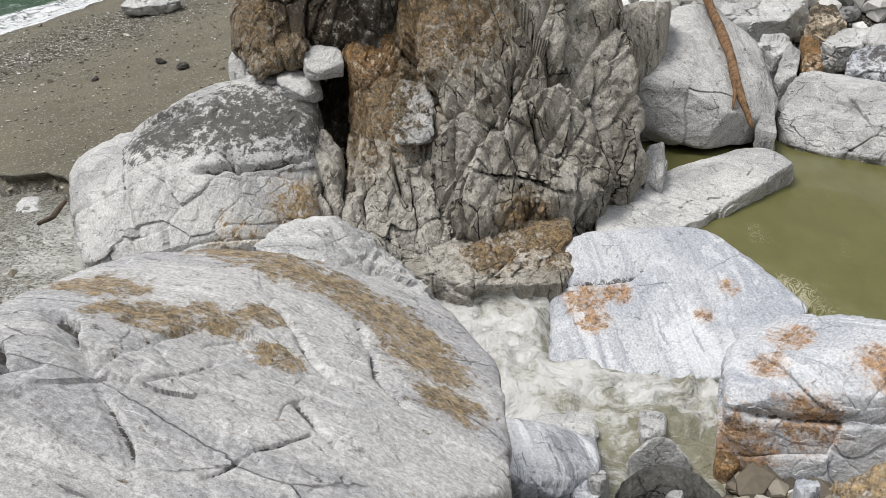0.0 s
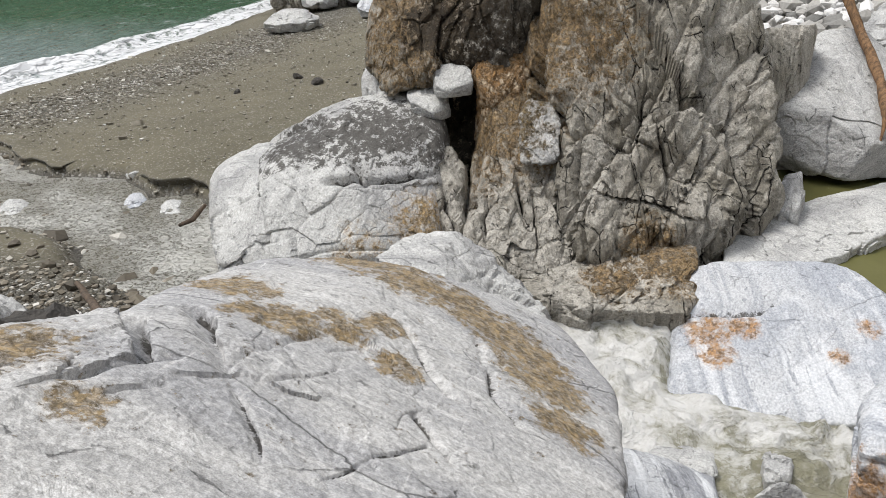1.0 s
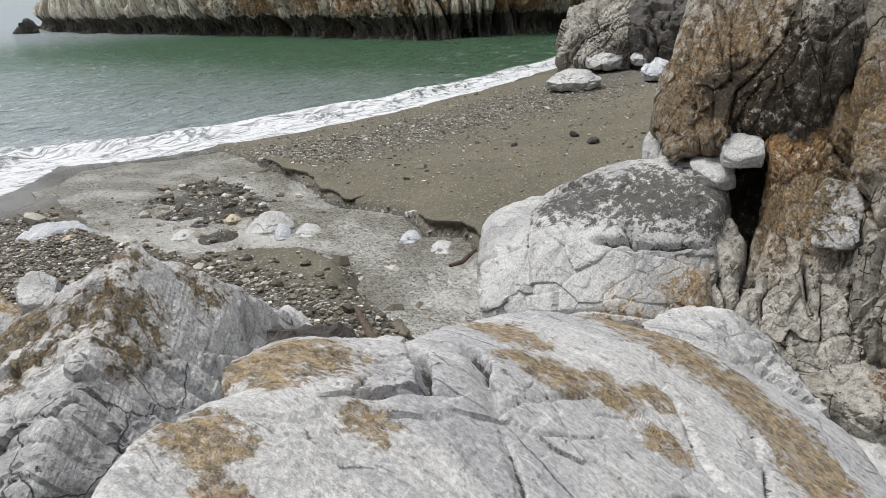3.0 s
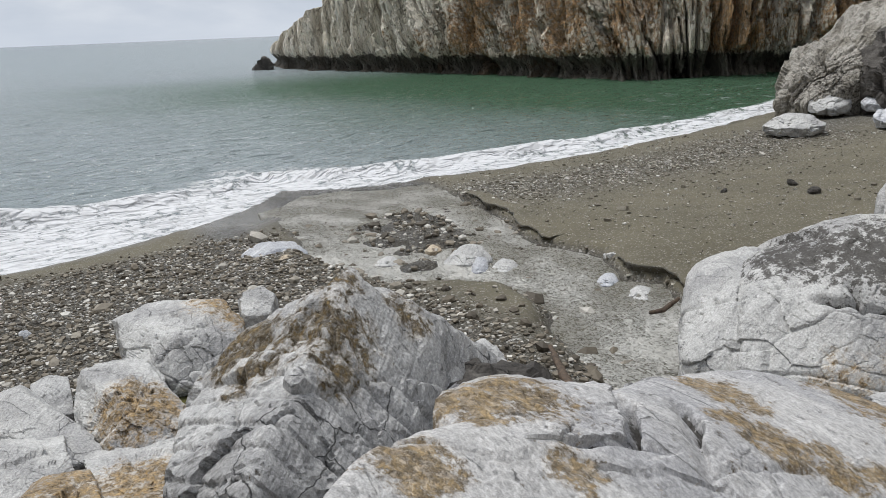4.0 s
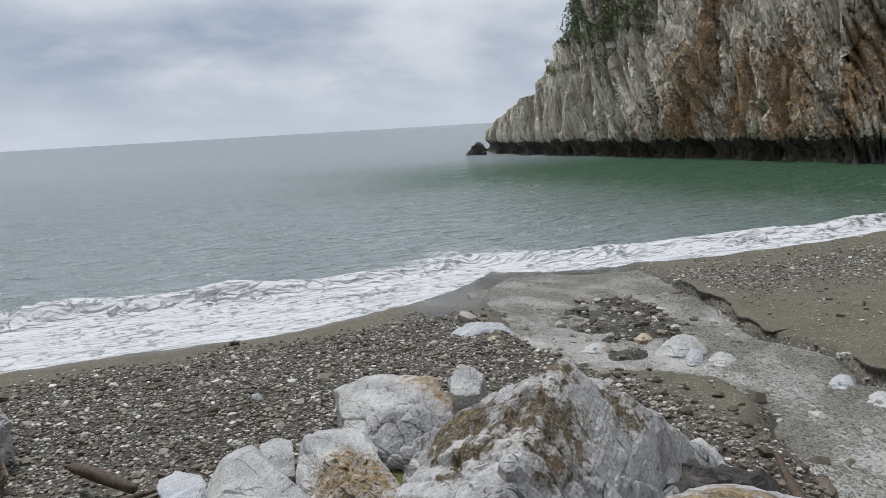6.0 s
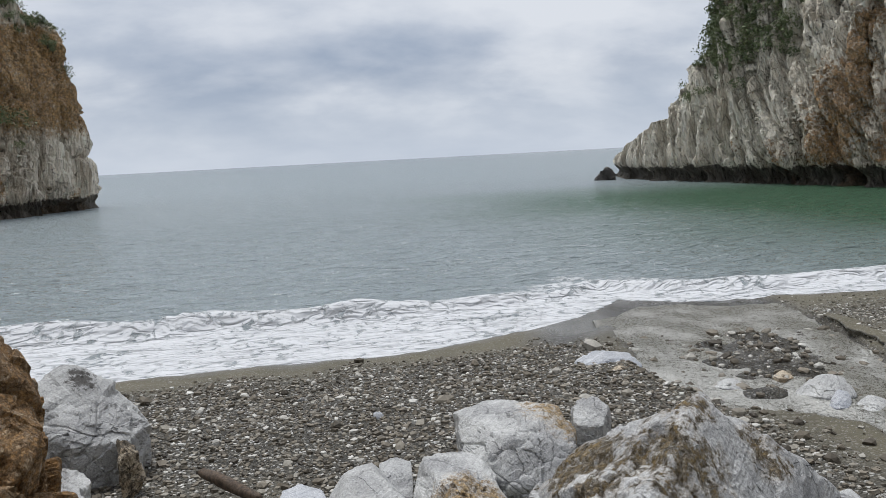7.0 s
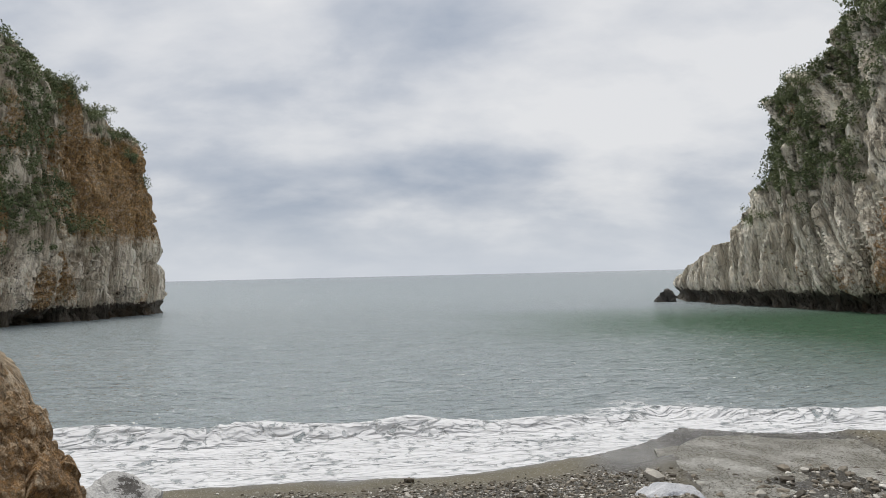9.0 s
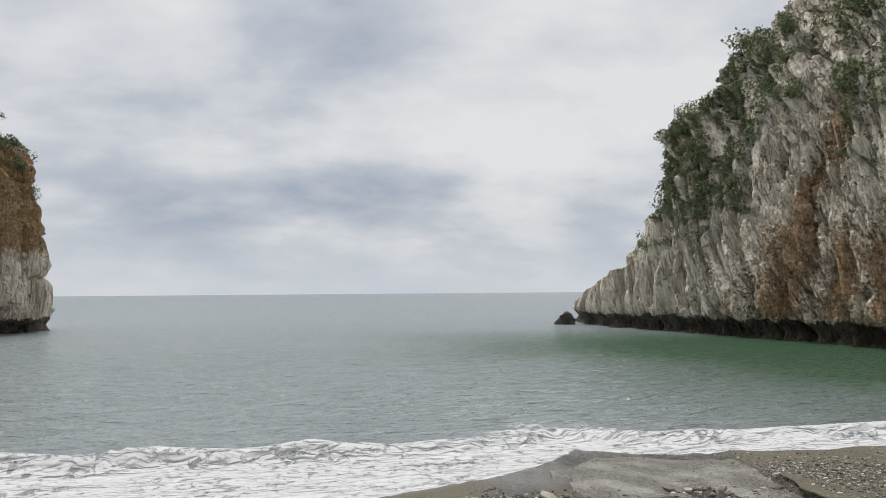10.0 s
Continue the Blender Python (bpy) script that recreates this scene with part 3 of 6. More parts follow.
def ground_z(x, y):
    """Height of the ground, with masks of gravel and wetness."""
    p = np.stack([x, y, np.zeros_like(x)], 1)
    wob = perlin(p * 0.9, 3) * 0.25
    inland = shore_y(x) - y + wob
    z = np.interp(inland, (-80, -20, -6, 0, 4, 8, 12, 20, 40, 90), (-9, -4, -0.9, 0.04, 0.36, 0.62, 0.80, 1.3, 4, 14))
    z = z + 0.04 * perlin(p * 0.6, 5) + 0.012 * perlin(p * 3.1, 6)
    # the valley side rises beyond the outcrop and behind the camera
    z += smooth(8.5, 16, x) * smooth(3.0, -3.0, y) * (0.22 * (x - 8.0))
    z += smooth(10, 30, x) * smooth(10.5, 5.0, y) * 0.35 * np.clip(x - 9, 0, 30)
    gravel = smooth(5.0, 3.6, x + 0.4 * wob) * smooth(0.5, 2.0, inland + 0.8 * perlin(p * 0.5, 9))
    band = np.exp(-((inland - 3.4) / 1.5) ** 2) * smooth(7.0, 8.5, x)
    gravel = np.maximum(gravel, band * 0.75)
    # the stream's bed between its banks
    w = 0.10 * perlin(p * 2.1, 12) + 0.05 * perlin(p * 5.0, 13)
    xl, xr = np.interp(y, BANK_L[:, 0], BANK_L[:, 1]) + w, np.interp(y, BANK_R[:, 0], BANK_R[:, 1]) + 0.7 * w
    along = smooth(0.5, 1.4, y) * smooth(17.5, 15.0, y)
    inl = smooth(-0.45, 0.15, x - xl)
    inr = smooth(0.03, -0.07, x - xr) * smooth(14.0, 12.6, y) + smooth(0.5, -0.2, x - xr) * smooth(12.6, 14.0, y)
    chan = along * inl * inr
    bed = water_z(y) - 0.07 + 0.03 * perlin(p * 2.7, 21)
    for cx, cy, rx, ry, h in ((6.1, 10.3, 0.95, 1.5, 0.15), (5.2, 8.75, 0.35, 0.25, 0.10), (6.9, 11.6, 0.5, 0.7, 0.10)):
        q = ((x - cx) / rx) ** 2 + ((y - cy) / ry) ** 2 + 0.5 * perlin(p * 2.0, 31)
        bed = bed + h * np.exp(-q * 1.2)
    # the sandy right bank stands up as a small scarp
    bank = smooth(0.9, 0.0, x - xr) * smooth(-0.02, 0.0, x - xr) * along * smooth(13.5, 12.0, y)
    z = z + 0.02 * bank
    lim = water_z(y) + 0.12 + 0.115 * np.clip(x - xr, 0, 9) + 0.03 * perlin(p * 0.7, 33)
    right = smooth(-0.1, 0.0, x - xr) * smooth(2.5, 4.5, y) * smooth(14.5, 12.5, y)
    z = z * (1 - right) + np.minimum(z, lim) * right
    z = z * (1 - chan) + np.minimum(bed, z + 0.1) * chan
    gravel = np.maximum(gravel, np.clip(chan * 1.2, 0, 1) * 0.95)
    gravel = np.maximum(gravel, smooth(2.5, 1.0, y) * 0.9)
    sandy = smooth(0.2, -0.8, x) * smooth(7.8, 6.6, y) * smooth(3.5, 5.0, y)
    gravel = gravel * (1 - 0.6 * sandy)
    # the plunge basin and the pool above the rapids
    dip = smooth(2.7, 3.2, x) * smooth(8.2, 7.0, x) * smooth(3.2, 1.6, y) * smooth(-3.5, -2.0, y)
    z = z * (1 - dip) + (0.22 + 0.12 * smooth(3.9, 3.3, x)) * dip
    heap = smooth(3.75, 3.5, x) * smooth(-0.55, -0.85, y) * smooth(2.0, 2.8, x) * smooth(-3.2, -2.2, y)
    z = z * (1 - heap) + np.maximum(z, 0.45) * heap
    dip = smooth(1.15, 0.8, np.hypot((x - 8.0) / 3.6, (y + 3.2) / 3.0))
    z = z * (1 - dip) + 0.3 * dip
    wet = np.maximum(smooth(0.55, -0.3, inland + 0.3 * wob), chan * smooth(0.0, 0.05, 0.10 - (z - water_z(y))))
    wet = np.maximum(wet, smooth(1.35, 0.9, np.hypot(x - 4.3, y)))
    delta = smooth(1.6, 0.4, np.abs(x - 5.6) - 1.0) * smooth(3.2, 1.2, inland)
    wet = np.maximum(wet, delta)
    return z, np.clip(gravel, 0, 1), np.clip(wet, 0, 1)


def make_ground():
    xs = lines((-4500, 900), (-100, 4), (-24, 0.8), (-6, 0.09), (12.5, 0.25), (30, 1.5), (60, 8), (100, 900), (4500,))
    ys = lines((-4500, 900), (-100, 5), (-20, 0.8), (-4, 0.09), (17.5, 0.4), (26, 2), (100, 900), (4600,))
    X, Y = np.meshgrid(xs, ys, indexing="ij")
    z, gravel, wet = ground_z(X.ravel(), Y.ravel())
    ob = mesh_object("ground", np.stack([X.ravel(), Y.ravel(), z], 1), grid_faces(len(xs), len(ys)), SAND, attrs={"gravel": gravel, "wet": wet})
    return tagged(ob, "grey-brown beach of wet sand and mixed gravel", "beach", kind="structure")


def make_sea():
    xs = lines((-4500, 600), (-300, 25), (-60, 0.6), (-12, 0.15), (16, 0.22), (34, 1.5), (60, 25), (300, 600), (4500,))
    ys = np.concatenate([lines((11.8, 0.09), (19, 0.13), (30, 0.24), (60, 2.0)), np.geomspace(60, 4600, 60)])
    X, Y = np.meshgrid(xs, ys, indexing="ij")
    x, y = X.ravel(), Y.ravel()
    p = np.stack([x, y, np.zeros_like(x)], 1)
    off = y - shore_y(x)
    fade = smooth(-0.5, 5, off) * smooth(58, 22, y) * smooth(150, 60, np.abs(x))
    z = 0.02 + fade * (0.10 * perlin(p * (0.10, 0.38, 1), 2) + 0.06 * perlin(p * (0.5, 1.1, 1), 4) + 0.045 * perlin(p * (0.9, 2.0, 1), 8) + 0.022 * perlin(p * (1.9, 4.2, 1), 9))
    z += fade * smooth(6, 14, x) * 0.035 * perlin(p * (1.1, 2.3, 1), 10)
    # a low breaker rolls in on both sides of the stream's mouth
    crest = np.interp(x, (-30, -6, -2, 2.2, 6.3, 8, 11, 16, 26), (3.9, 3.9, 3.75, 3.4, 1.7, 1.5, 1.6, 1.3, 0.9)) + 0.35 * perlin(p * (0.35, 0, 0), 14)
    high = np.interp(x, (-30, -8, 0, 5, 7, 12, 20, 30), (0.36, 0.36, 0.34, 0.14, 0.22, 0.24, 0.18, 0.1)) * (1 + 0.35 * perlin(p * (0.6, 0, 0), 15))
    d = off - crest
    z += high * np.exp(-np.where(d > 0, d / 0.75, d / 0.28) ** 2)
    rag = np.exp(-((d + 0.12) / 0.35) ** 2) * smooth(-0.5, 0.25, perlin(p * (0.45, 0.1, 1), 16))
    z += rag * high * 0.30 * np.abs(fbm(p * (3.2, 3.2, 1), 3, 17))
    # thin swash sliding up the sand
    zg, _, _ = ground_z(x, y)
    z = np.where(off < 1.0, np.maximum(z, zg + 0.006 + 0.02 * smooth(0, 0.8, off)), z)
    edge = off + 0.22 * perlin(p * (0.7, 0.3, 1), 19) + 0.08 * perlin(p * (2.6, 1, 1), 18)
    z = np.where(edge < 0, zg - 0.04, z)
    lace = fbm(p * (0.8, 1.1, 1), 3, 23)
    foam = smooth(0.9, -0.2, d) * smooth(-0.02, 0.1, edge) * (0.70 + 0.30 * lace)
    foam = np.maximum(foam, rag * (0.8 + 0.5 * lace))
    foam = np.maximum(foam, np.exp(-((edge - 0.06) / 0.07) ** 2) * 0.95)
    mouth = np.exp(-(((x - 6.2) / 2.8) ** 2 + ((off - 2.6) / 1.8) ** 2))
    foam = np.maximum(foam, mouth * (0.45 + 0.5 * lace))
    green = smooth(4, 24, x)
    foam = np.maximum(foam, 0.20 * green * smooth(18, 3, off) * smooth(0.0, 0.5, lace))
    foam[np.abs(x) > 60] = 0
    foam[y > 45] = 0
    ob = mesh_object("sea", np.stack([x, y, z], 1), grid_faces(len(xs), len(ys)), SEA, attrs={"foam": np.clip(foam, 0, 1), "offing": smooth(35, 130, y), "green": smooth(5, 24, x + 0.12 * (off - 15) + 3 * perlin(p * 0.08, 29)) * smooth(75, 48, y)})
    return tagged(ob, "grey-green sea with a low breaker and white swash", "sea", kind="structure")


ground = make_ground()
sea = make_sea()


def make_stream():
    ys = lines((0.9, 0.045), (16.6,))
    us = np.linspace(0, 1, 70)
    Y, U = np.meshgrid(ys, us, indexing="ij")
    y, u = Y.ravel(), U.ravel()
    xl, xr = np.interp(y, BANK_L[:, 0], BANK_L[:, 1]) - 0.5, np.interp(y, BANK_R[:, 0], BANK_R[:, 1]) + 0.02
    x = xl + (xr - xl) * u
    p = np.stack([x, y, np.zeros_like(x)], 1)
    z = water_z(y) + 0.030 * fbm(p * (2.2, 1.6, 1), 3, 41) + 0.012 * perlin(p * (6, 5, 1), 44)
    z -= 0.3 * smooth(1.0, 0.2, shore_y(x) - y + 0.5 * perlin(p * 0.8, 49))
    f = fbm(p * (1.3, 0.8, 1), 4, 47)
    # the added foam upstream partly stands for bright reflection on the water
    foam = 0.36 + smooth(-0.3, 0.7, f) * 0.34 + 0.28 * smooth(6.0, 4.2, y)
    for cx, cy, r in ((4.9, 10.0, 0.9), (4.9, 9.0, 0.7), (5.5, 8.0, 0.6), (6.0, 5.2, 0.5), (7.4, 9.6, 0.5)):
        foam += 0.28 * np.exp(-((x - cx) ** 2 + (y - cy) ** 2) / r ** 2)
    ob = mesh_object("stream", np.stack([x, y, z], 1), grid_faces(len(ys), len(us)), STREAM, attrs={"foam": np.clip(foam, 0, 1)})
    return tagged(ob, "shallow silty stream running over gravel to the sea", "stream", kind="structure")


def make_pool():
    xs, ys = lines((4.6, 0.08), (12.0,)), lines((-8, 0.08), (-0.2,))
    X, Y = np.meshgrid(xs, ys, indexing="ij")
    x, y = X.ravel(), Y.ravel()
    p = np.stack([x, y, np.zeros_like(x)], 1)
    side = 0.73 * (x - 5.4) - 0.68 * (y + 1.0) + 0.10 * perlin(p * 1.5, 52)
    z = 0.75 + 0.008 * fbm(p * (1.5, 1.5, 1), 3, 51) - 0.6 * smooth(0.10, -0.22, side)
    foam = 0.22 * smooth(0.2, 0.6, fbm(p * (1.6, 2.2, 1), 3, 53)) + 0.3 * smooth(0.25, 0.0, side) * smooth(-0.7, -1.2, y)
    ob = mesh_object("pool", np.stack([x, y, z], 1), grid_faces(len(xs), len(ys)), POOL, attrs={"foam": np.clip(foam, 0, 1)})
    return tagged(ob, "still olive-green pool behind the boulders", "pool", kind="structure")


def make_rapids():
    xs, ys = lines((3.15, 0.025), (6.3,)), lines((-1.3, 0.025), (1.9,))
    X, Y = np.meshgrid(xs, ys, indexing="ij")
    x, y = X.ravel(), Y.ravel()
    p = np.stack([x, y, np.zeros_like(x)], 1)
    z = np.interp(x, (3.2, 3.7, 4.1, 4.4, 4.8, 5.2, 5.5, 6.2), (0.36, 0.40, 0.44, 0.48, 0.55, 0.66, 0.70, 0.60))
    wild = 0.35 + 0.65 * smooth(3.6, 4.2, x + 0.1 * y)
    flow = p * (1.7, 1.2, 1) + 0.35 * np.stack([perlin(p * 1.6, 64), perlin(p * 1.6, 65), p[:, 2]], 1)
    z += wild * (0.10 * fbm(flow * 1.6, 3, 61) + 0.05 * ridged(flow * 3.2, 2, 62)) + wild * (0.035 * ridged(flow * 5.5, 2, 60) + 0.014 * fbm(p * (12, 19, 1), 3, 59))
    behind = smooth(4.3, 4.55, x) * smooth(0.42, 0.22, y)
    z = z * (1 - behind) + 0.40 * behind
    wild = wild * (1 - 0.9 * behind)
    calm = np.exp(-(((x - 3.85) / 0.36) ** 2 + ((y + 0.5) / 0.45) ** 2))
    z -= 0.05 * calm
    foam = np.clip(0.15 + 0.70 * wild + 0.60 * fbm(flow * 1.8, 4, 63), 0, 1) * (1 - 0.9 * calm)
    ob = mesh_object("rapids", np.stack([x, y, z], 1), grid_faces(len(xs), len(ys)), WHITEWATER, attrs={"foam": np.clip(foam, 0, 1)})
    return tagged(ob, "milky white water tumbling between boulders", "rapids", kind="structure")


make_stream()
make_pool()
make_rapids()


# ---- the two headlands ----
def east_warm(P):
    """Where rust and ochre run down the eastern face: a belt above the water and single streaks higher up."""
    belt = smooth(0.6, 2.0, P[:, 2]) * smooth(11, 5, P[:, 2]) * smooth(54, 48, P[:, 1]) * (0.55 + 0.6 * fbm(P * (0.5, 0.5, 0.08), 2, 66))
    streak = smooth(0.25, 0.6, fbm(P * (0.25, 0.25, 0.04), 3, 67)) * smooth(22, 12, P[:, 2]) * smooth(70, 62, P[:, 1]) * 0.8
    return np.clip(np.maximum(belt, streak), 0, 1)


def west_warm(P):
    edge = smooth(68, 75, P[:, 1]) * smooth(6, 9, P[:, 2]) * smooth(18.5, 16.5, P[:, 2])
    return np.clip(np.maximum(edge, smooth(0.1, 0.5, fbm(P * (0.2, 0.2, 0.06), 3, 68)) * 0.9), 0, 1)



def loft_cliff(name, base, ridge, label, nu, nv, seed, foot, side, mat, warm, amp=1.0):
    """A rock face between a line along the water and a ridge line (x, y, z), with ribs, ledges and a dark wave-cut foot."""
    base, ridge = np.array(base, float), np.array(ridge, float)

    def along(line, s):
        seg = np.r_[0, np.cumsum(np.linalg.norm(np.diff(base[:, :2], axis=0), axis=1))]
        seg /= seg[-1]
        return np.stack([np.interp(s, seg, line[:, k]) for k in range(3)], 1)

    s, v = np.meshgrid(np.linspace(0, 1, nu), np.linspace(-0.06, 1.25, nv), indexing="ij")
    s, v = s.ravel(), v.ravel()
    lo, hi = along(base, s), along(ridge, s)
    t = np.clip(v, 0, 1)
    q = lo + (hi - lo) * t[:, None]
    q[:, :2] = lo[:, :2] + (hi[:, :2] - lo[:, :2]) * (0.45 * t + 0.55 * t ** 2.2)[:, None]
    out = np.gradient(lo[:, :2].reshape(nu, nv, 2), axis=0).reshape(-1, 2)
    nrm = np.stack([out[:, 1], -out[:, 0]], 1)
    nrm /= np.linalg.norm(nrm, axis=1)[:, None] + 1e-9
    nrm *= side
    over = np.clip(v - 1, 0, 1)
    q[:, :2] -= nrm * over[:, None] * 60
    q[:, 2] += over * 10
    q[:, 2] += np.minimum(v, 0) * 30
    P = np.c_[q[:, 0], q[:, 1], q[:, 2]]
    reach = float(np.linalg.norm(np.diff(base[:, :2], axis=0), axis=1).sum())
    lean = np.c_[s * reach + 0.07 * P[:, 2] + 1.2 * perlin(P * 0.13, seed + 2), 0.05 * P[:, 2], P[:, 2]]
    rel, gap = facets3(lean, (0.22, 0.22, 0.04), seed, 0.3)
    rib = 1.3 * rel - 0.9 * np.exp(-(gap / 0.05) ** 2) - 0.5
    rel, gap = facets3(lean, (0.75, 0.75, 0.085), seed + 3, 0.3)
    rib += 0.95 * rel - 0.9 * np.exp(-(gap / 0.07) ** 2)
    rib += 0.40 * ridged(lean * (0.9, 0.9, 0.07), 2, seed + 4)
    rel, gap = facets3(lean, (2.1, 2.1, 0.30), seed + 5, 0.3)
    rib += 0.42 * rel - 0.4 * np.exp(-(gap / 0.08) ** 2)
    rib += 0.9 * fbm(P * (0.08, 0.08, 0.05), 2, seed + 8) + 0.09 * fbm(P * (2.2, 2.2, 1.2), 2, seed + 9)
    hh = (hi - lo)[:, 2]
    amp_here = amp * np.clip(hh / 9, 0.25, 1.0)
    cut = foot * np.exp(-((q[:, 2] - 0.5) / 0.8) ** 2)
    q[:, :2] += nrm * (rib * amp_here - cut)[:, None]
    q[:, 2] += 0.35 * amp_here * fbm(P * 0.5, 3, seed + 9) * smooth(0.3, 1.0, v)
    stain = warm(P)
    weather_shade = np.maximum(2.0 * smooth(1.9, 0.8, q[:, 2] + 0.4 * perlin(P * 0.8, seed + 1)), 0.62 * smooth(0.1, 0.6, fbm(P * (0.4, 0.4, 0.06), 3, seed + 20)))
    ob = mesh_object(name, q, grid_faces(nu, nv), mat, sharp=24, attrs={"stain": stain, "weather_shade": weather_shade})
    tagged(ob, label, "cliff", kind="structure")
    return ob, q.reshape(nu, nv, 3)


R_BASE = [(34.0, 90, 0), (31.6, 81, 0), (31.4, 74, 0), (31.7, 69, 0), (32.0, 64, 0), (32.4, 58, 0), (33.0, 52, 0), (33.2, 47, 0), (33.6, 40, 0), (34.2, 34, 0), (38, 30, 0), (42, 27.5, 0), (46, 25, 0), (40, 21, 0.3), (30, 16.5, 0.4), (27.5, 12.5, 0.6)]
R_RIDGE = [(35.5, 90, 2.5), (32.4, 80.5, 3.2), (32.5, 74.5, 5.2), (32.6, 70, 5.8), (32.6, 66.5, 9.0), (33.4, 63, 15.2), (35.0, 60, 19.8), (35.8, 56.5, 22.8), (37.5, 51.5, 25.8), (40.5, 46.5, 29.5), (46, 41.5, 33), (52, 38, 34), (58, 36, 34), (56, 18, 32), (48, 12, 30), (46, 8, 28)]
B_BASE = [(27.5, 12.5, 0.6), (30, 8, 0.8), (25, 4, 1.5), (22, -4, 3), (24, -16, 4), (10, -24, 4), (-12, -22, 3), (-24, -10, 2)]
B_RIDGE = [(46, 8, 28), (48, 2, 26), (44, -6, 26), (40, -12, 26), (36, -34, 26), (12, -44, 26), (-24, -40, 26), (-46, -20, 26)]
right_cliff, R_FACE = loft_cliff("cliff_east", R_BASE, R_RIDGE, "tall ribbed grey and ochre limestone headland with shrubs", 960, 170, 3, 1.3, 1, CLIFF, east_warm)
back_cliff, B_FACE = loft_cliff("cliff_south", B_BASE, B_RIDGE, "grey limestone valley side behind the beach", 220, 60, 9, 0.0, 1, CLIFF, east_warm)

L_BASE = [(-27, 92, 0), (-21.4, 82.5, 0), (-24.0, 75.5, 0), (-28, 69, 0), (-31.5, 60, 0), (-35, 50, 0), (-36, 38, 0), (-36, 26, 0), (-30, 14, 0.5), (-26, 4, 1), (-26, -8, 2)]
L_RIDGE = [(-31, 92, 15.5), (-24.8, 82.5, 18.4), (-29, 76, 22.6), (-32, 70, 25.6), (-36.5, 62, 30), (-41, 52, 34), (-46, 40, 36), (-50, 26, 36), (-50, 12, 34), (-48, 2, 32), (-48, -20, 28)]
left_cliff, L_FACE = loft_cliff("cliff_west", L_BASE, L_RIDGE, "sheer ochre and grey limestone headland with dark shrubs", 420, 150, 40, 1.0, -1, CLIFF_W, west_warm)


def make_bank(name, y0, y1, rise, seed):
    """The undercut sandy edge of the stream's bank."""
    n = int((y1 - y0) / 0.03)
    y = np.linspace(y0, y1, n)
    p = np.stack([y, y * 0 + seed, y * 0], 1)
    x = np.interp(y, BANK_R[:, 0], BANK_R[:, 1]) + 0.10 * perlin(p * 1.4, seed) + 0.05 * perlin(p * 5, seed + 1) + 0.02 * perlin(p * 14, seed + 2)
    end = smooth(0, 0.35, y - y0) * smooth(0, 0.35, y1 - y)
    zg = ground_z(x + 0.30, y)[0]
    rows = [(0.45, ground_z(x + 0.45, y)[0] - 0.02), (0.16, zg + rise * end), (0.03, zg + rise * end - 0.005), (0.0, zg + rise * end - 0.02), (0.05, zg + (rise - 0.05) * end - 0.02), (0.07, water_z(y) - 0.08)]
    v = np.stack([np.stack([x + dx, y, z + 0.006 * perlin(p * 9 + 3 * k, seed + k)], 1) for k, (dx, z) in enumerate(rows)], 1)
    f = grid_faces(n, len(rows))
    ob = mesh_object(name, v.reshape(-1, 3), f, SAND, attrs={"gravel": np.zeros(n * len(rows)), "wet": np.tile((0, 0, 0.1, 0.8, 1, 1), n)})
    return tagged(ob, "undercut sandy edge of the stream bank", "bank", kind="structure")


make_bank("bank_1", 5.2, 6.9, 0.07, 3)
make_bank("bank_2", 8.3, 12.6, 0.04, 8)


def puddle(x, y, z, rx, ry, turn, seed):
    """A small still puddle between stones: a fan of rings with an uneven rim."""
    a = np.linspace(0, 2 * math.pi, 48, endpoint=False)
    rim = 1 + 0.25 * perlin(np.stack([np.cos(a) * 1.2, np.sin(a) * 1.2, a * 0 + seed], 1), seed)
    rings = np.concatenate([np.stack([k * rim * rx * np.cos(a), k * rim * ry * np.sin(a), 0 * a], 1) for k in (0.02, 0.5, 1.0)])
    c, t = math.cos(turn), math.sin(turn)
    v = np.stack([x + rings[:, 0] * c - rings[:, 1] * t, y + rings[:, 0] * t + rings[:, 1] * c, z + rings[:, 2]], 1)
    i = np.arange(144).reshape(3, 48)
    f = np.stack([i[:-1], i[1:], np.roll(i, -1, 1)[1:], np.roll(i, -1, 1)[:-1]], -1).reshape(-1, 4)
    ob = mesh_object("puddle", v, f, POOL, attrs={"foam": np.zeros(len(v))})
    return tagged(ob, "small murky green puddle between the boulders", "puddle", kind="structure")


puddle(1.30, 5.75, 0.70, 0.35, 0.85, 0.15, 2)
puddle(0.10, 5.30, 0.73, 0.40, 0.20, 0.0, 5)


# ---- boulders ----
def unit_sphere(sub):
    bm = bmesh.new()
    bmesh.ops.create_icosphere(bm, subdivisions=sub, radius=1.0)
    v = np.array([x.co[:] for x in bm.verts])
    f = np.array([[x.index for x in p.verts] for p in bm.faces], np.int32)
    bm.free()
    return v, f


SPHERE = {k: unit_sphere(k) for k in (2, 3, 4, 5, 6, 7, 8)}


def hull_planes(points):
    bm = bmesh.new()
    for p in points:
        bm.verts.new(p)
    bmesh.ops.convex_hull(bm, input=bm.verts[:])
    bm.normal_update()
    planes = []
    c = np.mean(points, axis=0)
    for f in bm.faces:
        if f.calc_area() < 1e-6:
            continue
        n, d = np.array(f.normal[:]), float(np.dot(f.normal, f.verts[0].co - Vector(c)))
        if d < 0:
            n, d = -n, -d
        if not any(n @ m > 0.985 for m, _ in planes):
            planes.append((n, max(d, 1e-3)))
    bm.free()
    return c, planes


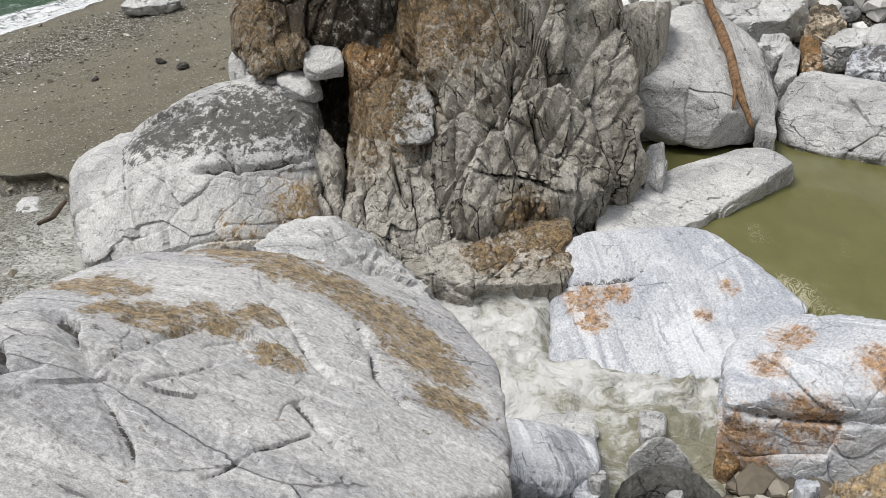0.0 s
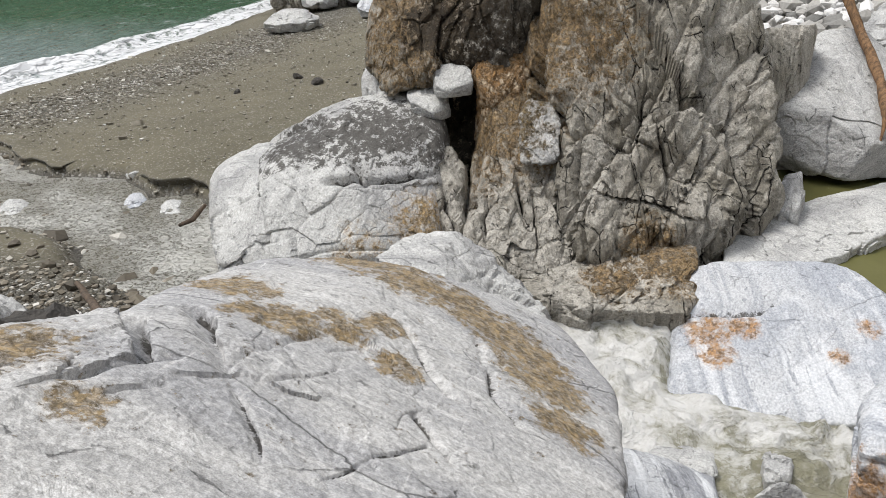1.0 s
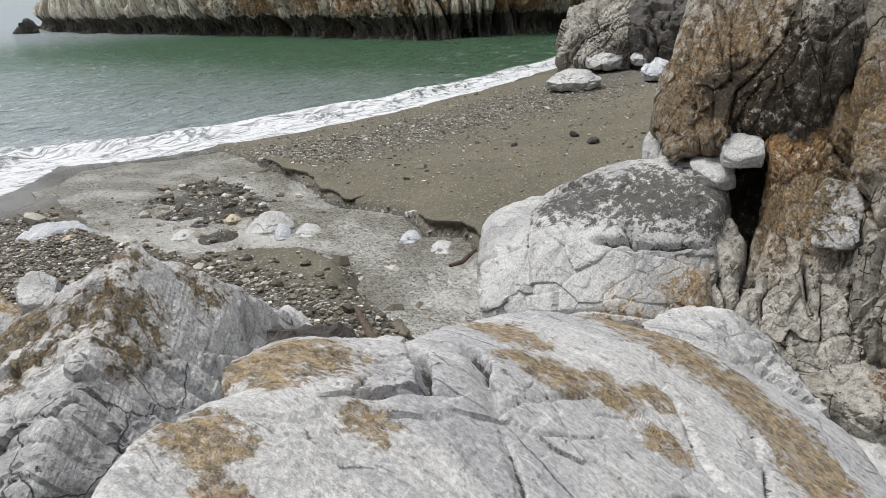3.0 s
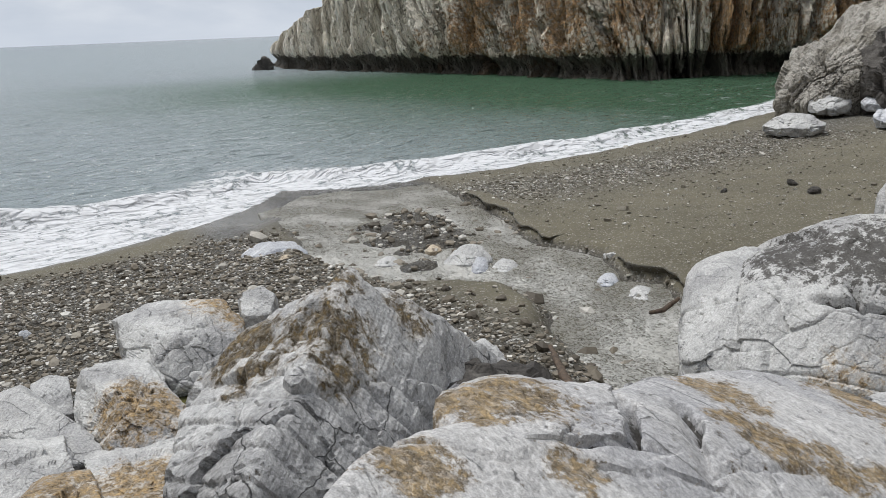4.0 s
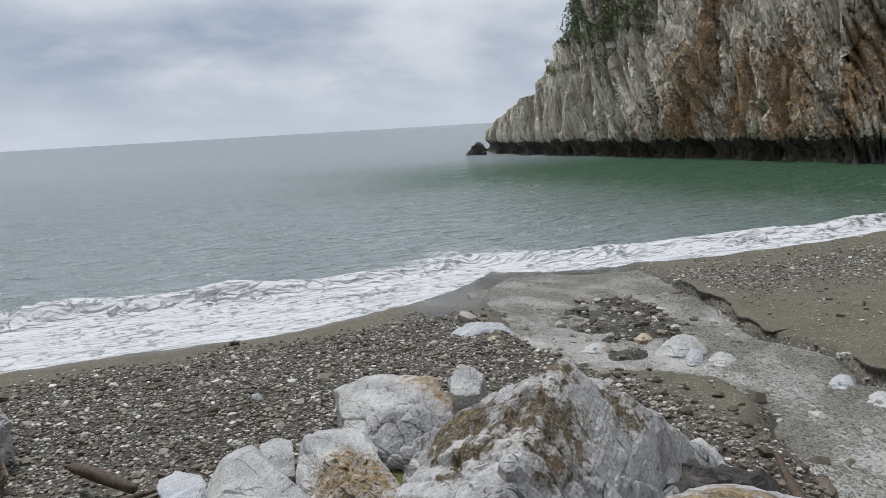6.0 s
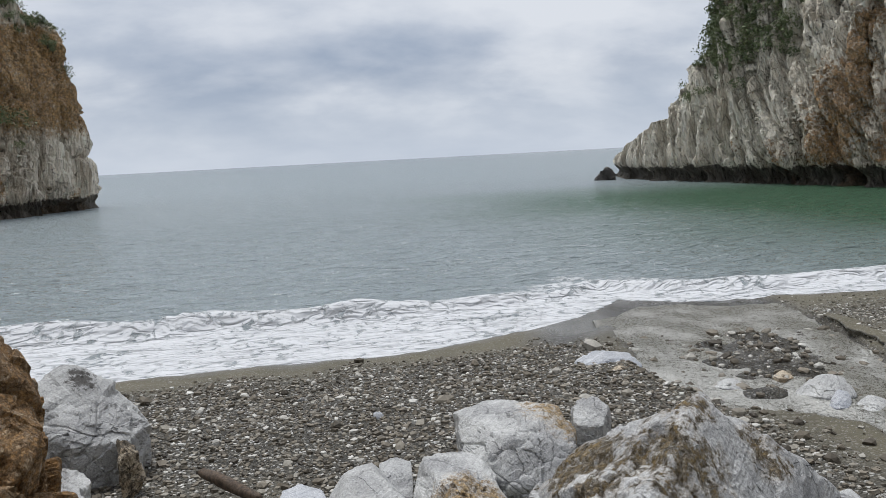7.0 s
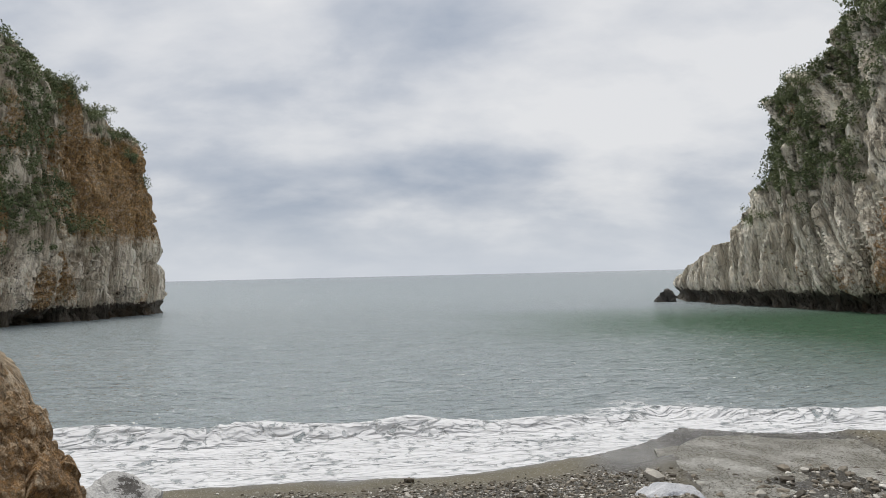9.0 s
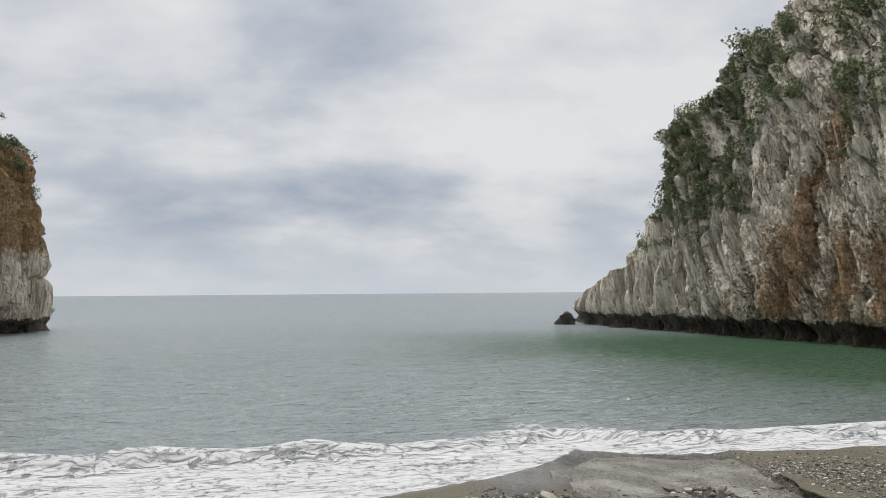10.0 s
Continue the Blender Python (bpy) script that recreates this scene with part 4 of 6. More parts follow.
def rock_mesh(corners, base, back, sub=5, edge=40, rough=0.05, seed=1, facets=6, chip=(1, 1, 1), fall=0.65, cracks=(), strata=0.0, strata_dir=(0.3, 0.2, 0.93), stains=(), weather_shades=(), seams=(), cell=1.0, black=1.35):
    """Vertices, faces and masks of a weathered block: visible corners, thickened backwards and carried down to its base."""
    rng = np.random.default_rng(seed)
    a = np.array(corners, float)
    mid = a.mean(0)
    b = a + (back[0], back[1], 0)
    b[:, 2] = base + (b[:, 2] - base) * fall
    low = np.concatenate([a, b])
    low = np.c_[mid[0] + back[0] * 0.5 + (low[:, 0] - mid[0] - back[0] * 0.5) * 0.92, mid[1] + back[1] * 0.5 + (low[:, 1] - mid[1] - back[1] * 0.5) * 0.92, np.full(len(low), base)]
    c, planes = hull_planes(np.concatenate([a, b, low]))
    size = np.ptp(np.concatenate([a, b, low]), axis=0)
    s = float(np.cbrt(np.prod(size)))
    v, f = SPHERE[sub]
    # finer on top and on the side of the path
    bias = np.array((-c[0], -c[1], max(2.0, 3.4 - c[2])), float)
    bias /= np.linalg.norm(bias)
    shift = 0.45 / max(max(bias @ n / k for n, k in planes), 1e-3)
    planes = [(n, max(k - shift * (bias @ n), 1e-3)) for n, k in planes]
    c = c + shift * bias
    d = v + 0.35 * bias
    d = d * (size / size.max())
    d /= np.linalg.norm(d, axis=1)[:, None]
    acc = np.zeros(len(d))
    for n, k in planes:
        acc += np.clip(d @ n / k, 0, None) ** edge
    r = 1.02 * acc ** (-1.0 / edge)
    for _ in range(facets):
        n = rng.normal(size=3)
        n /= np.linalg.norm(n)
        k = np.max((d * r[:, None]) @ n) * rng.uniform(0.91, 0.985)
        proj = d @ n
        r = np.minimum(r, np.where(proj > 1e-3, k / np.maximum(proj, 1e-3), 1e9))
    p = c + d * r[:, None]
    nrm = d
    q = p / s
    sv = np.array(chip, float)
    rel, gap = facets3(q, 2.6 * sv, seed)
    disp = cell * rough * s * (rel * 1.2 - 0.30 * np.exp(-(gap / 0.03) ** 2))
    rel, gap = facets3(q, 6.5 * sv, seed + 3)
    disp += cell * rough * s * (0.55 * rel - 0.18 * np.exp(-(gap / 0.04) ** 2))
    if sub > 5:
        rel, gap = facets3(q, 17.0 * sv, seed + 5)
        disp += cell * rough * s * 0.20 * rel
    disp += rough * s * (0.35 * fbm(q * 1.7, 2, seed) + 0.05 * fbm(q * 22, 2, seed + 11))
    if strata:
        sd = np.array(strata_dir, float)
        sd /= np.linalg.norm(sd)
        h = (p @ sd) / strata + 0.8 * perlin(q * 2.2, seed + 15)
        step = np.floor(h)
        disp += rough * s * (0.55 * perlin(np.stack([step * 0.73 + 0.31, step * 0 + seed + 0.5, step * 0.21 + 0.4], 1), seed) - 0.25 * np.exp(-(np.minimum(h % 1, 1 - h % 1) / 0.10) ** 2))
    # shade inside cracks and seams is painted as dark colour along them
    crack_shade = np.zeros(len(p))
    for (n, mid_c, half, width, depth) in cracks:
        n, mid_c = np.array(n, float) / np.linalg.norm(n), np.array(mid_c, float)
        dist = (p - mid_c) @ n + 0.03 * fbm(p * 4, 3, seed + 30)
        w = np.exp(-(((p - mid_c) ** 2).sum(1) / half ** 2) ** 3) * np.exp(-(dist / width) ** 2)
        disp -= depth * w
        crack_shade = np.maximum(crack_shade, w ** 2.5)
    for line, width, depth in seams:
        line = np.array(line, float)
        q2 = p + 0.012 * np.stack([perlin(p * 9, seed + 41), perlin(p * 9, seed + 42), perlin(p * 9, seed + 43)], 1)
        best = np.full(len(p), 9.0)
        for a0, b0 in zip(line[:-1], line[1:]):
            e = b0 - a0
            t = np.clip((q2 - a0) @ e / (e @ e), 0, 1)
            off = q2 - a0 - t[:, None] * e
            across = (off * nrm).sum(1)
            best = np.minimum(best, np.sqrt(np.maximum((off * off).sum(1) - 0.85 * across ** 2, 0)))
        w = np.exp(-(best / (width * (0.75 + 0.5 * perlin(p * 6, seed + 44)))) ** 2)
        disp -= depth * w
        crack_shade = np.maximum(crack_shade, w ** 2)
    p = p + nrm * disp[:, None]
    stain, weather_shade = np.zeros(len(p)), crack_shade * 1.6
    for (x, y, z, rad) in stains:
        stain = np.maximum(stain, np.exp(-(((p - (x, y, z)) ** 2).sum(1) / rad ** 2) ** 1.5))
    for (x, y, z, rad) in weather_shades:
        weather_shade = np.maximum(weather_shade, black * np.exp(-(((p - (x, y, z)) ** 2).sum(1) / rad ** 2) ** 1.5))
    return p, f, {"stain": stain, "weather_shade": weather_shade}


def boulder(name, label, corners, base, back, mat=None, parent=None, group="", category="boulder", sharp=24, **kw):
    p, f, attrs = rock_mesh(corners, base, back, **kw)
    lo, hi = p.min(0), p.max(0)
    origin = ((lo[0] + hi[0]) / 2, (lo[1] + hi[1]) / 2, lo[2])
    if parent is not None:
        origin = tuple(np.array(origin))
        ob = mesh_object(name, p, f, mat or MARBLE, origin, attrs=attrs, sharp=sharp)
        ob.parent = parent
        ob.matrix_parent_inverse = Matrix.Translation(-parent.location)
        if label:
            tagged(ob, label)
        return ob
    ob = mesh_object(name, p, f, mat or MARBLE, origin, attrs=attrs, sharp=sharp)
    return tagged(ob, label, category, group)


def stick(name, label, category, points, radii, mat, seed):
    """A weathered, slightly bent and knotted piece of wood along a line, with one radius for each point."""
    pts, rad = np.array(points, float), np.array(radii, float)
    seg = np.r_[0, np.cumsum(np.linalg.norm(np.diff(pts, axis=0), axis=1))]
    n, m = 48, 14
    t = np.linspace(0, seg[-1], n)
    line = np.stack([np.interp(t, seg, pts[:, k]) for k in range(3)], 1)
    r = np.interp(t, seg, rad)
    for k in range(3):
        line[:, k] += 0.5 * r * perlin(np.stack([t / (8 * rad.max()), t * 0 + k + seed, t * 0], 1), seed)
    d = np.gradient(line, axis=0)
    d /= np.linalg.norm(d, axis=1)[:, None]
    u = np.cross(d, (0.3, 0.2, 0.93))
    u /= np.linalg.norm(u, axis=1)[:, None]
    w = np.cross(d, u)
    a = np.linspace(0, 2 * math.pi, m, endpoint=False)
    ring = np.stack([np.cos(a), np.sin(a)], 1)
    verts = []
    for i in range(n):
        q = np.stack([ring[:, 0] * 2, ring[:, 1] * 2, np.full(m, t[i] / (6 * rad.max()))], 1)
        rr = r[i] * (1 + 0.30 * perlin(q, seed + 5) + 0.12 * perlin(q * 3, seed + 6))
        if i in (0, n - 1):
            rr = rr * 0.55
        verts.append(line[i] + rr[:, None] * (u[i] * ring[:, :1] + w[i] * ring[:, 1:]))
    verts = np.concatenate(verts + [line[:1], line[-1:]])
    faces = []
    for i in range(n - 1):
        for j in range(m):
            k = (j + 1) % m
            faces += [(i * m + j, i * m + k, (i + 1) * m + k), (i * m + j, (i + 1) * m + k, (i + 1) * m + j)]
    for j in range(m):
        k = (j + 1) % m
        faces += [(n * m, k, j), (n * m + 1, (n - 1) * m + j, (n - 1) * m + k)]
    ob = mesh_object(name, verts, faces, mat, tuple(line.min(0)))
    return tagged(ob, label, category)

# ochre lichen and cracks of the near slab
STAIN_SLAB = (
    (2.76, 1.41, 1.98, 0.26), (1.83, 1.17, 2.23, 0.13), (1.96, 1.04, 2.17, 0.12), (2.66, 1.12, 1.98, 0.22), (2.12, 0.97, 2.11, 0.10),
    (1.9, 0.83, 2.1, 0.09), (2.68, 0.93, 1.92, 0.2), (2.62, 0.75, 1.86, 0.2), (2.53, 0.61, 1.83, 0.2), (2.37, 0.5, 1.81, 0.18), (2.13, 0.36, 1.83, 0.14),
    (1.09, 1.38, 2.53, 0.16), (0.91, 1.35, 2.55, 0.13), (1.01, 1.09, 2.49, 0.07), (0.66, 1.12, 2.62, 0.10), (0.61, 0.99, 2.6, 0.06), (1.96, 1.44, 2.26, 0.16), (1.77, 1.23, 2.29, 0.10))
SEAM_SLAB = (
    (((1.65, 1.35, 2.35), (1.55, 1.22, 2.36), (1.46, 1.12, 2.34), (1.39, 1.04, 2.34)), 0.019, 0.075),
    (((1.39, 1.04, 2.34), (1.31, 0.95, 2.33), (1.23, 0.85, 2.32), (1.12, 0.75, 2.31)), 0.010, 0.022),
    (((1.43, 1.06, 2.34), (1.63, 1.07, 2.28), (1.8, 1.07, 2.22), (1.87, 1.05, 2.19), (1.91, 0.95, 2.14)), 0.014, 0.045),
    (((1.37, 1.0, 2.31), (1.49, 0.95, 2.28), (1.62, 0.92, 2.22), (1.78, 0.92, 2.15)), 0.010, 0.022))
SEAM_CREST = (
    (((1.08, 1.18, 2.49), (1.12, 1.17, 2.48), (1.23, 1.15, 2.46), (1.31, 1.14, 2.43)), 0.019, 0.075),
    (((1.21, 0.68, 2.25), (1.4, 0.64, 2.19), (1.58, 0.59, 2.1)), 0.008, 0.018),
    (((2.2, 0.95, 2.07), (2.09, 0.86, 2.04), (1.97, 0.76, 2.05), (1.91, 0.67, 2.03)), 0.019, 0.030),
    (((1.69, 0.67, 2.1), (1.65, 0.62, 2.09), (1.58, 0.53, 2.08)), 0.016, 0.030),
    (((2.41, 0.76, 1.92), (2.07, 0.57, 1.95), (1.97, 0.46, 1.93)), 0.019, 0.030),
    (((1.44, 1.37, 2.41), (1.34, 1.27, 2.44), (1.23, 1.16, 2.46)), 0.026, 0.105))
STAIN_PEAK = (
    (0.98, 3.02, 2.12, 0.22),
    (1.2, 2.73, 2.18, 0.22),
    (0.91, 2.69, 2.11, 0.15),
    (1.32, 2.97, 2.33, 0.15),
    (1.66, 2.95, 2.11, 0.15),
    (1.08, 2.53, 2.14, 0.15),
    (0.96, 3.16, 2.16, 0.19))
CRACK_L = (
    ((-0.57, 0.7, -0.44), (5.13, 2.79, 1.57), 0.18, 0.03, 0.1),
    ((-0.26, -0.18, -0.95), (5.04, 2.79, 1.48), 0.22, 0.025, 0.1),
    ((-0.31, -0.08, -0.95), (5.29, 2.42, 1.46), 0.27, 0.02, 0.08),
    ((-0.47, 0.87, -0.15), (5.74, 2.59, 1.69), 0.35, 0.025, 0.1),
    ((-0.5, 0.81, -0.31), (5.37, 2.24, 1.17), 0.39, 0.025, 0.1),
    ((0.18, -0.79, -0.59), (4.99, 2.56, 1.23), 0.22, 0.025, 0.08),
    ((-0.59, 0.33, -0.74), (4.57, 3.25, 1.33), 0.52, 0.03, 0.04),
    ((-0.47, 0.85, -0.24), (5.42, 2.13, 1.15), 0.28, 0.025, 0.1),)
CRACK_PILLAR = (
    ((-0.35, 0.82, -0.46), (6.12, 1.52, 1.83), 0.48, 0.019, 0.150),
    ((-0.36, 0.512, 0.030), (5.54, 2.04, 1.34), 0.22, 0.017, 0.126),
    ((-0.41, 0.91, -0.07), (5.45, 2.1, 1.19), 0.32, 0.017, 0.126),
    ((-0.28, 0.528, 0.042), (5.48, 1.58, 1.35), 0.19, 0.014, 0.102),
    ((-0.26, 0.533, 0.006), (5.64, 1.34, 1.31), 0.26, 0.011, 0.066),
    ((-0.28, 0.95, -0.16), (5.52, 1.06, 1.11), 0.19, 0.014, 0.084),
    ((-0.29, 0.522, 0.084), (5.27, 1.79, 1.17), 0.28, 0.011, 0.048),
    ((-0.24, 0.528, 0.072), (5.34, 1.4, 1.16), 0.28, 0.010, 0.048),
    ((-0.12, 0.533, 0.114), (6.28, 0.92, 1.71), 0.43, 0.017, 0.102),
    ((-0.15, 0.96, -0.25), (7.03, 0.58, 2.02), 0.40, 0.017, 0.102),
    ((-0.09, 1, -0.03), (6.49, 0.37, 1.44), 0.38, 0.017, 0.120))
CRACK_WALL = (
    ((-0.1, 0.98, -0.2), (6.71, 0.13, 1.43), 0.50, 0.017, 0.120),
    ((-0.31, 0.76, -0.57), (6.13, 0.97, 1.55), 0.24, 0.017, 0.084),
    ((-0.32, 0.79, -0.53), (5.96, 0.79, 1.26), 0.21, 0.014, 0.084),
    ((-0.38, 0.2, -0.9), (5.82, 0.73, 1.19), 0.43, 0.014, 0.084),
    ((-0.19, 0.96, -0.19), (6.25, 0.65, 1.46), 0.43, 0.014, 0.084),
    ((-0.26, 0.95, -0.17), (6.36, 1.27, 1.85), 0.40, 0.017, 0.066),
    ((-0.21, 0.94, -0.26), (6.69, 1, 2.15), 0.31, 0.017, 0.066),
    ((-0.35, 0.33, -0.88), (6.19, 0.22, 1.11), 0.19, 0.017, 0.102),
    ((-0.27, 0.11, -0.96), (6.08, 1.93, 1.92), 0.20, 0.014, 0.084),
    ((-0.43, 0.9, -0.06), (6.29, 2.7, 2.25), 0.21, 0.017, 0.084),
    ((-0.4, 0.84, -0.37), (6.32, 2.37, 2.3), 0.22, 0.019, 0.102),
    ((-0.44, 0.88, -0.17), (5.96, 2.73, 2.46), 0.54, 0.017, 0.084))
CRACK_V = CRACK_PILLAR + CRACK_WALL


# ---- boulders round the stream ----

boulder("slab_boulder", "huge pale grey marble slab with ochre lichen and long cracks", (
    (1.94, 1.62, 2.25), (2.37, 1.71, 2.1), (2.81, 1.56, 1.97), (2.83, 1.32, 1.87), (2.95, 1.06, 1.73), (3.14, 0.66, 1.62),
    (2.71, 0.32, 1.58), (2.25, 0.21, 1.7), (1.78, 0.11, 1.82), (0.45, 1.05, 2.65), (0.61, 1.17, 2.65), (0.83, 1.3, 2.54),
    (1.27, 1.22, 2.4), (1.88, 1.18, 2.13), (2.6, 0.7, 1.74)),
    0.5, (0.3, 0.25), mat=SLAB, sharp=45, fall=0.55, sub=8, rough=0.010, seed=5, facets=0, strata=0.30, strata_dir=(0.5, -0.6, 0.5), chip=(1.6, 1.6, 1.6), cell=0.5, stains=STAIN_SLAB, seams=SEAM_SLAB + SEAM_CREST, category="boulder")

boulder("boulder", "ochre lichened upper block lying against the slab's crest", (
    (0.80, 1.28, 2.57), (0.86, 1.38, 2.59), (1.06, 1.43, 2.55), (1.22, 1.42, 2.50), (1.42, 1.38, 2.43),
    (1.23, 1.17, 2.47), (1.08, 1.20, 2.51), (0.90, 1.17, 2.55)),
    1.7, (0.12, 0.16), mat=SLAB, sub=6, edge=60, rough=0.02, seed=6, facets=2, fall=0.9, strata=0.1, strata_dir=(0.4, -0.3, 0.8), stains=STAIN_SLAB, weather_shades=((0.86, 1.20, 2.50, 0.07),))

boulder("boulder", "rounded white marble boulder wedged behind the slab", (
    (3.75, 1.93, 1.49), (4.15, 1.84, 1.46), (4.35, 1.62, 1.41), (4.37, 1.41, 1.3), (4.29, 1.24, 1.25), (3.99, 0.91, 1.15),
    (3.67, 1.11, 1.33), (3.52, 1.43, 1.51), (3.48, 1.68, 1.44)),
    0.3, (0.46, 0.19), mat=MARBLE, sub=6, rough=0.03, seed=8, strata=0.12)

boulder("boulder", "large pointed grey boulder with ochre lichen on its ridge", (
    (0.47, 2.34, 1.99), (0.7, 2.93, 1.99), (1.03, 3.33, 2.1), (1.36, 3.12, 2.32), (1.45, 2.98, 2.38), (2.66, 3.37, 1.45),
    (1.59, 2.56, 1.77), (1.17, 2.59, 2.23), (0.59, 1.97, 2.13), (1.02, 2.11, 1.91)),
    0.6, (0.32, 0.73), mat=GREY, sub=7, rough=0.028, seed=12, facets=5, strata=0.12, strata_dir=(0.8, 0.5, 0.35), stains=STAIN_PEAK)

boulder("boulder", "white and cream boulder with a shaded flank on the beach", (
    (1.06, 6.87, 1.11), (1.32, 7.04, 1.12), (1.74, 6.85, 1.13), (1.96, 6.69, 1.15), (1.96, 6.19, 1.01), (1.53, 5.76, 0.76),
    (1.25, 5.87, 0.84), (1.02, 6.39, 0.95), (1.38, 6.06, 1.12)),
    0.45, (0.16, 0.68), mat=MARBLE, sub=6, rough=0.03, seed=14, stains=((2.1, 6.7, 1.0, 0.5),))

boulder("boulder", "small pale boulder beside the cream boulder", (
    (2.11, 6.74, 1.11), (2.32, 6.79, 1.15), (2.42, 6.62, 1.08), (2.28, 6.42, 1), (2.04, 6.5, 1)),
    0.5, (0.13, 0.38), mat=MARBLE, sub=5, rough=0.04, seed=15, facets=5)

boulder("boulder", "pale angular boulder on the gravel", (
    (-0.13, 5.76, 0.79), (0.06, 6.05, 0.97), (0.24, 6.06, 1.01), (0.45, 5.55, 0.85), (0.59, 5.06, 0.8), (0.21, 5.11, 0.83),
    (-0.11, 5.42, 0.78)),
    0.55, (0.02, 0.5), mat=MARBLE, sub=6, rough=0.025, seed=16)

boulder("boulder", "rough whitish boulder with ochre streaks", (
    (0.52, 5.65, 0.86), (0.65, 5.94, 1.05), (0.87, 6.02, 1.05), (1.1, 5.87, 1.04), (1.16, 5.48, 0.92), (1.14, 5.11, 0.86),
    (0.93, 4.91, 0.83), (0.63, 5.08, 0.84), (0.77, 5.27, 1.06)),
    0.5, (0.09, 0.59), mat=MARBLE, sub=6, rough=0.045, seed=17, stains=((0.9, 5.3, 0.9, 0.35),))

boulder("boulder", "low grey boulder between two larger ones", (
    (0.31, 6.41, 0.81), (0.44, 6.51, 0.81), (0.59, 6.48, 0.76), (0.56, 6.13, 0.69), (0.35, 6.15, 0.71)),
    0.6, (0.03, 0.4), mat=GREY, sub=5, rough=0.03, seed=18)

boulder("boulder", "broad pale boulder among the gravel", (
    (-0.26, 4.75, 1.01), (-0.12, 5.11, 1.05), (0.1, 5.19, 0.99), (0.38, 4.95, 0.98), (0.36, 4.59, 0.93), (0.1, 4.39, 0.97),
    (-0.24, 4.51, 0.98)),
    0.5, (0, 0.5), mat=MARBLE, sub=6, rough=0.03, seed=19)

boulder("boulder", "pale boulder with a dark ochre hollow", (
    (0.46, 4.7, 0.95), (0.67, 4.87, 0.89), (1.02, 4.8, 0.87), (0.92, 4.28, 0.94), (0.75, 3.98, 0.98), (0.45, 4.15, 0.99)),
    0.5, (0.08, 0.49), mat=MARBLE, sub=6, rough=0.05, seed=20, stains=((0.7, 4.3, 1.0, 0.35),))

boulder("boulder", "low ochre stained boulder", (
    (-0.02, 4.05, 1.17), (0.18, 4.46, 1.09), (0.44, 4.42, 1.07), (0.45, 4.09, 1.09), (0.25, 3.8, 1.15)),
    0.5, (0.02, 0.4), mat=MARBLE, sub=5, rough=0.04, seed=21, stains=((0.3, 4.3, 0.9, 0.6),))

boulder("boulder", "small grey boulder on the beach gravel", (
    (-0.5, 6.35, 0.68), (-0.35, 6.47, 0.68), (-0.15, 6.35, 0.64), (-0.12, 6.03, 0.64), (-0.43, 6.04, 0.7)),
    0.6, (-0.01, 0.3), mat=BLUE, sub=5, rough=0.04, seed=22)

boulder("boulder", "bleached boulder tip beside the slab", (
    (2.66, 3.99, 1.33), (2.93, 4.08, 1.35), (2.83, 3.59, 1.32), (2.56, 3.66, 1.33)),
    0.5, (0.23, 0.32), mat=MARBLE, sub=5, rough=0.04, seed=23)

boulder("boulder", "dark gravelly boulder leaning on the slab", (
    (1.75, 2.84, 1.75), (1.93, 3, 1.77), (2.3, 3.09, 1.68), (2.49, 2.91, 1.63), (2.34, 2.77, 1.65), (1.67, 2.64, 1.76)),
    0.6, (0.24, 0.32), mat=DARK, sub=5, rough=0.05, seed=24)

boulder("boulder", "grey cobble behind the slab's crest", (
    (2.68, 2.57, 1.6), (2.82, 2.58, 1.61), (2.89, 2.5, 1.61), (2.86, 2.37, 1.62), (2.65, 2.45, 1.62)),
    0.9, (0.22, 0.2), mat=GREY, sub=5, rough=0.06, seed=25)



# ---- the rapids ----

boulder("boulder", "big blue-grey banded marble boulder in the rapids", (
    (4.36, 0.28, 0.42), (4.34, -0.04, 0.42), (4.46, -0.35, 0.42), (4.49, -0.81, 0.42), (5.43, 0.36, 0.8), (5.59, 0.29, 0.88), (5.75, -0.1, 0.89),
    (5.79, -0.57, 0.93), (5.72, -0.76, 0.89), (5.55, -0.92, 0.76), (5.43, -1.08, 0.72), (5.24, -1.23, 0.7), (5.11, -1.36, 0.64), (4.78, 0.35, 0.44), (5.13, 0.33, 0.7)),
    0.0, (0.25, -0.02), mat=BLUE, sub=7, edge=26, rough=0.014, cell=0.45, seed=30, facets=2, strata=0.16, strata_dir=(0.5, 0.75, 0.45),
    seams=((((5.10, 0.36, 0.71), (5.21, -0.09, 0.74), (5.38, -0.4, 0.79)), 0.035, 0.09), (((5.38, -0.4, 0.79), (5.55, -0.57, 0.84)), 0.02, 0.05)),
    stains=((4.98, 0.11, 0.67, 0.17), (5.06, -0.1, 0.69, 0.12), (4.8, 0.03, 0.6, 0.12), (5.18, -0.84, 0.7, 0.10), (4.93, -0.67, 0.62, 0.08)))

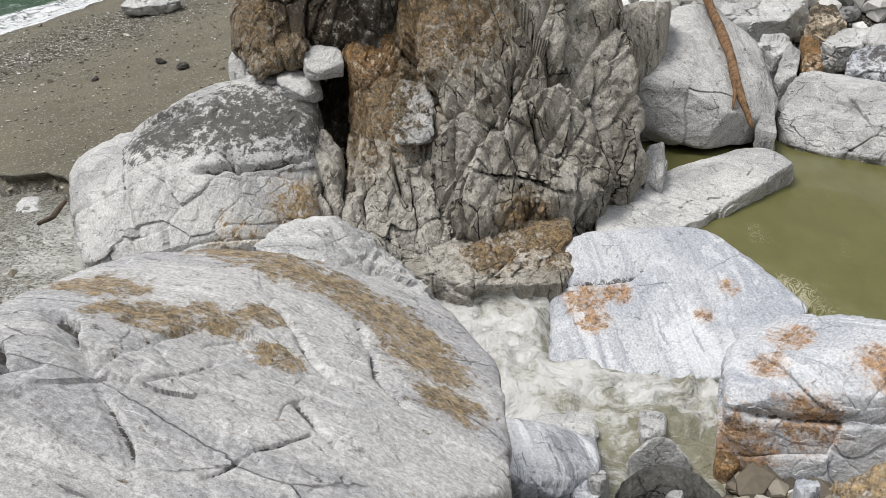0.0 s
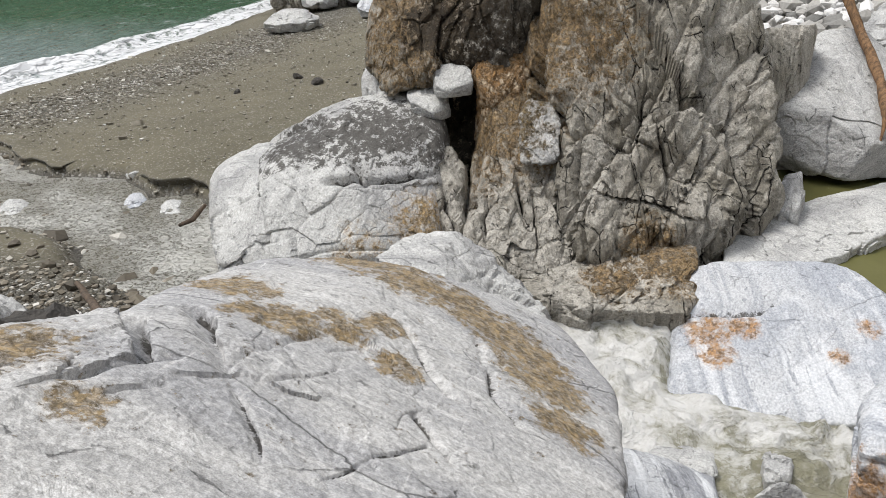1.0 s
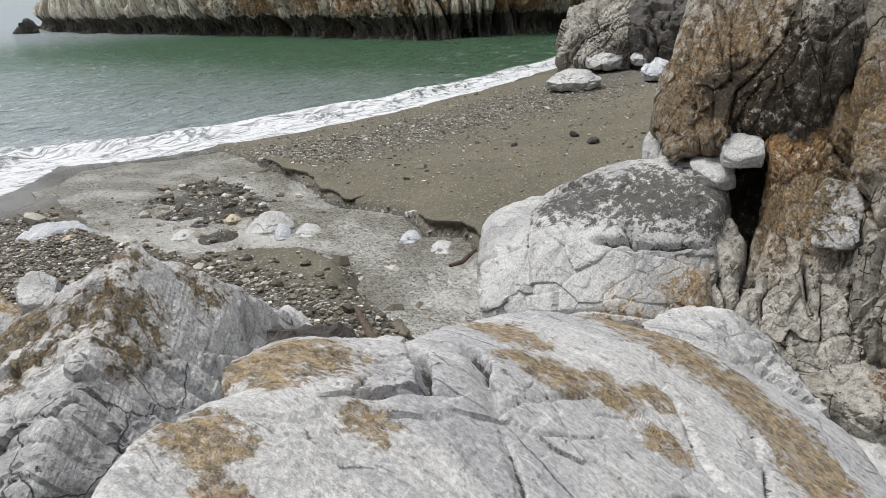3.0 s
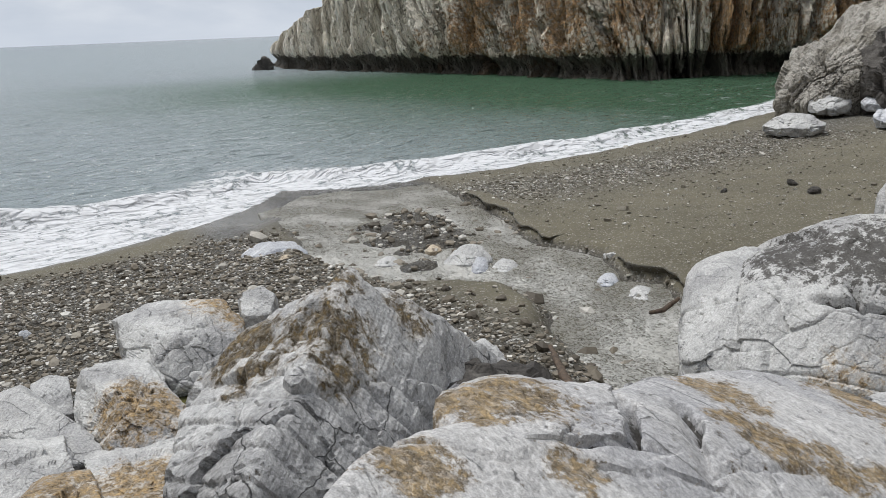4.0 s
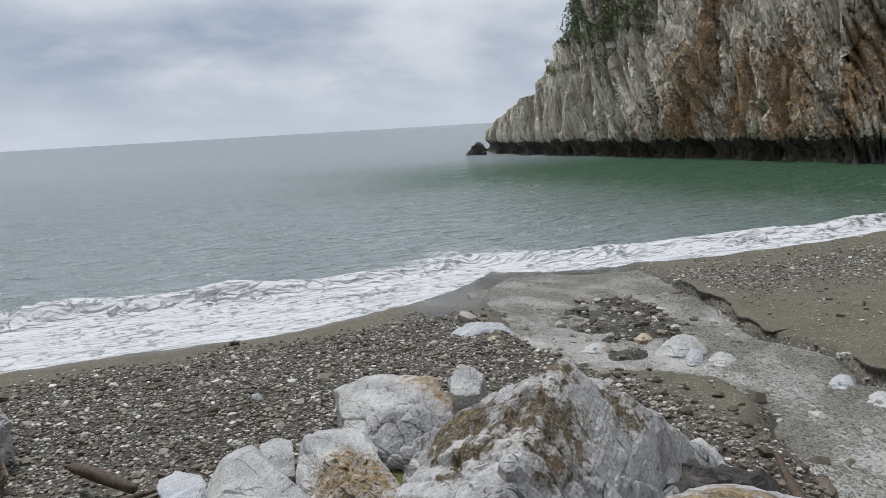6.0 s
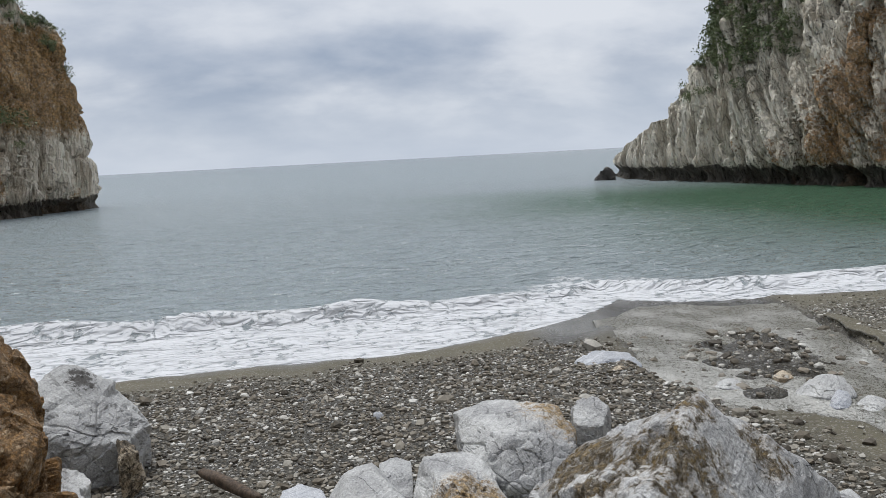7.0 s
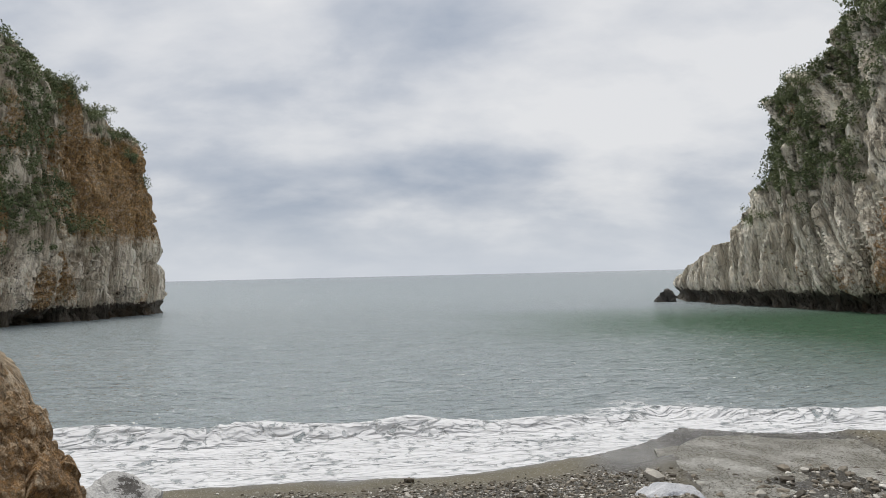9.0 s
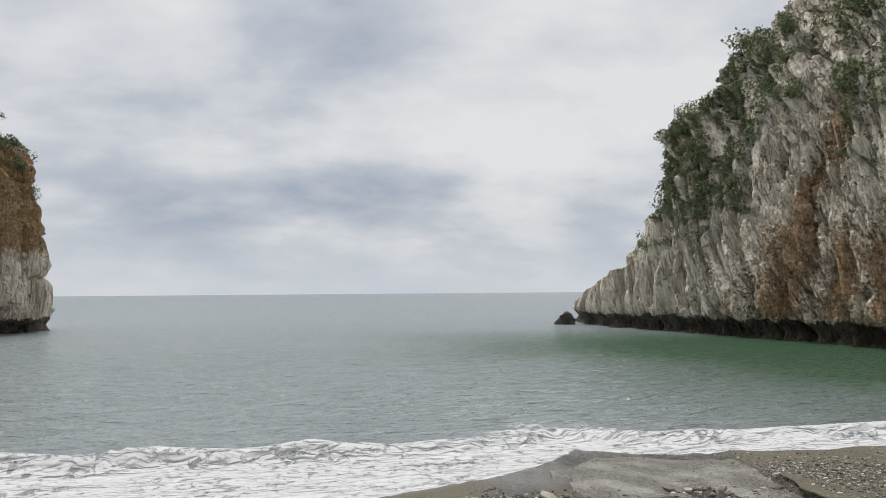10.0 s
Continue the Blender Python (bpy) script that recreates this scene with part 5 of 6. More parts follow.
boulder("boulder", "white marble boulder stained rust brown at its foot", (
    (4.06, -0.73, 0.82), (4.31, -0.8, 0.85), (4.43, -0.95, 0.88), (4.49, -1.15, 0.98), (4.47, -1.26, 1.0), (4.28, -1.56, 1.08), (3.99, -1.76, 1.17),
    (3.74, -0.71, 0.85), (3.77, -0.76, 0.62), (3.64, -0.92, 0.45), (3.63, -1.07, 0.45), (3.63, -1.26, 0.62), (3.64, -1.48, 0.7), (3.66, -1.76, 0.75), (3.72, -0.95, 0.88), (3.68, -1.5, 1.0)),
    0.1, (0.4, -0.2), mat=BLUE, sub=7, rough=0.02, cell=0.7, seed=31, facets=2,
    seams=((((3.70, -0.72, 0.78), (3.68, -0.95, 0.80), (3.64, -1.2, 0.83), (3.62, -1.5, 0.87)), 0.03, 0.06),),
    stains=((3.70, -0.80, 0.55, 0.25), (4.2, -1.08, 0.95, 0.14), (3.95, -0.95, 0.90, 0.12), (3.62, -1.1, 0.80, 0.2), (3.85, -1.5, 1.05, 0.2)))

boulder("boulder", "low ochre and white stone beside the rust stained boulder", (
    (3.49, -1.24, 0.55), (3.51, -1.35, 0.62), (3.56, -1.5, 0.7), (3.45, -1.61, 0.7), (3.27, -1.39, 0.66), (3.4, -1.26, 0.55)),
    0.2, (0.1, -0.1), mat=MARBLE, sub=5, rough=0.05, seed=32, stains=((3.45, -1.4, 0.62, 0.3),))

boulder("cobble", "orange banded cobble at the water's edge", (
    (3.70, -0.69, 0.5), (3.77, -0.76, 0.52), (3.74, -0.82, 0.5), (3.63, -0.82, 0.5), (3.57, -0.75, 0.48), (3.60, -0.69, 0.48)),
    0.2, (0.03, -0.02), mat=BROWN, sub=5, edge=8, rough=0.03, seed=33, stains=((3.65, -0.75, 0.5, 0.4),))

boulder("boulder", "dark veined rounded boulder at the edge of the rapids", (
    (3.43, -0.17, 0.45), (3.42, -0.24, 0.55), (3.44, -0.34, 0.62), (3.46, -0.53, 0.62), (3.43, -0.65, 0.58), (3.4, -0.74, 0.5), (3.28, -0.76, 0.5), (3.19, -0.42, 0.66), (3.17, -0.18, 0.5)),
    0.1, (-0.1, 0), fall=0.7, mat=VEINED, sub=6, rough=0.035, seed=34, edge=9)

boulder("boulder", "white marble cap of a boulder behind the dark one", (
    (3.56, -0.23, 0.48), (3.57, -0.3, 0.6), (3.59, -0.38, 0.66), (3.6, -0.49, 0.62), (3.62, -0.58, 0.48)),
    0.1, (0.12, -0.02), fall=0.8, mat=MARBLE, sub=5, rough=0.03, seed=38, edge=10)

boulder("boulder", "grey striped marble block lying in the rapids", (
    (3.47, 0.44, 0.76), (3.54, 0.22, 0.66), (3.52, -0.08, 0.6), (3.29, -0.11, 0.64), (3.04, 0.08, 0.82), (2.91, 0.09, 0.83),
    (2.86, 0.28, 0.87), (3.12, 0.39, 0.81)),
    0.2, (0.4, 0.04), fall=0.3, mat=STRIPED, sub=6, rough=0.02, cell=0.5, seed=35, strata=0.05, strata_dir=(0.6, 0.2, 0.7), edge=24)

boulder("boulder", "low washed stone under the rapids", (
    (3.84, 0.34, 0.49), (3.99, 0.19, 0.50), (3.87, -0.06, 0.49), (3.7, -0.04, 0.51), (3.69, 0.24, 0.52)),
    0.1, (0.3, 0.02), mat=MARBLE, sub=5, edge=7, rough=0.03, seed=36)

boulder("boulder", "rust tinted stone breaking the white water", (
    (3.95, -0.28, 0.51), (4.06, -0.36, 0.50), (3.99, -0.45, 0.50), (3.82, -0.44, 0.51), (3.77, -0.31, 0.52)),
    0.1, (0.2, -0.01), mat=MARBLE, sub=5, edge=7, rough=0.03, seed=37, stains=((4.4, -0.4, 0.6, 0.3),))

boulder("cobble", "pale wet cobble beside the rapids", (
    (2.99, 0.33, 0.72), (3.11, 0.29, 0.7), (3.12, 0.2, 0.7), (3.02, 0.14, 0.73), (2.91, 0.19, 0.76), (2.89, 0.27, 0.76)),
    0.25, (0.12, 0.02), mat=MARBLE, sub=4, rough=0.05, seed=60, group="cobbles beside the rapids")

boulder("cobble", "pale wet cobble beside the rapids", (
    (3.02, 0.03, 0.71), (3.14, -0.01, 0.7), (3.14, -0.09, 0.7), (3.04, -0.14, 0.73), (2.93, -0.09, 0.76), (2.92, -0.02, 0.75)),
    0.25, (0.12, 0), mat=BLUE, sub=4, rough=0.05, seed=61, group="cobbles beside the rapids")

boulder("cobble", "pale wet cobble beside the rapids", (
    (2.99, 0.16, 0.7), (3.09, 0.14, 0.66), (3.1, 0.1, 0.66), (3.01, 0.07, 0.71), (2.92, 0.09, 0.76), (2.91, 0.13, 0.76)),
    0.25, (0.12, 0.01), mat=GREY, sub=4, rough=0.05, seed=62, group="cobbles beside the rapids")

boulder("cobble", "pale wet cobble beside the rapids", (
    (3.05, -0.41, 0.75), (3.14, -0.44, 0.71), (3.14, -0.48, 0.71), (3.05, -0.49, 0.76), (2.96, -0.46, 0.81), (2.96, -0.42, 0.81)),
    0.25, (0.12, -0.01), mat=MARBLE, sub=4, rough=0.05, seed=63, group="cobbles beside the rapids")

boulder("cobble", "pale wet cobble beside the rapids", (
    (3.06, -0.95, 0.88), (3.16, -1, 0.85), (3.15, -1.04, 0.86), (3.05, -1.05, 0.9), (2.97, -0.99, 0.94), (2.97, -0.95, 0.93)),
    0.25, (0.12, -0.03), mat=BLUE, sub=4, rough=0.05, seed=64, group="cobbles beside the rapids")

boulder("cobble", "pale wet cobble beside the rapids", (
    (3.07, -0.05, 0.77), (3.17, -0.08, 0.73), (3.17, -0.12, 0.73), (3.08, -0.15, 0.78), (2.98, -0.12, 0.82), (2.98, -0.08, 0.82)),
    0.25, (0.12, 0), mat=GREY, sub=4, rough=0.05, seed=65, group="cobbles beside the rapids")

boulder("boulder", "pale wedge boulder sloping into the pool", (
    (6.21, 0.11, 0.82), (6.66, -0.11, 0.86), (7.09, -0.54, 0.89), (7.68, -1.21, 0.95), (7.63, -1.46, 0.91), (7.28, -1.54, 0.87),
    (6.59, -0.99, 0.81), (6.08, -0.63, 0.80), (5.87, 0.08, 0.77)),
    0.3, (0.6, -0.05), mat=MARBLE, sub=6, edge=24, rough=0.025, seed=40)

boulder("boulder", "large smooth grey boulder with a dark shaded underside", (
    (8.47, 0.08, 1.38), (8.95, -0.11, 1.69), (9.49, -0.51, 1.94), (9.57, -0.87, 1.95), (9.26, -1.35, 1.59), (8.72, -1.53, 1.18),
    (8.37, -1.47, 1.01), (7.97, -1.01, 1.22), (7.88, -0.78, 0.86), (8.04, -0.4, 0.95), (8.28, -0.05, 1.04), (8.87, -1.04, 1.54),
    (8.16, -0.52, 1.41)),
    0.8, (1.2, -0.08), mat=GREY, sub=6, edge=60, cell=0.6, rough=0.02, seed=41, facets=3)

boulder("boulder", "broad pale grey boulder above the pool", (
    (8.69, -1.54, 1.07), (9.13, -1.78, 1.29), (8.92, -2.24, 1.26), (8.71, -2.7, 1.33), (8.29, -3.31, 1.34), (7.57, -3.16, 0.97),
    (7.89, -2.44, 0.85), (8.26, -1.73, 0.78)),
    0.5, (0.97, -0.26), mat=GREY, sub=6, rough=0.025, seed=42)

boulder("boulder", "upright slate grey stone", (
    (9.44, -1.6, 1.18), (9.8, -1.75, 1.54), (9.77, -1.86, 1.46), (9.42, -1.82, 1.26), (9.32, -1.65, 1.15)),
    0.8, (0.39, -0.07), mat=GREY, sub=5, rough=0.03, seed=43)

boulder("boulder", "upright ochre-yellow stone on the scree", (
    (9.62, -1.88, 1.27), (9.99, -1.92, 1.58), (9.96, -2.07, 1.56), (9.49, -2.09, 1.31), (9.41, -1.93, 1.27)),
    0.9, (0.39, -0.07), mat=BROWN, sub=5, rough=0.05, seed=44, stains=((10.1, -2.0, 1.6, 1.0),))

boulder("boulder", "broad pale boulder high on the scree", (
    (11.45, -1.04, 1.71), (11.97, -1.23, 1.96), (12.39, -2.06, 2.06), (11.8, -2.3, 1.76), (11.12, -1.89, 1.55), (11.09, -1.28, 1.51)),
    1.2, (0.99, -0.13), mat=MARBLE, sub=5, rough=0.05, seed=47)

boulder("boulder", "dark mossy boulder on the scree", (
    (10.79, -2.1, 1.61), (11.1, -2.19, 1.74), (11.05, -2.44, 1.77), (10.71, -2.5, 1.62), (10.55, -2.25, 1.58)),
    1.2, (0.49, -0.1), mat=BROWN, sub=5, rough=0.06, seed=48, weather_shades=((11.0, -2.3, 1.9, 0.5),))

boulder("boulder", "pale boulder on the scree above the pool", (
    (10.13, -1.47, 1.39), (10.34, -1.54, 1.5), (10.31, -1.79, 1.52), (10.07, -1.85, 1.4), (9.89, -1.64, 1.34)),
    1.0, (0.49, -0.07), mat=MARBLE, sub=5, rough=0.05, seed=49)

boulder("boulder", "blue-grey boulder on the scree above the pool", (
    (9.53, -2.35, 1.3), (9.75, -2.43, 1.44), (9.7, -2.69, 1.51), (9.42, -2.87, 1.4), (9.25, -2.63, 1.28)),
    1.0, (0.48, -0.13), mat=BLUE, sub=5, rough=0.05, seed=50, weather_shades=((9.7, -2.8, 1.2, 0.5),))

boulder("boulder", "white rounded boulder on the scree", (
    (10.23, -2.64, 1.48), (10.44, -2.75, 1.62), (10.37, -3.05, 1.65), (10.02, -3.05, 1.49), (9.98, -2.77, 1.44)),
    1.2, (0.48, -0.13), edge=12, mat=MARBLE, sub=5, rough=0.04, seed=51)

boulder("boulder", "long pale boulder on the scree", (
    (10.51, -2.25, 1.39), (10.71, -2.42, 1.51), (10.63, -2.77, 1.54), (10.31, -2.7, 1.41), (10.27, -2.37, 1.35)),
    1.1, (0.49, -0.11), mat=MARBLE, sub=5, rough=0.05, seed=52)

boulder("boulder", "small stone jammed under the grey boulder", (
    (8.08, -1.31, 1), (8.32, -1.37, 1.13), (8.29, -1.48, 1.09), (8.05, -1.48, 0.99)),
    0.5, (0.3, -0.05), mat=GREY, sub=4, rough=0.05, seed=45)

boulder("boulder", "upright stone in the dark gap by the outcrop", (
    (6.7, -0.23, 1.03), (6.95, -0.26, 1.16), (7.06, -0.4, 1.17), (6.81, -0.43, 1.05), (6.57, -0.39, 0.99), (6.57, -0.25, 0.97)),
    0.5, (0.3, -0.01), mat=GREY, sub=5, rough=0.04, seed=46)



# ---- the outcrop across the stream ----

outcrop = tagged(new("rock_outcrop"), "tall cracked grey and ochre limestone outcrop above the stream", "rock outcrop")
outcrop.location = (6.2, 2.2, 0.4)

boulder("block", "", (
    (4.34, 3.51, 0.96), (5.09, 4.18, 1.37), (5.31, 4.14, 1.51), (5.65, 4.05, 1.54), (5.77, 3.91, 1.57), (5.02, 3.46, 1.44),
    (4.63, 2.87, 1.09), (4.36, 3.21, 1.06)),
    0.2, (0.79, 0.61), parent=outcrop, mat=MARBLE, sub=6, edge=12, rough=0.022, seed=70)

boulder("block", "pale boulder end with black weathered top", (
    (5.36, 3.91, 1.53), (5.68, 3.56, 1.71), (5.91, 3.46, 1.86), (6.06, 3.01, 1.91), (6.24, 2.63, 1.9), (5.99, 2.35, 1.73),
    (5.67, 2.24, 1.31), (5.09, 2.12, 0.94), (4.64, 2.62, 1.06), (4.38, 3.12, 1.1), (4.7, 3.35, 1.43), (5.08, 2.69, 1.45)),
    0.2, (0.86, 0.5), parent=outcrop, mat=MARBLE, sub=7, edge=16, cell=0.6, rough=0.026, seed=71, facets=3, cracks=CRACK_L[:3], black=1.25, weather_shades=((5.4, 3.4, 1.62, 0.5), (5.6, 2.9, 1.75, 0.55), (5.8, 2.5, 1.65, 0.5)), stains=((5.25, 2.3, 1.0, 0.35), (4.9, 2.7, 0.9, 0.3)))

boulder("block", "", (
    (5.63, 2.57, 1.46), (5.82, 2.31, 1.5), (5.83, 2.18, 1.36), (5.39, 2.01, 0.96), (5.13, 1.96, 0.89), (4.99, 2.35, 0.97),
    (5.2, 2.64, 1.23)),
    0.2, (0.91, 0.42), parent=outcrop, chip=(1.3, 1.3, 0.55), mat=OUTCROP, sub=6, rough=0.035, seed=72, cracks=CRACK_L)

boulder("block", "grey ochre pillar with vertical cracks", (
    (5.79, 1.95, 1.66), (6.08, 1.97, 1.95), (6.36, 1.82, 2.03), (6.19, 1.49, 1.8), (6.02, 1.37, 1.47), (5.64, 1.2, 1.19),
    (5.31, 1.13, 0.92), (5.07, 1.54, 0.9), (5.19, 1.97, 1), (5.49, 2.02, 1.2)),
    0.2, (1.14, 0.37), parent=outcrop, chip=(1.3, 1.3, 0.55), mat=OUTCROP, sub=7, rough=0.035, seed=73, cracks=CRACK_V, stains=((6.2, 2.1, 1.9, 0.9),))

boulder("nose", "squared rock knob", (
    (5.82, 1.69, 1.84), (5.96, 1.66, 1.92), (6.01, 1.47, 1.89), (5.89, 1.37, 1.74), (5.72, 1.36, 1.53), (5.59, 1.59, 1.52)),
    1.5, (0.48, 0.14), parent=outcrop, mat=GREY, sub=5, rough=0.035, seed=74, stains=((5.9, 1.8, 1.7, 0.4),))

boulder("column", "", (
    (6.06, 2.13, 2.11), (6.19, 2.11, 2.22), (6.42, 1.96, 2.31), (6.46, 1.83, 2.26), (6.27, 1.74, 2), (6.11, 1.8, 1.85),
    (5.95, 1.98, 1.89)),
    1.2, (0.57, 0.19), parent=outcrop, mat=BROWN, sub=6, rough=0.045, seed=75, stains=((6.2, 2.1, 2.1, 0.6),))

boulder("wall_block", "tall ochre-grey face with slanting cracks", (
    (6.61, 1.88, 2.3), (6.72, 1.81, 3.53), (7.3, 1.03, 3.67), (7.89, 0.32, 3.22), (7.61, 0.13, 2.2), (7.19, 0, 1.63),
    (6.53, -0.19, 1.14), (5.98, 0.14, 1.12), (5.4, 0.89, 0.99), (5.46, 1.2, 1.03), (6.18, 1.45, 1.71), (6.02, 0.82, 1.45)),
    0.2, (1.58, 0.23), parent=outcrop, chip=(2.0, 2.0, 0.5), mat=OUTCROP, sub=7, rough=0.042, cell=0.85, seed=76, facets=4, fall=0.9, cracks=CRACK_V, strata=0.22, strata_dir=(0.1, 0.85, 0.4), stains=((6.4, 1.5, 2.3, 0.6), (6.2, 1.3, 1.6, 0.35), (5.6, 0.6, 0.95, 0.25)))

boulder("block", "rust brown seam rock above the waterline", (
    (5.04, 1.49, 0.81), (5.21, 1.11, 0.82), (5.5, 0.73, 0.91), (5.66, 0.32, 0.91), (5.27, 0.24, 0.77), (5.03, 0.29, 0.75),
    (4.84, 0.9, 0.78), (4.87, 1.28, 0.8)),
    0.2, (0.49, 0.09), parent=outcrop, fall=0.9, mat=OUTCROP, sub=6, rough=0.06, seed=78, stains=((5.5, 0.45, 0.85, 0.4), (5.2, 0.8, 0.8, 0.25)))

# shade below the overhang is painted into the block's lower side
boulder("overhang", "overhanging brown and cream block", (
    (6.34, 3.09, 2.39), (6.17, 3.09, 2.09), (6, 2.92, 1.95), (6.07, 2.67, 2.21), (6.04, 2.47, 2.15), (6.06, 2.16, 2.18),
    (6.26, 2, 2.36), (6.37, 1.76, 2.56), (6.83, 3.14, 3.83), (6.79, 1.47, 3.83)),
    2.0, (1.47, 0.63), parent=outcrop, fall=0.9, chip=(1.3, 1.3, 0.55), mat=OUTCROP, sub=7, rough=0.04, seed=79, facets=3, cracks=CRACK_V, stains=((6.0, 2.6, 2.6, 0.8),), weather_shades=((6.3, 2.1, 2.35, 0.6), (6.2, 2.5, 2.45, 0.35), (6.4, 1.9, 2.6, 0.6)))

# the deep cleft's shade is painted over this rock's brown
boulder("block", "brown rock in the cleft, darkened to stand for shade", (
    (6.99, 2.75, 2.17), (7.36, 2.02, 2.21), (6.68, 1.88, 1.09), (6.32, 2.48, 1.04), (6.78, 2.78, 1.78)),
    0.2, (1.31, 0.5), parent=outcrop, mat=BROWN, sub=5, rough=0.05, seed=80, weather_shades=((6.6, 2.3, 1.8, 1.2),))

boulder("block", "", (
    (6.25, 3.29, 1.88), (6.55, 3.27, 2.16), (6.72, 3.26, 2.43), (6.24, 2.93, 2.03), (6.15, 3.03, 1.89)),
    0.6, (0.88, 0.47), parent=outcrop, mat=GREY, sub=5, rough=0.05, seed=81)

boulder("block", "", (
    (8.2, 0.15, 2.11), (8.41, 0.02, 2.15), (8.71, -0.41, 2.14), (8.58, -0.37, 1.94), (8.03, 0.04, 1.71)),
    0.6, (1, 0.01), parent=outcrop, chip=(1.3, 1.3, 0.55), mat=OUTCROP, sub=5, rough=0.05, seed=82)


# stones wedged in the cleft

boulder("stone", "pale stone wedged in the outcrop's cleft", (
    (6.02, 2.49, 2.12), (6.12, 2.4, 2.16), (6.14, 2.22, 2.14), (6.04, 2.15, 2.05), (5.89, 2.33, 1.99), (5.92, 2.43, 2.04)),
    1.92, (0.16, 0.08), mat=MARBLE, sub=5, rough=0.03, seed=83, fall=0.9, edge=18, category="stone")

boulder("stone", "rounded pale stone lying on the boulder's top", (
    (6.08, 2.76, 1.93), (6.24, 2.67, 1.98), (6.21, 2.49, 1.96), (6.01, 2.36, 1.84), (5.86, 2.43, 1.83), (5.9, 2.64, 1.89)),
    1.72, (0.25, 0.12), mat=MARBLE, sub=5, rough=0.025, seed=84, fall=0.9, edge=18, category="stone")

boulder("stone", "cream stone under the overhang", (
    (6.18, 2.86, 2.1), (6.32, 2.84, 2.18), (6.38, 2.71, 2.2), (6.2, 2.57, 2.07), (6.08, 2.69, 2.07)),
    1.96, (0.16, 0.08), mat=MARBLE, sub=5, rough=0.03, seed=85, fall=0.9, edge=18, category="stone")

boulder("stone", "small cream stone in the side crevice", (
    (7.54, 0.09, 1.83), (7.66, 0.05, 1.9), (7.65, -0.03, 1.85), (7.53, -0.02, 1.77), (7.43, 0.06, 1.78)),
    1.2, (0.2, 0), mat=BROWN, sub=4, rough=0.04, seed=86, fall=0.9, edge=18, category="stone")



# ---- stones in and along the stream ----

boulder("stone", "flat blue-white marble boulder half sunk in gravel", (
    (3.45, 10.81, 0.31), (3.65, 10.93, 0.39), (3.95, 10.95, 0.46), (4.29, 10.8, 0.4), (4.37, 10.51, 0.27), (3.94, 10.47, 0.31),
    (3.67, 10.57, 0.33)),
    0.15, (0.09, 0.23), fall=0.5, edge=26, mat=BLUE, sub=5, rough=0.04, seed=100, category="stone", group="stones along the stream")

boulder("stone", "pale angular boulder in the stream", (
    (5.52, 8.58, 0.3), (5.71, 8.68, 0.41), (5.93, 8.69, 0.51), (6.12, 8.54, 0.47), (6.08, 8.26, 0.33), (5.76, 8.24, 0.35),
    (5.6, 8.35, 0.35)),
    0.18, (0.14, 0.21), fall=0.5, edge=26, mat=MARBLE, sub=5, rough=0.04, seed=101, category="stone", group="stones along the stream")

boulder("stone", "blue-grey stone in the stream", (
    (5.59, 8.08, 0.3), (5.72, 8.21, 0.37), (5.85, 8.27, 0.44), (5.93, 8.2, 0.41), (5.83, 7.98, 0.32), (5.63, 7.88, 0.35),
    (5.57, 7.92, 0.35)),
    0.18, (0.14, 0.2), fall=0.5, edge=26, mat=BLUE, sub=5, rough=0.04, seed=102, category="stone", group="stones along the stream")

boulder("stone", "whitish stone in the stream", (
    (5.79, 7.92, 0.3), (5.94, 8.03, 0.35), (6.1, 8.06, 0.41), (6.22, 7.96, 0.38), (6.14, 7.73, 0.31), (5.89, 7.67, 0.35),
    (5.8, 7.74, 0.34)),
    0.18, (0.15, 0.2), fall=0.5, edge=26, mat=MARBLE, sub=5, rough=0.04, seed=103, category="stone", group="stones along the stream")

boulder("stone", "blue-grey stone by the bank", (
    (6.37, 6.58, 0.34), (6.52, 6.67, 0.38), (6.66, 6.7, 0.42), (6.73, 6.62, 0.4), (6.61, 6.42, 0.36), (6.39, 6.36, 0.4),
    (6.33, 6.42, 0.39)),
    0.23, (0.18, 0.18), fall=0.5, edge=26, mat=BLUE, sub=5, rough=0.04, seed=104, category="stone", group="stones along the stream")

boulder("stone", "white stone under the bank", (
    (6.25, 6.01, 0.33), (6.41, 6.09, 0.38), (6.57, 6.1, 0.42), (6.66, 5.99, 0.41), (6.55, 5.78, 0.37), (6.3, 5.75, 0.4),
    (6.22, 5.83, 0.39)),
    0.23, (0.18, 0.17), fall=0.5, edge=26, mat=MARBLE, sub=5, rough=0.04, seed=105, category="stone", group="stones along the stream")

boulder("stone", "pale stone on the sand", (
    (8.48, 9.08, 0.47), (8.62, 9.17, 0.51), (8.75, 9.2, 0.54), (8.82, 9.13, 0.53), (8.71, 8.93, 0.49), (8.5, 8.87, 0.51),
    (8.44, 8.92, 0.51)),
    0.35, (0.17, 0.18), fall=0.5, edge=26, mat=MARBLE, sub=5, rough=0.04, seed=106, category="stone", group="stones along the stream")

boulder("stone", "brown stone lying in gravel", (
    (3.59, 9.97, 0.31), (3.72, 10.11, 0.37), (3.89, 10.17, 0.42), (4.05, 10.1, 0.38), (4.05, 9.85, 0.29), (3.8, 9.74, 0.33),
    (3.67, 9.79, 0.34)),
    0.17, (0.09, 0.23), fall=0.5, edge=26, mat=BROWN, sub=5, rough=0.04, seed=107, category="stone", group="stones along the stream")

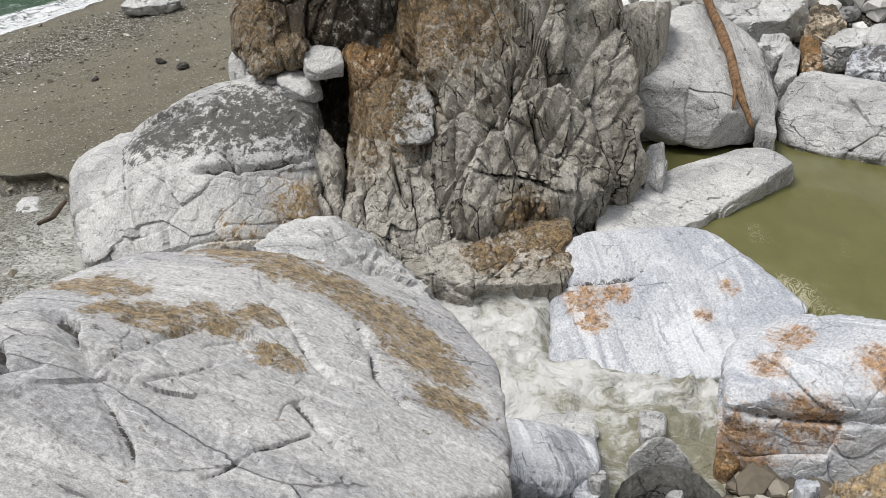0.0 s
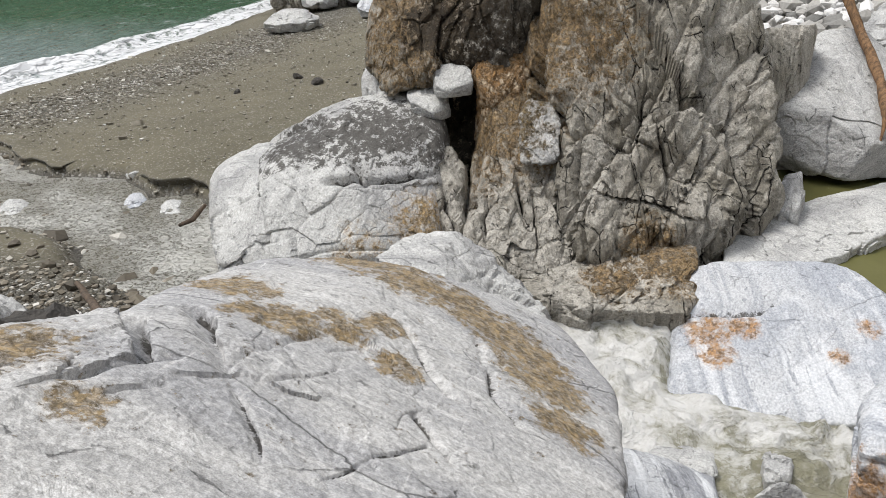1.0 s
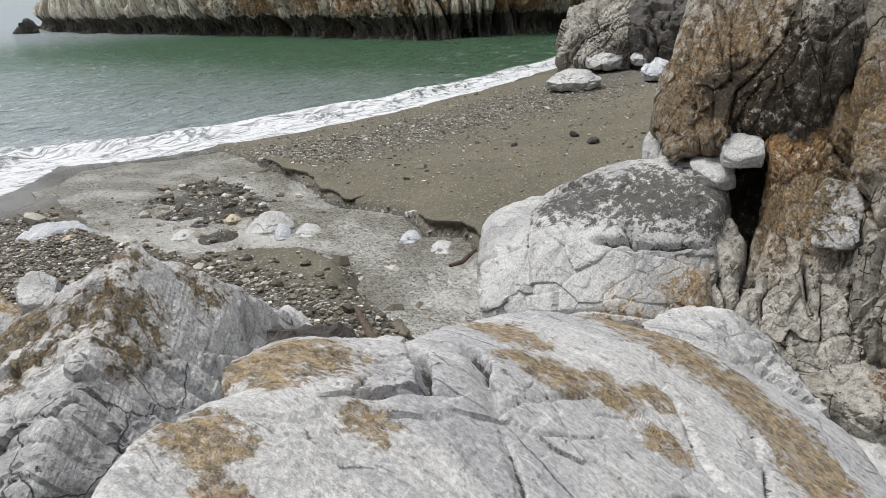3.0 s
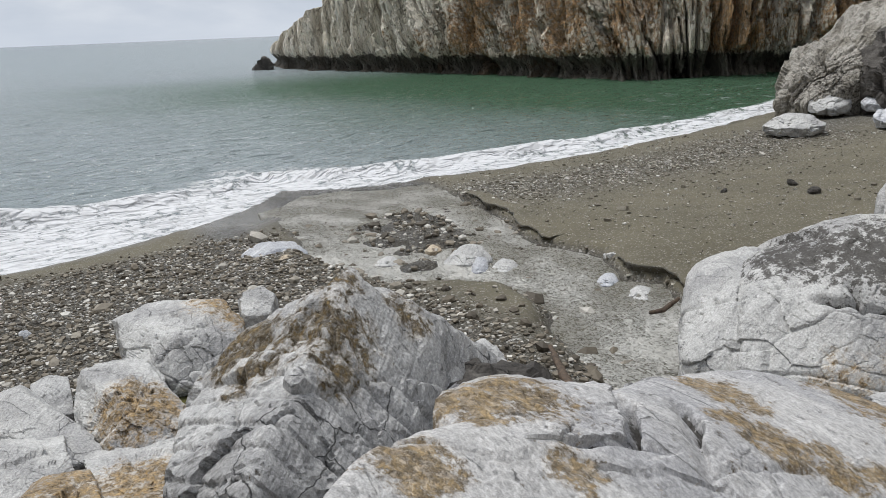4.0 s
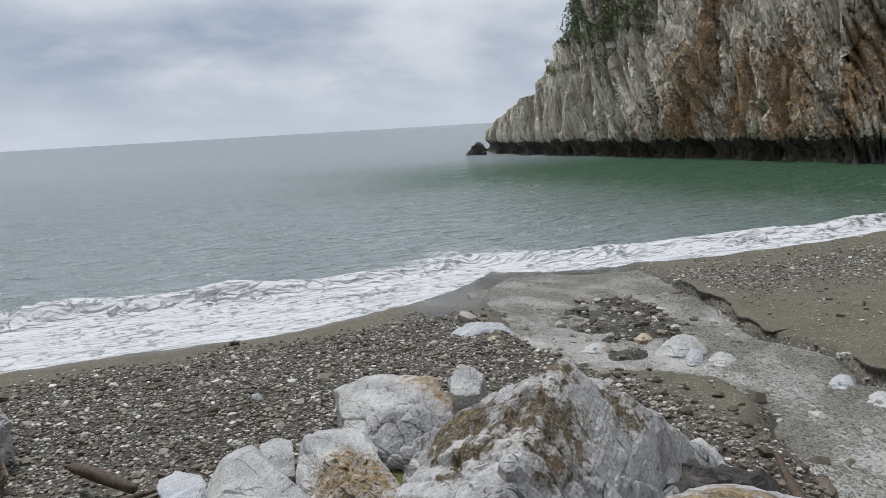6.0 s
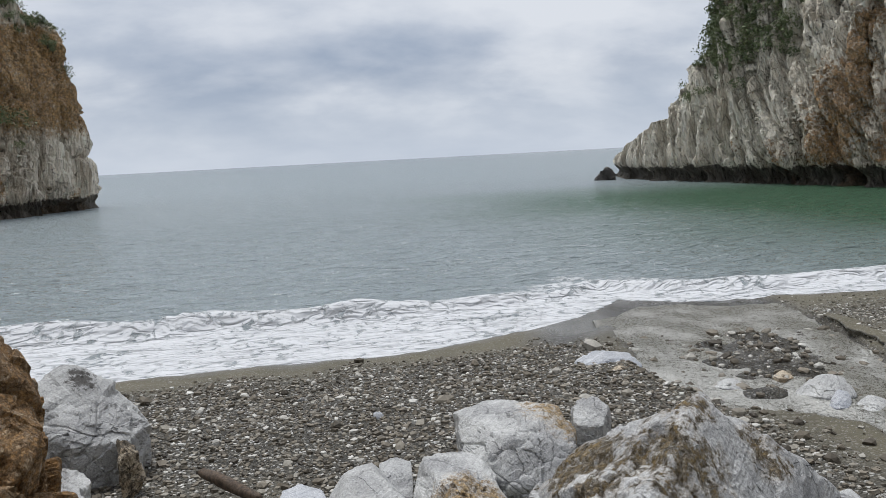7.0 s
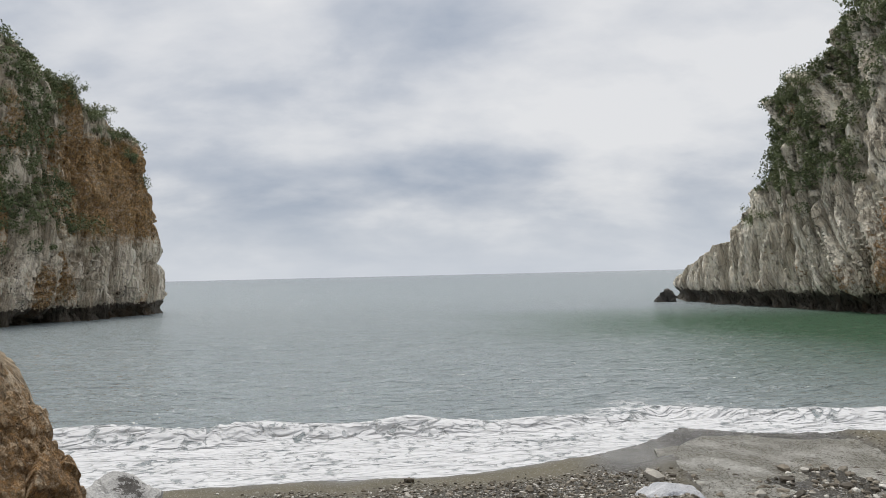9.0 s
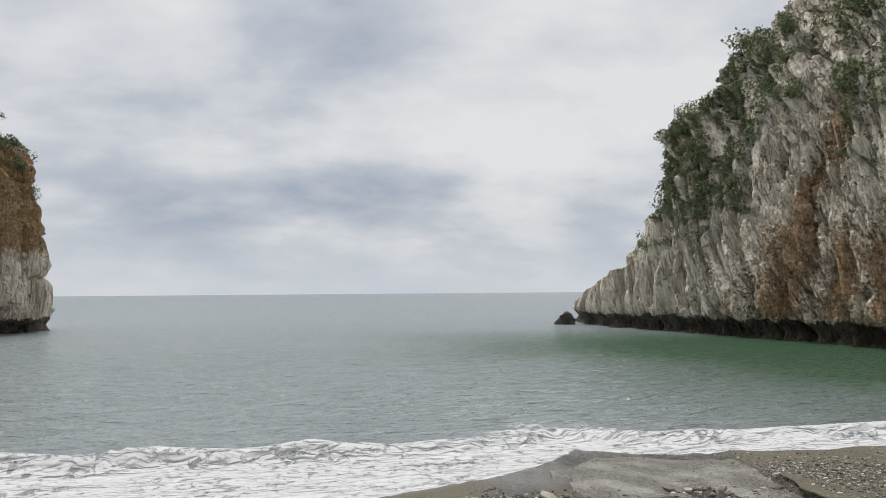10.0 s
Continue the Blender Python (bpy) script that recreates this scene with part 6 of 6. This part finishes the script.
boulder("stone", "washed stone in the stream", (
    (4.8, 9.25, 0.28), (4.93, 9.37, 0.31), (5.08, 9.41, 0.34), (5.21, 9.34, 0.31), (5.17, 9.11, 0.27), (4.94, 9.01, 0.31),
    (4.84, 9.07, 0.32)),
    0.15, (0.12, 0.22), fall=0.5, edge=26, mat=MARBLE, sub=5, rough=0.04, seed=108, category="stone", group="stones along the stream")

boulder("stone", "dark flat stone on the island", (
    (5.67, 9.32, 0.31), (5.78, 9.43, 0.32), (5.9, 9.49, 0.34), (5.97, 9.44, 0.32), (5.9, 9.23, 0.3), (5.71, 9.12, 0.34),
    (5.65, 9.16, 0.35)),
    0.18, (0.13, 0.21), fall=0.5, edge=26, mat=BROWN, sub=5, rough=0.04, seed=109, category="stone", group="stones along the stream")

boulder("stone", "flat pale stone on the bank", (
    (7.17, 7.25, 0.44), (7.31, 7.34, 0.44), (7.43, 7.37, 0.46), (7.5, 7.3, 0.45), (7.38, 7.12, 0.45), (7.18, 7.05, 0.49),
    (7.12, 7.1, 0.48)),
    0.32, (0.18, 0.18), fall=0.5, edge=26, mat=MARBLE, sub=5, rough=0.04, seed=110, category="stone", group="stones along the stream")



# ---- far end of the beach ----

boulder("boulder", "white sea-worn boulder on the sand", (
    (18.07, 12.59, 0.66), (18.49, 12.54, 0.79), (18.95, 12.42, 0.92), (19.22, 11.99, 0.83), (19.01, 11.51, 0.63), (18.29, 11.71, 0.61),
    (17.98, 12.18, 0.61)),
    0.4, (1, 0.66), fall=0.55, edge=40, mat=MARBLE, sub=5, rough=0.05, seed=120)

boulder("boulder", "pale boulder below the cave", (
    (22.77, 14.35, 0.72), (23.16, 14.35, 0.96), (23.57, 14.3, 1.2), (23.76, 13.95, 1.06), (23.5, 13.53, 0.69), (22.85, 13.63, 0.61),
    (22.63, 13.99, 0.61)),
    0.4, (1.03, 0.62), fall=0.55, edge=40, mat=MARBLE, sub=5, rough=0.05, seed=121)

boulder("boulder", "white boulder beside the cave", (
    (23.5, 13.14, 0.79), (23.89, 13.11, 0.99), (24.3, 13.02, 1.18), (24.49, 12.64, 1.07), (24.22, 12.22, 0.77), (23.57, 12.38, 0.71),
    (23.35, 12.78, 0.71)),
    0.5, (1.06, 0.57), fall=0.55, edge=40, mat=BLUE, sub=5, rough=0.05, seed=122)

boulder("boulder", "blue-grey boulder on the upper sand", (
    (20.32, 10.97, 0.76), (20.67, 10.98, 0.91), (21.04, 10.96, 1.06), (21.17, 10.69, 0.97), (20.87, 10.33, 0.75), (20.28, 10.38, 0.71),
    (20.13, 10.67, 0.71)),
    0.5, (1.06, 0.55), fall=0.55, edge=40, mat=BLUE, sub=5, rough=0.05, seed=123)

# no hollow here: the cave's shade is dark colour on the rock
boulder("sea_rock", "grey weathered rock mass with a cave painted dark", (
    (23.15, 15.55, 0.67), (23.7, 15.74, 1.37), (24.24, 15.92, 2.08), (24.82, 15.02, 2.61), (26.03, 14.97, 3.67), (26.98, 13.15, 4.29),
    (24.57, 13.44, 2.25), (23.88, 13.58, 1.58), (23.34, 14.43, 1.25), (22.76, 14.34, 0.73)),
    0.0, (2.57, 1.55), mat=OUTCROP, chip=(1.6, 1.6, 0.6), sub=6, rough=0.06, seed=130, category="rock", black=0.95, weather_shades=((23.8, 14.3, 1.1, 1.3), (24.3, 13.6, 1.6, 0.9)))

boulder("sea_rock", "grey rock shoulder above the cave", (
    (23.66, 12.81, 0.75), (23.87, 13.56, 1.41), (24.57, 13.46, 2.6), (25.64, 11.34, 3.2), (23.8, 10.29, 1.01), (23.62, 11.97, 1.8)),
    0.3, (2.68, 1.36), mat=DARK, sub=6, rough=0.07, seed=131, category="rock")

boulder("sea_rock", "low black rock awash off the headland", (
    (28.88, 79.83, 0.19), (29.35, 79.68, 0.9), (30.19, 79.38, 1.2), (30.89, 79.08, 0.6), (30.71, 79.13, 0.01)),
    -0.5, (0.71, 1.87), mat=DARK, sub=5, rough=0.08, seed=150, category="rock")



# ---- the west side of the beach ----

boulder("sea_rock", "low pale ochre rock shelf below the headland", (
    (-18.72, 24.85, 4.93), (-16.16, 27.19, 4.8), (-14.94, 28.45, 4.59), (-14.2, 28.29, 3.81), (-13.44, 28.11, 3.18), (-12.84, 27.27, 2.32),
    (-13.75, 25.67, 1.99), (-17.58, 23.22, 2.23)),
    -0.3, (-2.49, 4.34), chip=(1, 1, 0.6), fall=0.8, mat=BROWN, sub=6, rough=0.05, seed=165, category="rock")

# low on the boulder, shade of its overhanging side is painted in
boulder("boulder", "massive rugged brown limestone boulder", (
    (-2.68, 3.68, 2.21), (-3.05, 4.35, 3.65), (-2.8, 4.62, 3.75), (-2.57, 4.88, 3.47), (-2.42, 4.95, 3.31), (-2.19, 4.93, 2.99),
    (-2.06, 4.86, 2.78), (-1.88, 4.79, 2.55), (-1.67, 4.59, 2.29), (-1.48, 4.27, 2.09), (-1.5, 3.88, 1.94), (-1.73, 3.57, 2),
    (-2.03, 4.05, 2.56), (-2.11, 4.52, 2.9)),
    0.5, (-0.65, 1.35), mat=BROWN, sub=7, rough=0.07, cell=0.85, seed=160, facets=6, stains=((-1.9, 4.4, 2.0, 1.0),), weather_shades=((-1.6, 4.3, 1.2, 0.5),))

boulder("boulder", "white marble boulder beside the brown rock", (
    (-2.72, 7.7, 1.01), (-2.82, 8.22, 1.43), (-2.65, 8.51, 1.52), (-2.39, 8.54, 1.31), (-2.06, 8.35, 1.07), (-1.85, 8.12, 0.86),
    (-2, 7.75, 0.83), (-2.42, 7.55, 0.92)),
    0.4, (-0.22, 0.77), mat=MARBLE, sub=6, rough=0.04, seed=161, weather_shades=((-2.5, 8.3, 1.4, 0.2),))

boulder("boulder", "pale ochre rubble stone under the brown rock", (
    (-2.28, 6.2, 1.15), (-2.24, 6.45, 1.16), (-1.98, 6.4, 1.1), (-1.89, 6.19, 1.05), (-2.01, 5.94, 1.09)),
    0.5, (-0.1, 0.28), mat=MARBLE, sub=5, rough=0.06, seed=162, stains=((-2.7, 6.2, 0.8, 0.6),))

boulder("boulder", "cream rubble stone on the beach", (
    (-2.07, 5.73, 1.19), (-2.02, 5.86, 1.19), (-1.88, 5.9, 1.15), (-1.75, 5.59, 1.13), (-1.95, 5.53, 1.15)),
    0.5, (-0.1, 0.28), mat=MARBLE, sub=5, rough=0.05, seed=163)

boulder("boulder", "dark small stone beside the white boulder", (
    (-2, 7.43, 0.93), (-1.99, 7.56, 0.96), (-1.89, 7.57, 0.92), (-1.8, 7.36, 0.88), (-1.92, 7.23, 0.9)),
    0.5, (-0.05, 0.19), mat=BROWN, sub=4, rough=0.08, seed=164, weather_shades=((-2.2, 7.6, 0.8, 0.6),))



# ---- driftwood ----

stick("log", "split orange-brown log leaning on the grey boulder", "log", ((9.64, -0.62, 2.36), (9.27, -0.86, 1.94), (8.68, -1.03, 1.61), (8.22, -1.08, 1.41), (7.85, -1.22, 1.09)), (0.05, 0.048, 0.045, 0.045, 0.02), LOGWOOD, 1)

stick("branch", "broken orange-brown branch stub beside the log", "branch", ((8.23, -1.06, 1.46), (8.1, -1.06, 1.33), (8.01, -1.04, 1.18)), (0.02, 0.018, 0.008), LOGWOOD, 2)

stick("driftwood", "dark weathered driftwood log on the gravel", "driftwood", ((-1.24, 7.15, 0.71), (-1.05, 6.91, 0.71), (-0.86, 6.66, 0.71), (-0.67, 6.41, 0.71)), (0.03, 0.06, 0.055, 0.035), DRIFT, 3)

stick("driftwood", "thin dark driftwood stick beside the larger log", "driftwood", ((-0.74, 6.1, 0.76), (-0.63, 6.21, 0.74), (-0.51, 6.32, 0.7)), (0.02, 0.022, 0.012), DRIFT, 4)

stick("stick", "dark stick leaning behind the slab", "stick", ((3.38, 3.93, 1.22), (3.15, 3.56, 1.25), (2.93, 3.19, 1.29)), (0.016, 0.026, 0.03), DRIFT, 5)

stick("stick", "thin black stick lying behind the slab", "stick", ((2.31, 3.29, 1.56), (2.43, 3.2, 1.56), (2.59, 3.2, 1.54)), (0.008, 0.012, 0.008), DRIFT, 6)

stick("twig", "small dry twig lying on the slab", "twig", ((1.2, 1.32, 2.43), (1.23, 1.31, 2.43), (1.28, 1.32, 2.43)), (0.003, 0.006, 0.003), DRIFT, 7)

stick("branch", "wet black branch at the foot of the bank", "branch", ((4.62, 4.15, 1.11), (4.63, 4.01, 1.17), (4.73, 3.94, 1.27)), (0.015, 0.02, 0.015), DRIFT, 8)


# ---- gravel and scree ----
def solid(kind):
    bm = bmesh.new()
    if kind == "ico":
        bmesh.ops.create_icosphere(bm, subdivisions=1, radius=1.0)
    else:
        bmesh.ops.create_cube(bm, size=1.3)
        bmesh.ops.triangulate(bm, faces=bm.faces[:])
    v = np.array([x.co[:] for x in bm.verts])
    f = np.array([[x.index for x in p.verts] for p in bm.faces], np.int32)
    bm.free()
    return v, f


def scatter(name, label, category, kind, places, sizes, mat, seed, flat=True, squash=(0.45, 0.8), sink=0.25):
    """Many loose stones as one mesh: each turned, squashed and chipped in its own way, lying on the ground."""
    rng = np.random.default_rng(seed)
    v, f = solid(kind)
    n = len(places)
    jit = v[None] * (1 + rng.uniform(-0.22, 0.22, (n, len(v), 1)))
    jit = jit * np.stack([rng.uniform(0.75, 1.25, n), rng.uniform(0.75, 1.25, n), rng.uniform(*squash, n)], 1)[:, None]
    a, tilt = rng.uniform(0, 6.28, n), rng.normal(0, 0.25, n)
    x, y, z = jit[..., 0], jit[..., 1], jit[..., 2]
    x, z = x * np.cos(tilt)[:, None] - z * np.sin(tilt)[:, None], x * np.sin(tilt)[:, None] + z * np.cos(tilt)[:, None]
    x, y = x * np.cos(a)[:, None] - y * np.sin(a)[:, None], x * np.sin(a)[:, None] + y * np.cos(a)[:, None]
    q = np.stack([x, y, z + sink], -1) * sizes[:, None, None] + places[:, None]
    faces = (f[None] + (np.arange(n) * len(v))[:, None, None]).reshape(-1, 3)
    ob = mesh_object(name, q.reshape(-1, 3), faces, mat, flat=flat)
    return tagged(ob, label, category, kind="stuff")


def spread(n, x0, x1, y0, y1, seed, keep):
    rng = np.random.default_rng(seed)
    x, y = rng.uniform(x0, x1, n), rng.uniform(y0, y1, n)
    z, gravel, wet = ground_z(x, y)
    ok = rng.uniform(0, 1, n) < keep(x, y, gravel, wet)
    return np.stack([x, y, z], 1)[ok], rng


pl, rng = spread(58000, -6, 8.5, 3.2, 13.6, 1, lambda x, y, g, w: g * smooth(0.7, 0.2, w) * np.where(y < 9, 0.9, 0.75) * np.where(x > 4.2, 0.6, 1.0))
scatter("gravel", "grey and whitish mixed beach gravel", "gravel", "ico", pl[:7500], rng.lognormal(-3.75, 0.42, len(pl[:7500])), PEBBLE, 2)
scatter("gravel", "fine grey beach gravel between the pebbles", "gravel", "cube", pl[7500:], rng.lognormal(-4.05, 0.38, len(pl[7500:])), PEBBLE, 3)
pl, rng = spread(60000, 6.5, 20, 4.0, 15.5, 4, lambda x, y, g, w: (0.05 + 0.9 * g) * smooth(0.6, 0.2, w))
scatter("gravel", "scattered pale pebbles on the sand", "gravel", "cube", pl, rng.lognormal(-4.15, 0.45, len(pl)), PALE, 5)
pl, rng = spread(1200, 4.0, 8.2, 3.5, 12.5, 6, lambda x, y, g, w: g)
scatter("stream_stones", "wet stones on the stream's bed", "stones", "ico", pl, rng.lognormal(-3.35, 0.45, len(pl)), PEBBLE, 7, sink=0.3)
pl, rng = spread(5200, 8.4, 18, -7, 1.5, 8, lambda x, y, g, w: 0.9 + 0 * x)
scatter("scree", "pale grey rubble of the valley side", "scree", "ico", pl, np.minimum(rng.lognormal(-2.3, 0.5, len(pl)), 0.2), SCREE, 9, squash=(0.5, 0.95))
pl, rng = spread(1500, 2.5, 3.9, -2.0, -0.55, 10, lambda x, y, g, w: 0.8 + 0 * x)
scatter("shingle", "dark wet shingle beside the rapids", "shingle", "ico", pl, rng.lognormal(-3.4, 0.5, len(pl)), PEBBLE, 11)


# ---- single cobbles and scree stones that lie apart ----
def loose_stones(name, label, category, group, mats, places, sizes, seed, squash=(0.5, 0.85)):
    """Chipped stones of a few shapes, each lying turned in its own way on the ground."""
    rng = np.random.default_rng(seed)
    shapes = []
    for k, mat in enumerate(mats):
        v, f = SPHERE[3]
        p = v * (1.15, 0.9, 1.0)
        rel, gap = facets3(p + 3.7 * k, 1.3, seed + k)
        p = p * (1 + 0.20 * rel - 0.05 * np.exp(-(gap / 0.06) ** 2) + 0.05 * fbm(p * 2.5, 2, seed + k))[:, None]
        shapes.append(mesh_object(name, p, f, mat, sharp=24, attrs={"stain": np.zeros(len(p)), "weather_shade": np.zeros(len(p))}))
        tagged(shapes[-1], label, category, group)
    for k, (place, size) in enumerate(zip(places, sizes)):
        flat = rng.uniform(*squash)
        m = Matrix.Translation((place[0], place[1], place[2] + 0.45 * flat * size)) @ Euler((rng.normal(0, 0.2), rng.normal(0, 0.2), rng.uniform(0, 6.28))).to_matrix().to_4x4() @ Matrix.Diagonal((size, size * rng.uniform(0.75, 1.1), size * flat, 1))
        if k < len(shapes):
            shapes[k].matrix_basis = m
        else:
            copy_thing(shapes[k % len(shapes)], m)


pl, rng = spread(190, -1.5, 8.0, 4.6, 12.0, 21, lambda x, y, g, w: g * smooth(0.8, 0.4, w) * 0.8)
loose_stones("cobble", "whitish angular cobble lying on the beach gravel", "cobble", "cobbles on the gravel", (MARBLE, GREY, MARBLE, BLUE, OUTCROP, MARBLE), pl[:90], np.minimum(rng.lognormal(-2.95, 0.35, 90), 0.10), 22)
pl, rng = spread(170, 8.8, 13.5, -4.6, 0.2, 23, lambda x, y, g, w: 0.8 + 0 * x)
loose_stones("scree_stone", "pale grey angular stone of the valley's scree", "stone", "stones on the scree", (GREY, MARBLE, GREY, BLUE, OUTCROP), pl[:110], np.minimum(rng.lognormal(-1.75, 0.4, 110), 0.34), 24, squash=(0.6, 0.95))


spots = np.array(((12.13, 7.84), (11.59, 7.11), (10.99, 8.34), (15.55, 8.38), (12.92, 7.45), (10.41, 6.71), (8.19, 6.54)))
zs, _, _ = ground_z(spots[:, 0], spots[:, 1])
loose_stones("clod", "dark brown crumbly clod lying on the sand", "clod", "clods on the sand", (DARK, DARK, DARK), np.c_[spots, zs], (0.10, 0.13, 0.07, 0.14, 0.08, 0.07, 0.06), 26, squash=(0.45, 0.7))


# ---- shrubs on the headlands ----
def shrubs(name, label, face, seed, count, want):
    """Leafy clumps rooted in a cliff's face; want gives how readily they grow at a place of the face."""
    rng = np.random.default_rng(seed)
    nu, nv, _ = face.shape
    i, j = rng.integers(2, nu - 2, count * 14), rng.integers(2, nv - 2, count * 14)
    p = face[i, j]
    ok = rng.uniform(0, 1, len(p)) < want(p, i / nu, j / nv)
    p = p[ok][:count]
    n = len(p)
    r = rng.lognormal(-0.55, 0.45, n)
    k = 150
    d = rng.normal(size=(n, k, 3))
    d /= np.linalg.norm(d, axis=2)[..., None]
    rad = rng.uniform(0.35, 1.0, (n, k, 1)) ** 0.6
    lump = 1 + 0.45 * perlin((d * 1.7 + rng.uniform(0, 50, (n, 1, 3))).reshape(-1, 3), seed).reshape(n, k, 1)
    c = p[:, None] + d * rad * lump * r[:, None, None] * (1.0, 1.0, 0.8)
    u = rng.normal(size=(n, k, 3))
    u /= np.linalg.norm(u, axis=2)[..., None]
    w = np.cross(u, rng.normal(size=(n, k, 3)))
    w /= np.linalg.norm(w, axis=2)[..., None]
    s = rng.uniform(0.055, 0.13, (n, k, 1)) * (0.6 + 0.5 * r[:, None, None])
    quad = np.stack([c - u * s, c + w * s * 0.7, c + u * s, c - w * s * 0.7], 2)
    faces = np.arange(n * k * 4).reshape(-1, 4)
    tone = np.repeat(np.clip(rng.normal(0.38, 0.24, n), 0, 1), k * 4)
    ob = mesh_object(name, quad.reshape(-1, 3), faces, LEAF, attrs={"tone": tone})
    return tagged(ob, label, "shrubs", kind="stuff")


def east_want(p, u, v):
    patch = smooth(-0.15, 0.45, fbm(p * (0.10, 0.10, 0.07), 3, 77))
    near_cape = smooth(50, 56, p[:, 1]) * smooth(68, 63, p[:, 1])
    return smooth(7.5, 13, p[:, 2]) * np.maximum(patch * smooth(8, 22, p[:, 2]), 0.5 * near_cape) * (p[:, 1] > 24)


def west_want(p, u, v):
    patch = smooth(-0.25, 0.2, fbm(p * (0.10, 0.10, 0.08), 3, 78))
    top = smooth(0.72, 0.79, v)
    inner = smooth(76, 71, p[:, 1])
    return np.maximum(0.95 * top * (v < 0.86), 0.85 * patch * inner * smooth(5, 9, p[:, 2])) * (p[:, 1] > 35)


shrubs("shrubs_east", "dark green shrubs rooted in the limestone face", R_FACE, 5, 1700, east_want)
shrubs("shrubs_west", "dark green shrubs along the headland's brow", L_FACE, 6, 1500, west_want)


def make_shrub(seed, stem, twig):
    """A bush: a short forked stem and a crown of small leaves in uneven clumps."""
    rng = np.random.default_rng(seed)
    root = new("shrub")
    tagged(root, "dark green evergreen bush growing on the cliff's brow", "shrub", "bushes on the headlands")
    a = np.linspace(0, 6.283, 7)[:-1]
    verts, faces = [], []
    for b in range(4):
        way = np.array((rng.normal(0, 0.35), rng.normal(0, 0.35), 1.0))
        for j, t in enumerate((0.0, 0.5, 1.0)):
            mid = way * t * 0.9 + (0, 0, -0.3)
            r = 0.07 * (1 - 0.7 * t)
            verts += [mid + (r * math.cos(x), r * math.sin(x), 0) for x in a]
        for j in range(2):
            o = b * 18 + j * 6
            faces += [(o + k, o + (k + 1) % 6, o + 6 + (k + 1) % 6, o + 6 + k) for k in range(6)]
    trunk = mesh_object("stem", verts, faces, stem, parent=root)
    n = 900
    hub = rng.normal(size=(14, 3)) * (0.55, 0.55, 0.35) + (0, 0, 0.75)
    c = hub[rng.integers(0, 14, n)] + rng.normal(size=(n, 3)) * 0.22
    u, w = rng.normal(size=(n, 3)), rng.normal(size=(n, 3))
    u /= np.linalg.norm(u, axis=1)[:, None]
    w = np.cross(u, w)
    w /= np.linalg.norm(w, axis=1)[:, None]
    z = rng.uniform(0.05, 0.11, (n, 1))
    quad = np.stack([c - u * z, c + w * z * 0.6, c + u * z, c - w * z * 0.6], 1)
    mesh_object("crown", quad.reshape(-1, 3), np.arange(n * 4).reshape(-1, 4), twig, parent=root, attrs={"tone": np.full(n * 4, rng.uniform(0.2, 0.6))})
    return root


def plant(face, seed, count, u0, u1, v0, v1, kinds):
    rng = np.random.default_rng(seed)
    nu, nv, _ = face.shape
    for k in range(count):
        p = face[int(nu * rng.uniform(u0, u1)), int(nv * rng.uniform(v0, v1))]
        size = rng.uniform(0.5, 1.05)
        m = Matrix.Translation(p) @ Euler((0, 0, rng.uniform(0, 6.28))).to_matrix().to_4x4() @ Matrix.Diagonal((size, size, size, 1))
        copy_thing(kinds[k % len(kinds)], m)


BUSHES = [make_shrub(k, DRIFT, LEAF) for k in (31, 32, 33)]
for bush, spot in zip(BUSHES, (R_FACE[330, 128], R_FACE[380, 126], L_FACE[70, 116])):
    bush.matrix_basis = Matrix.Translation(spot)
plant(R_FACE, 41, 34, 0.27, 0.52, 0.55, 0.82, BUSHES)
plant(L_FACE, 42, 34, 0.10, 0.40, 0.55, 0.82, BUSHES)
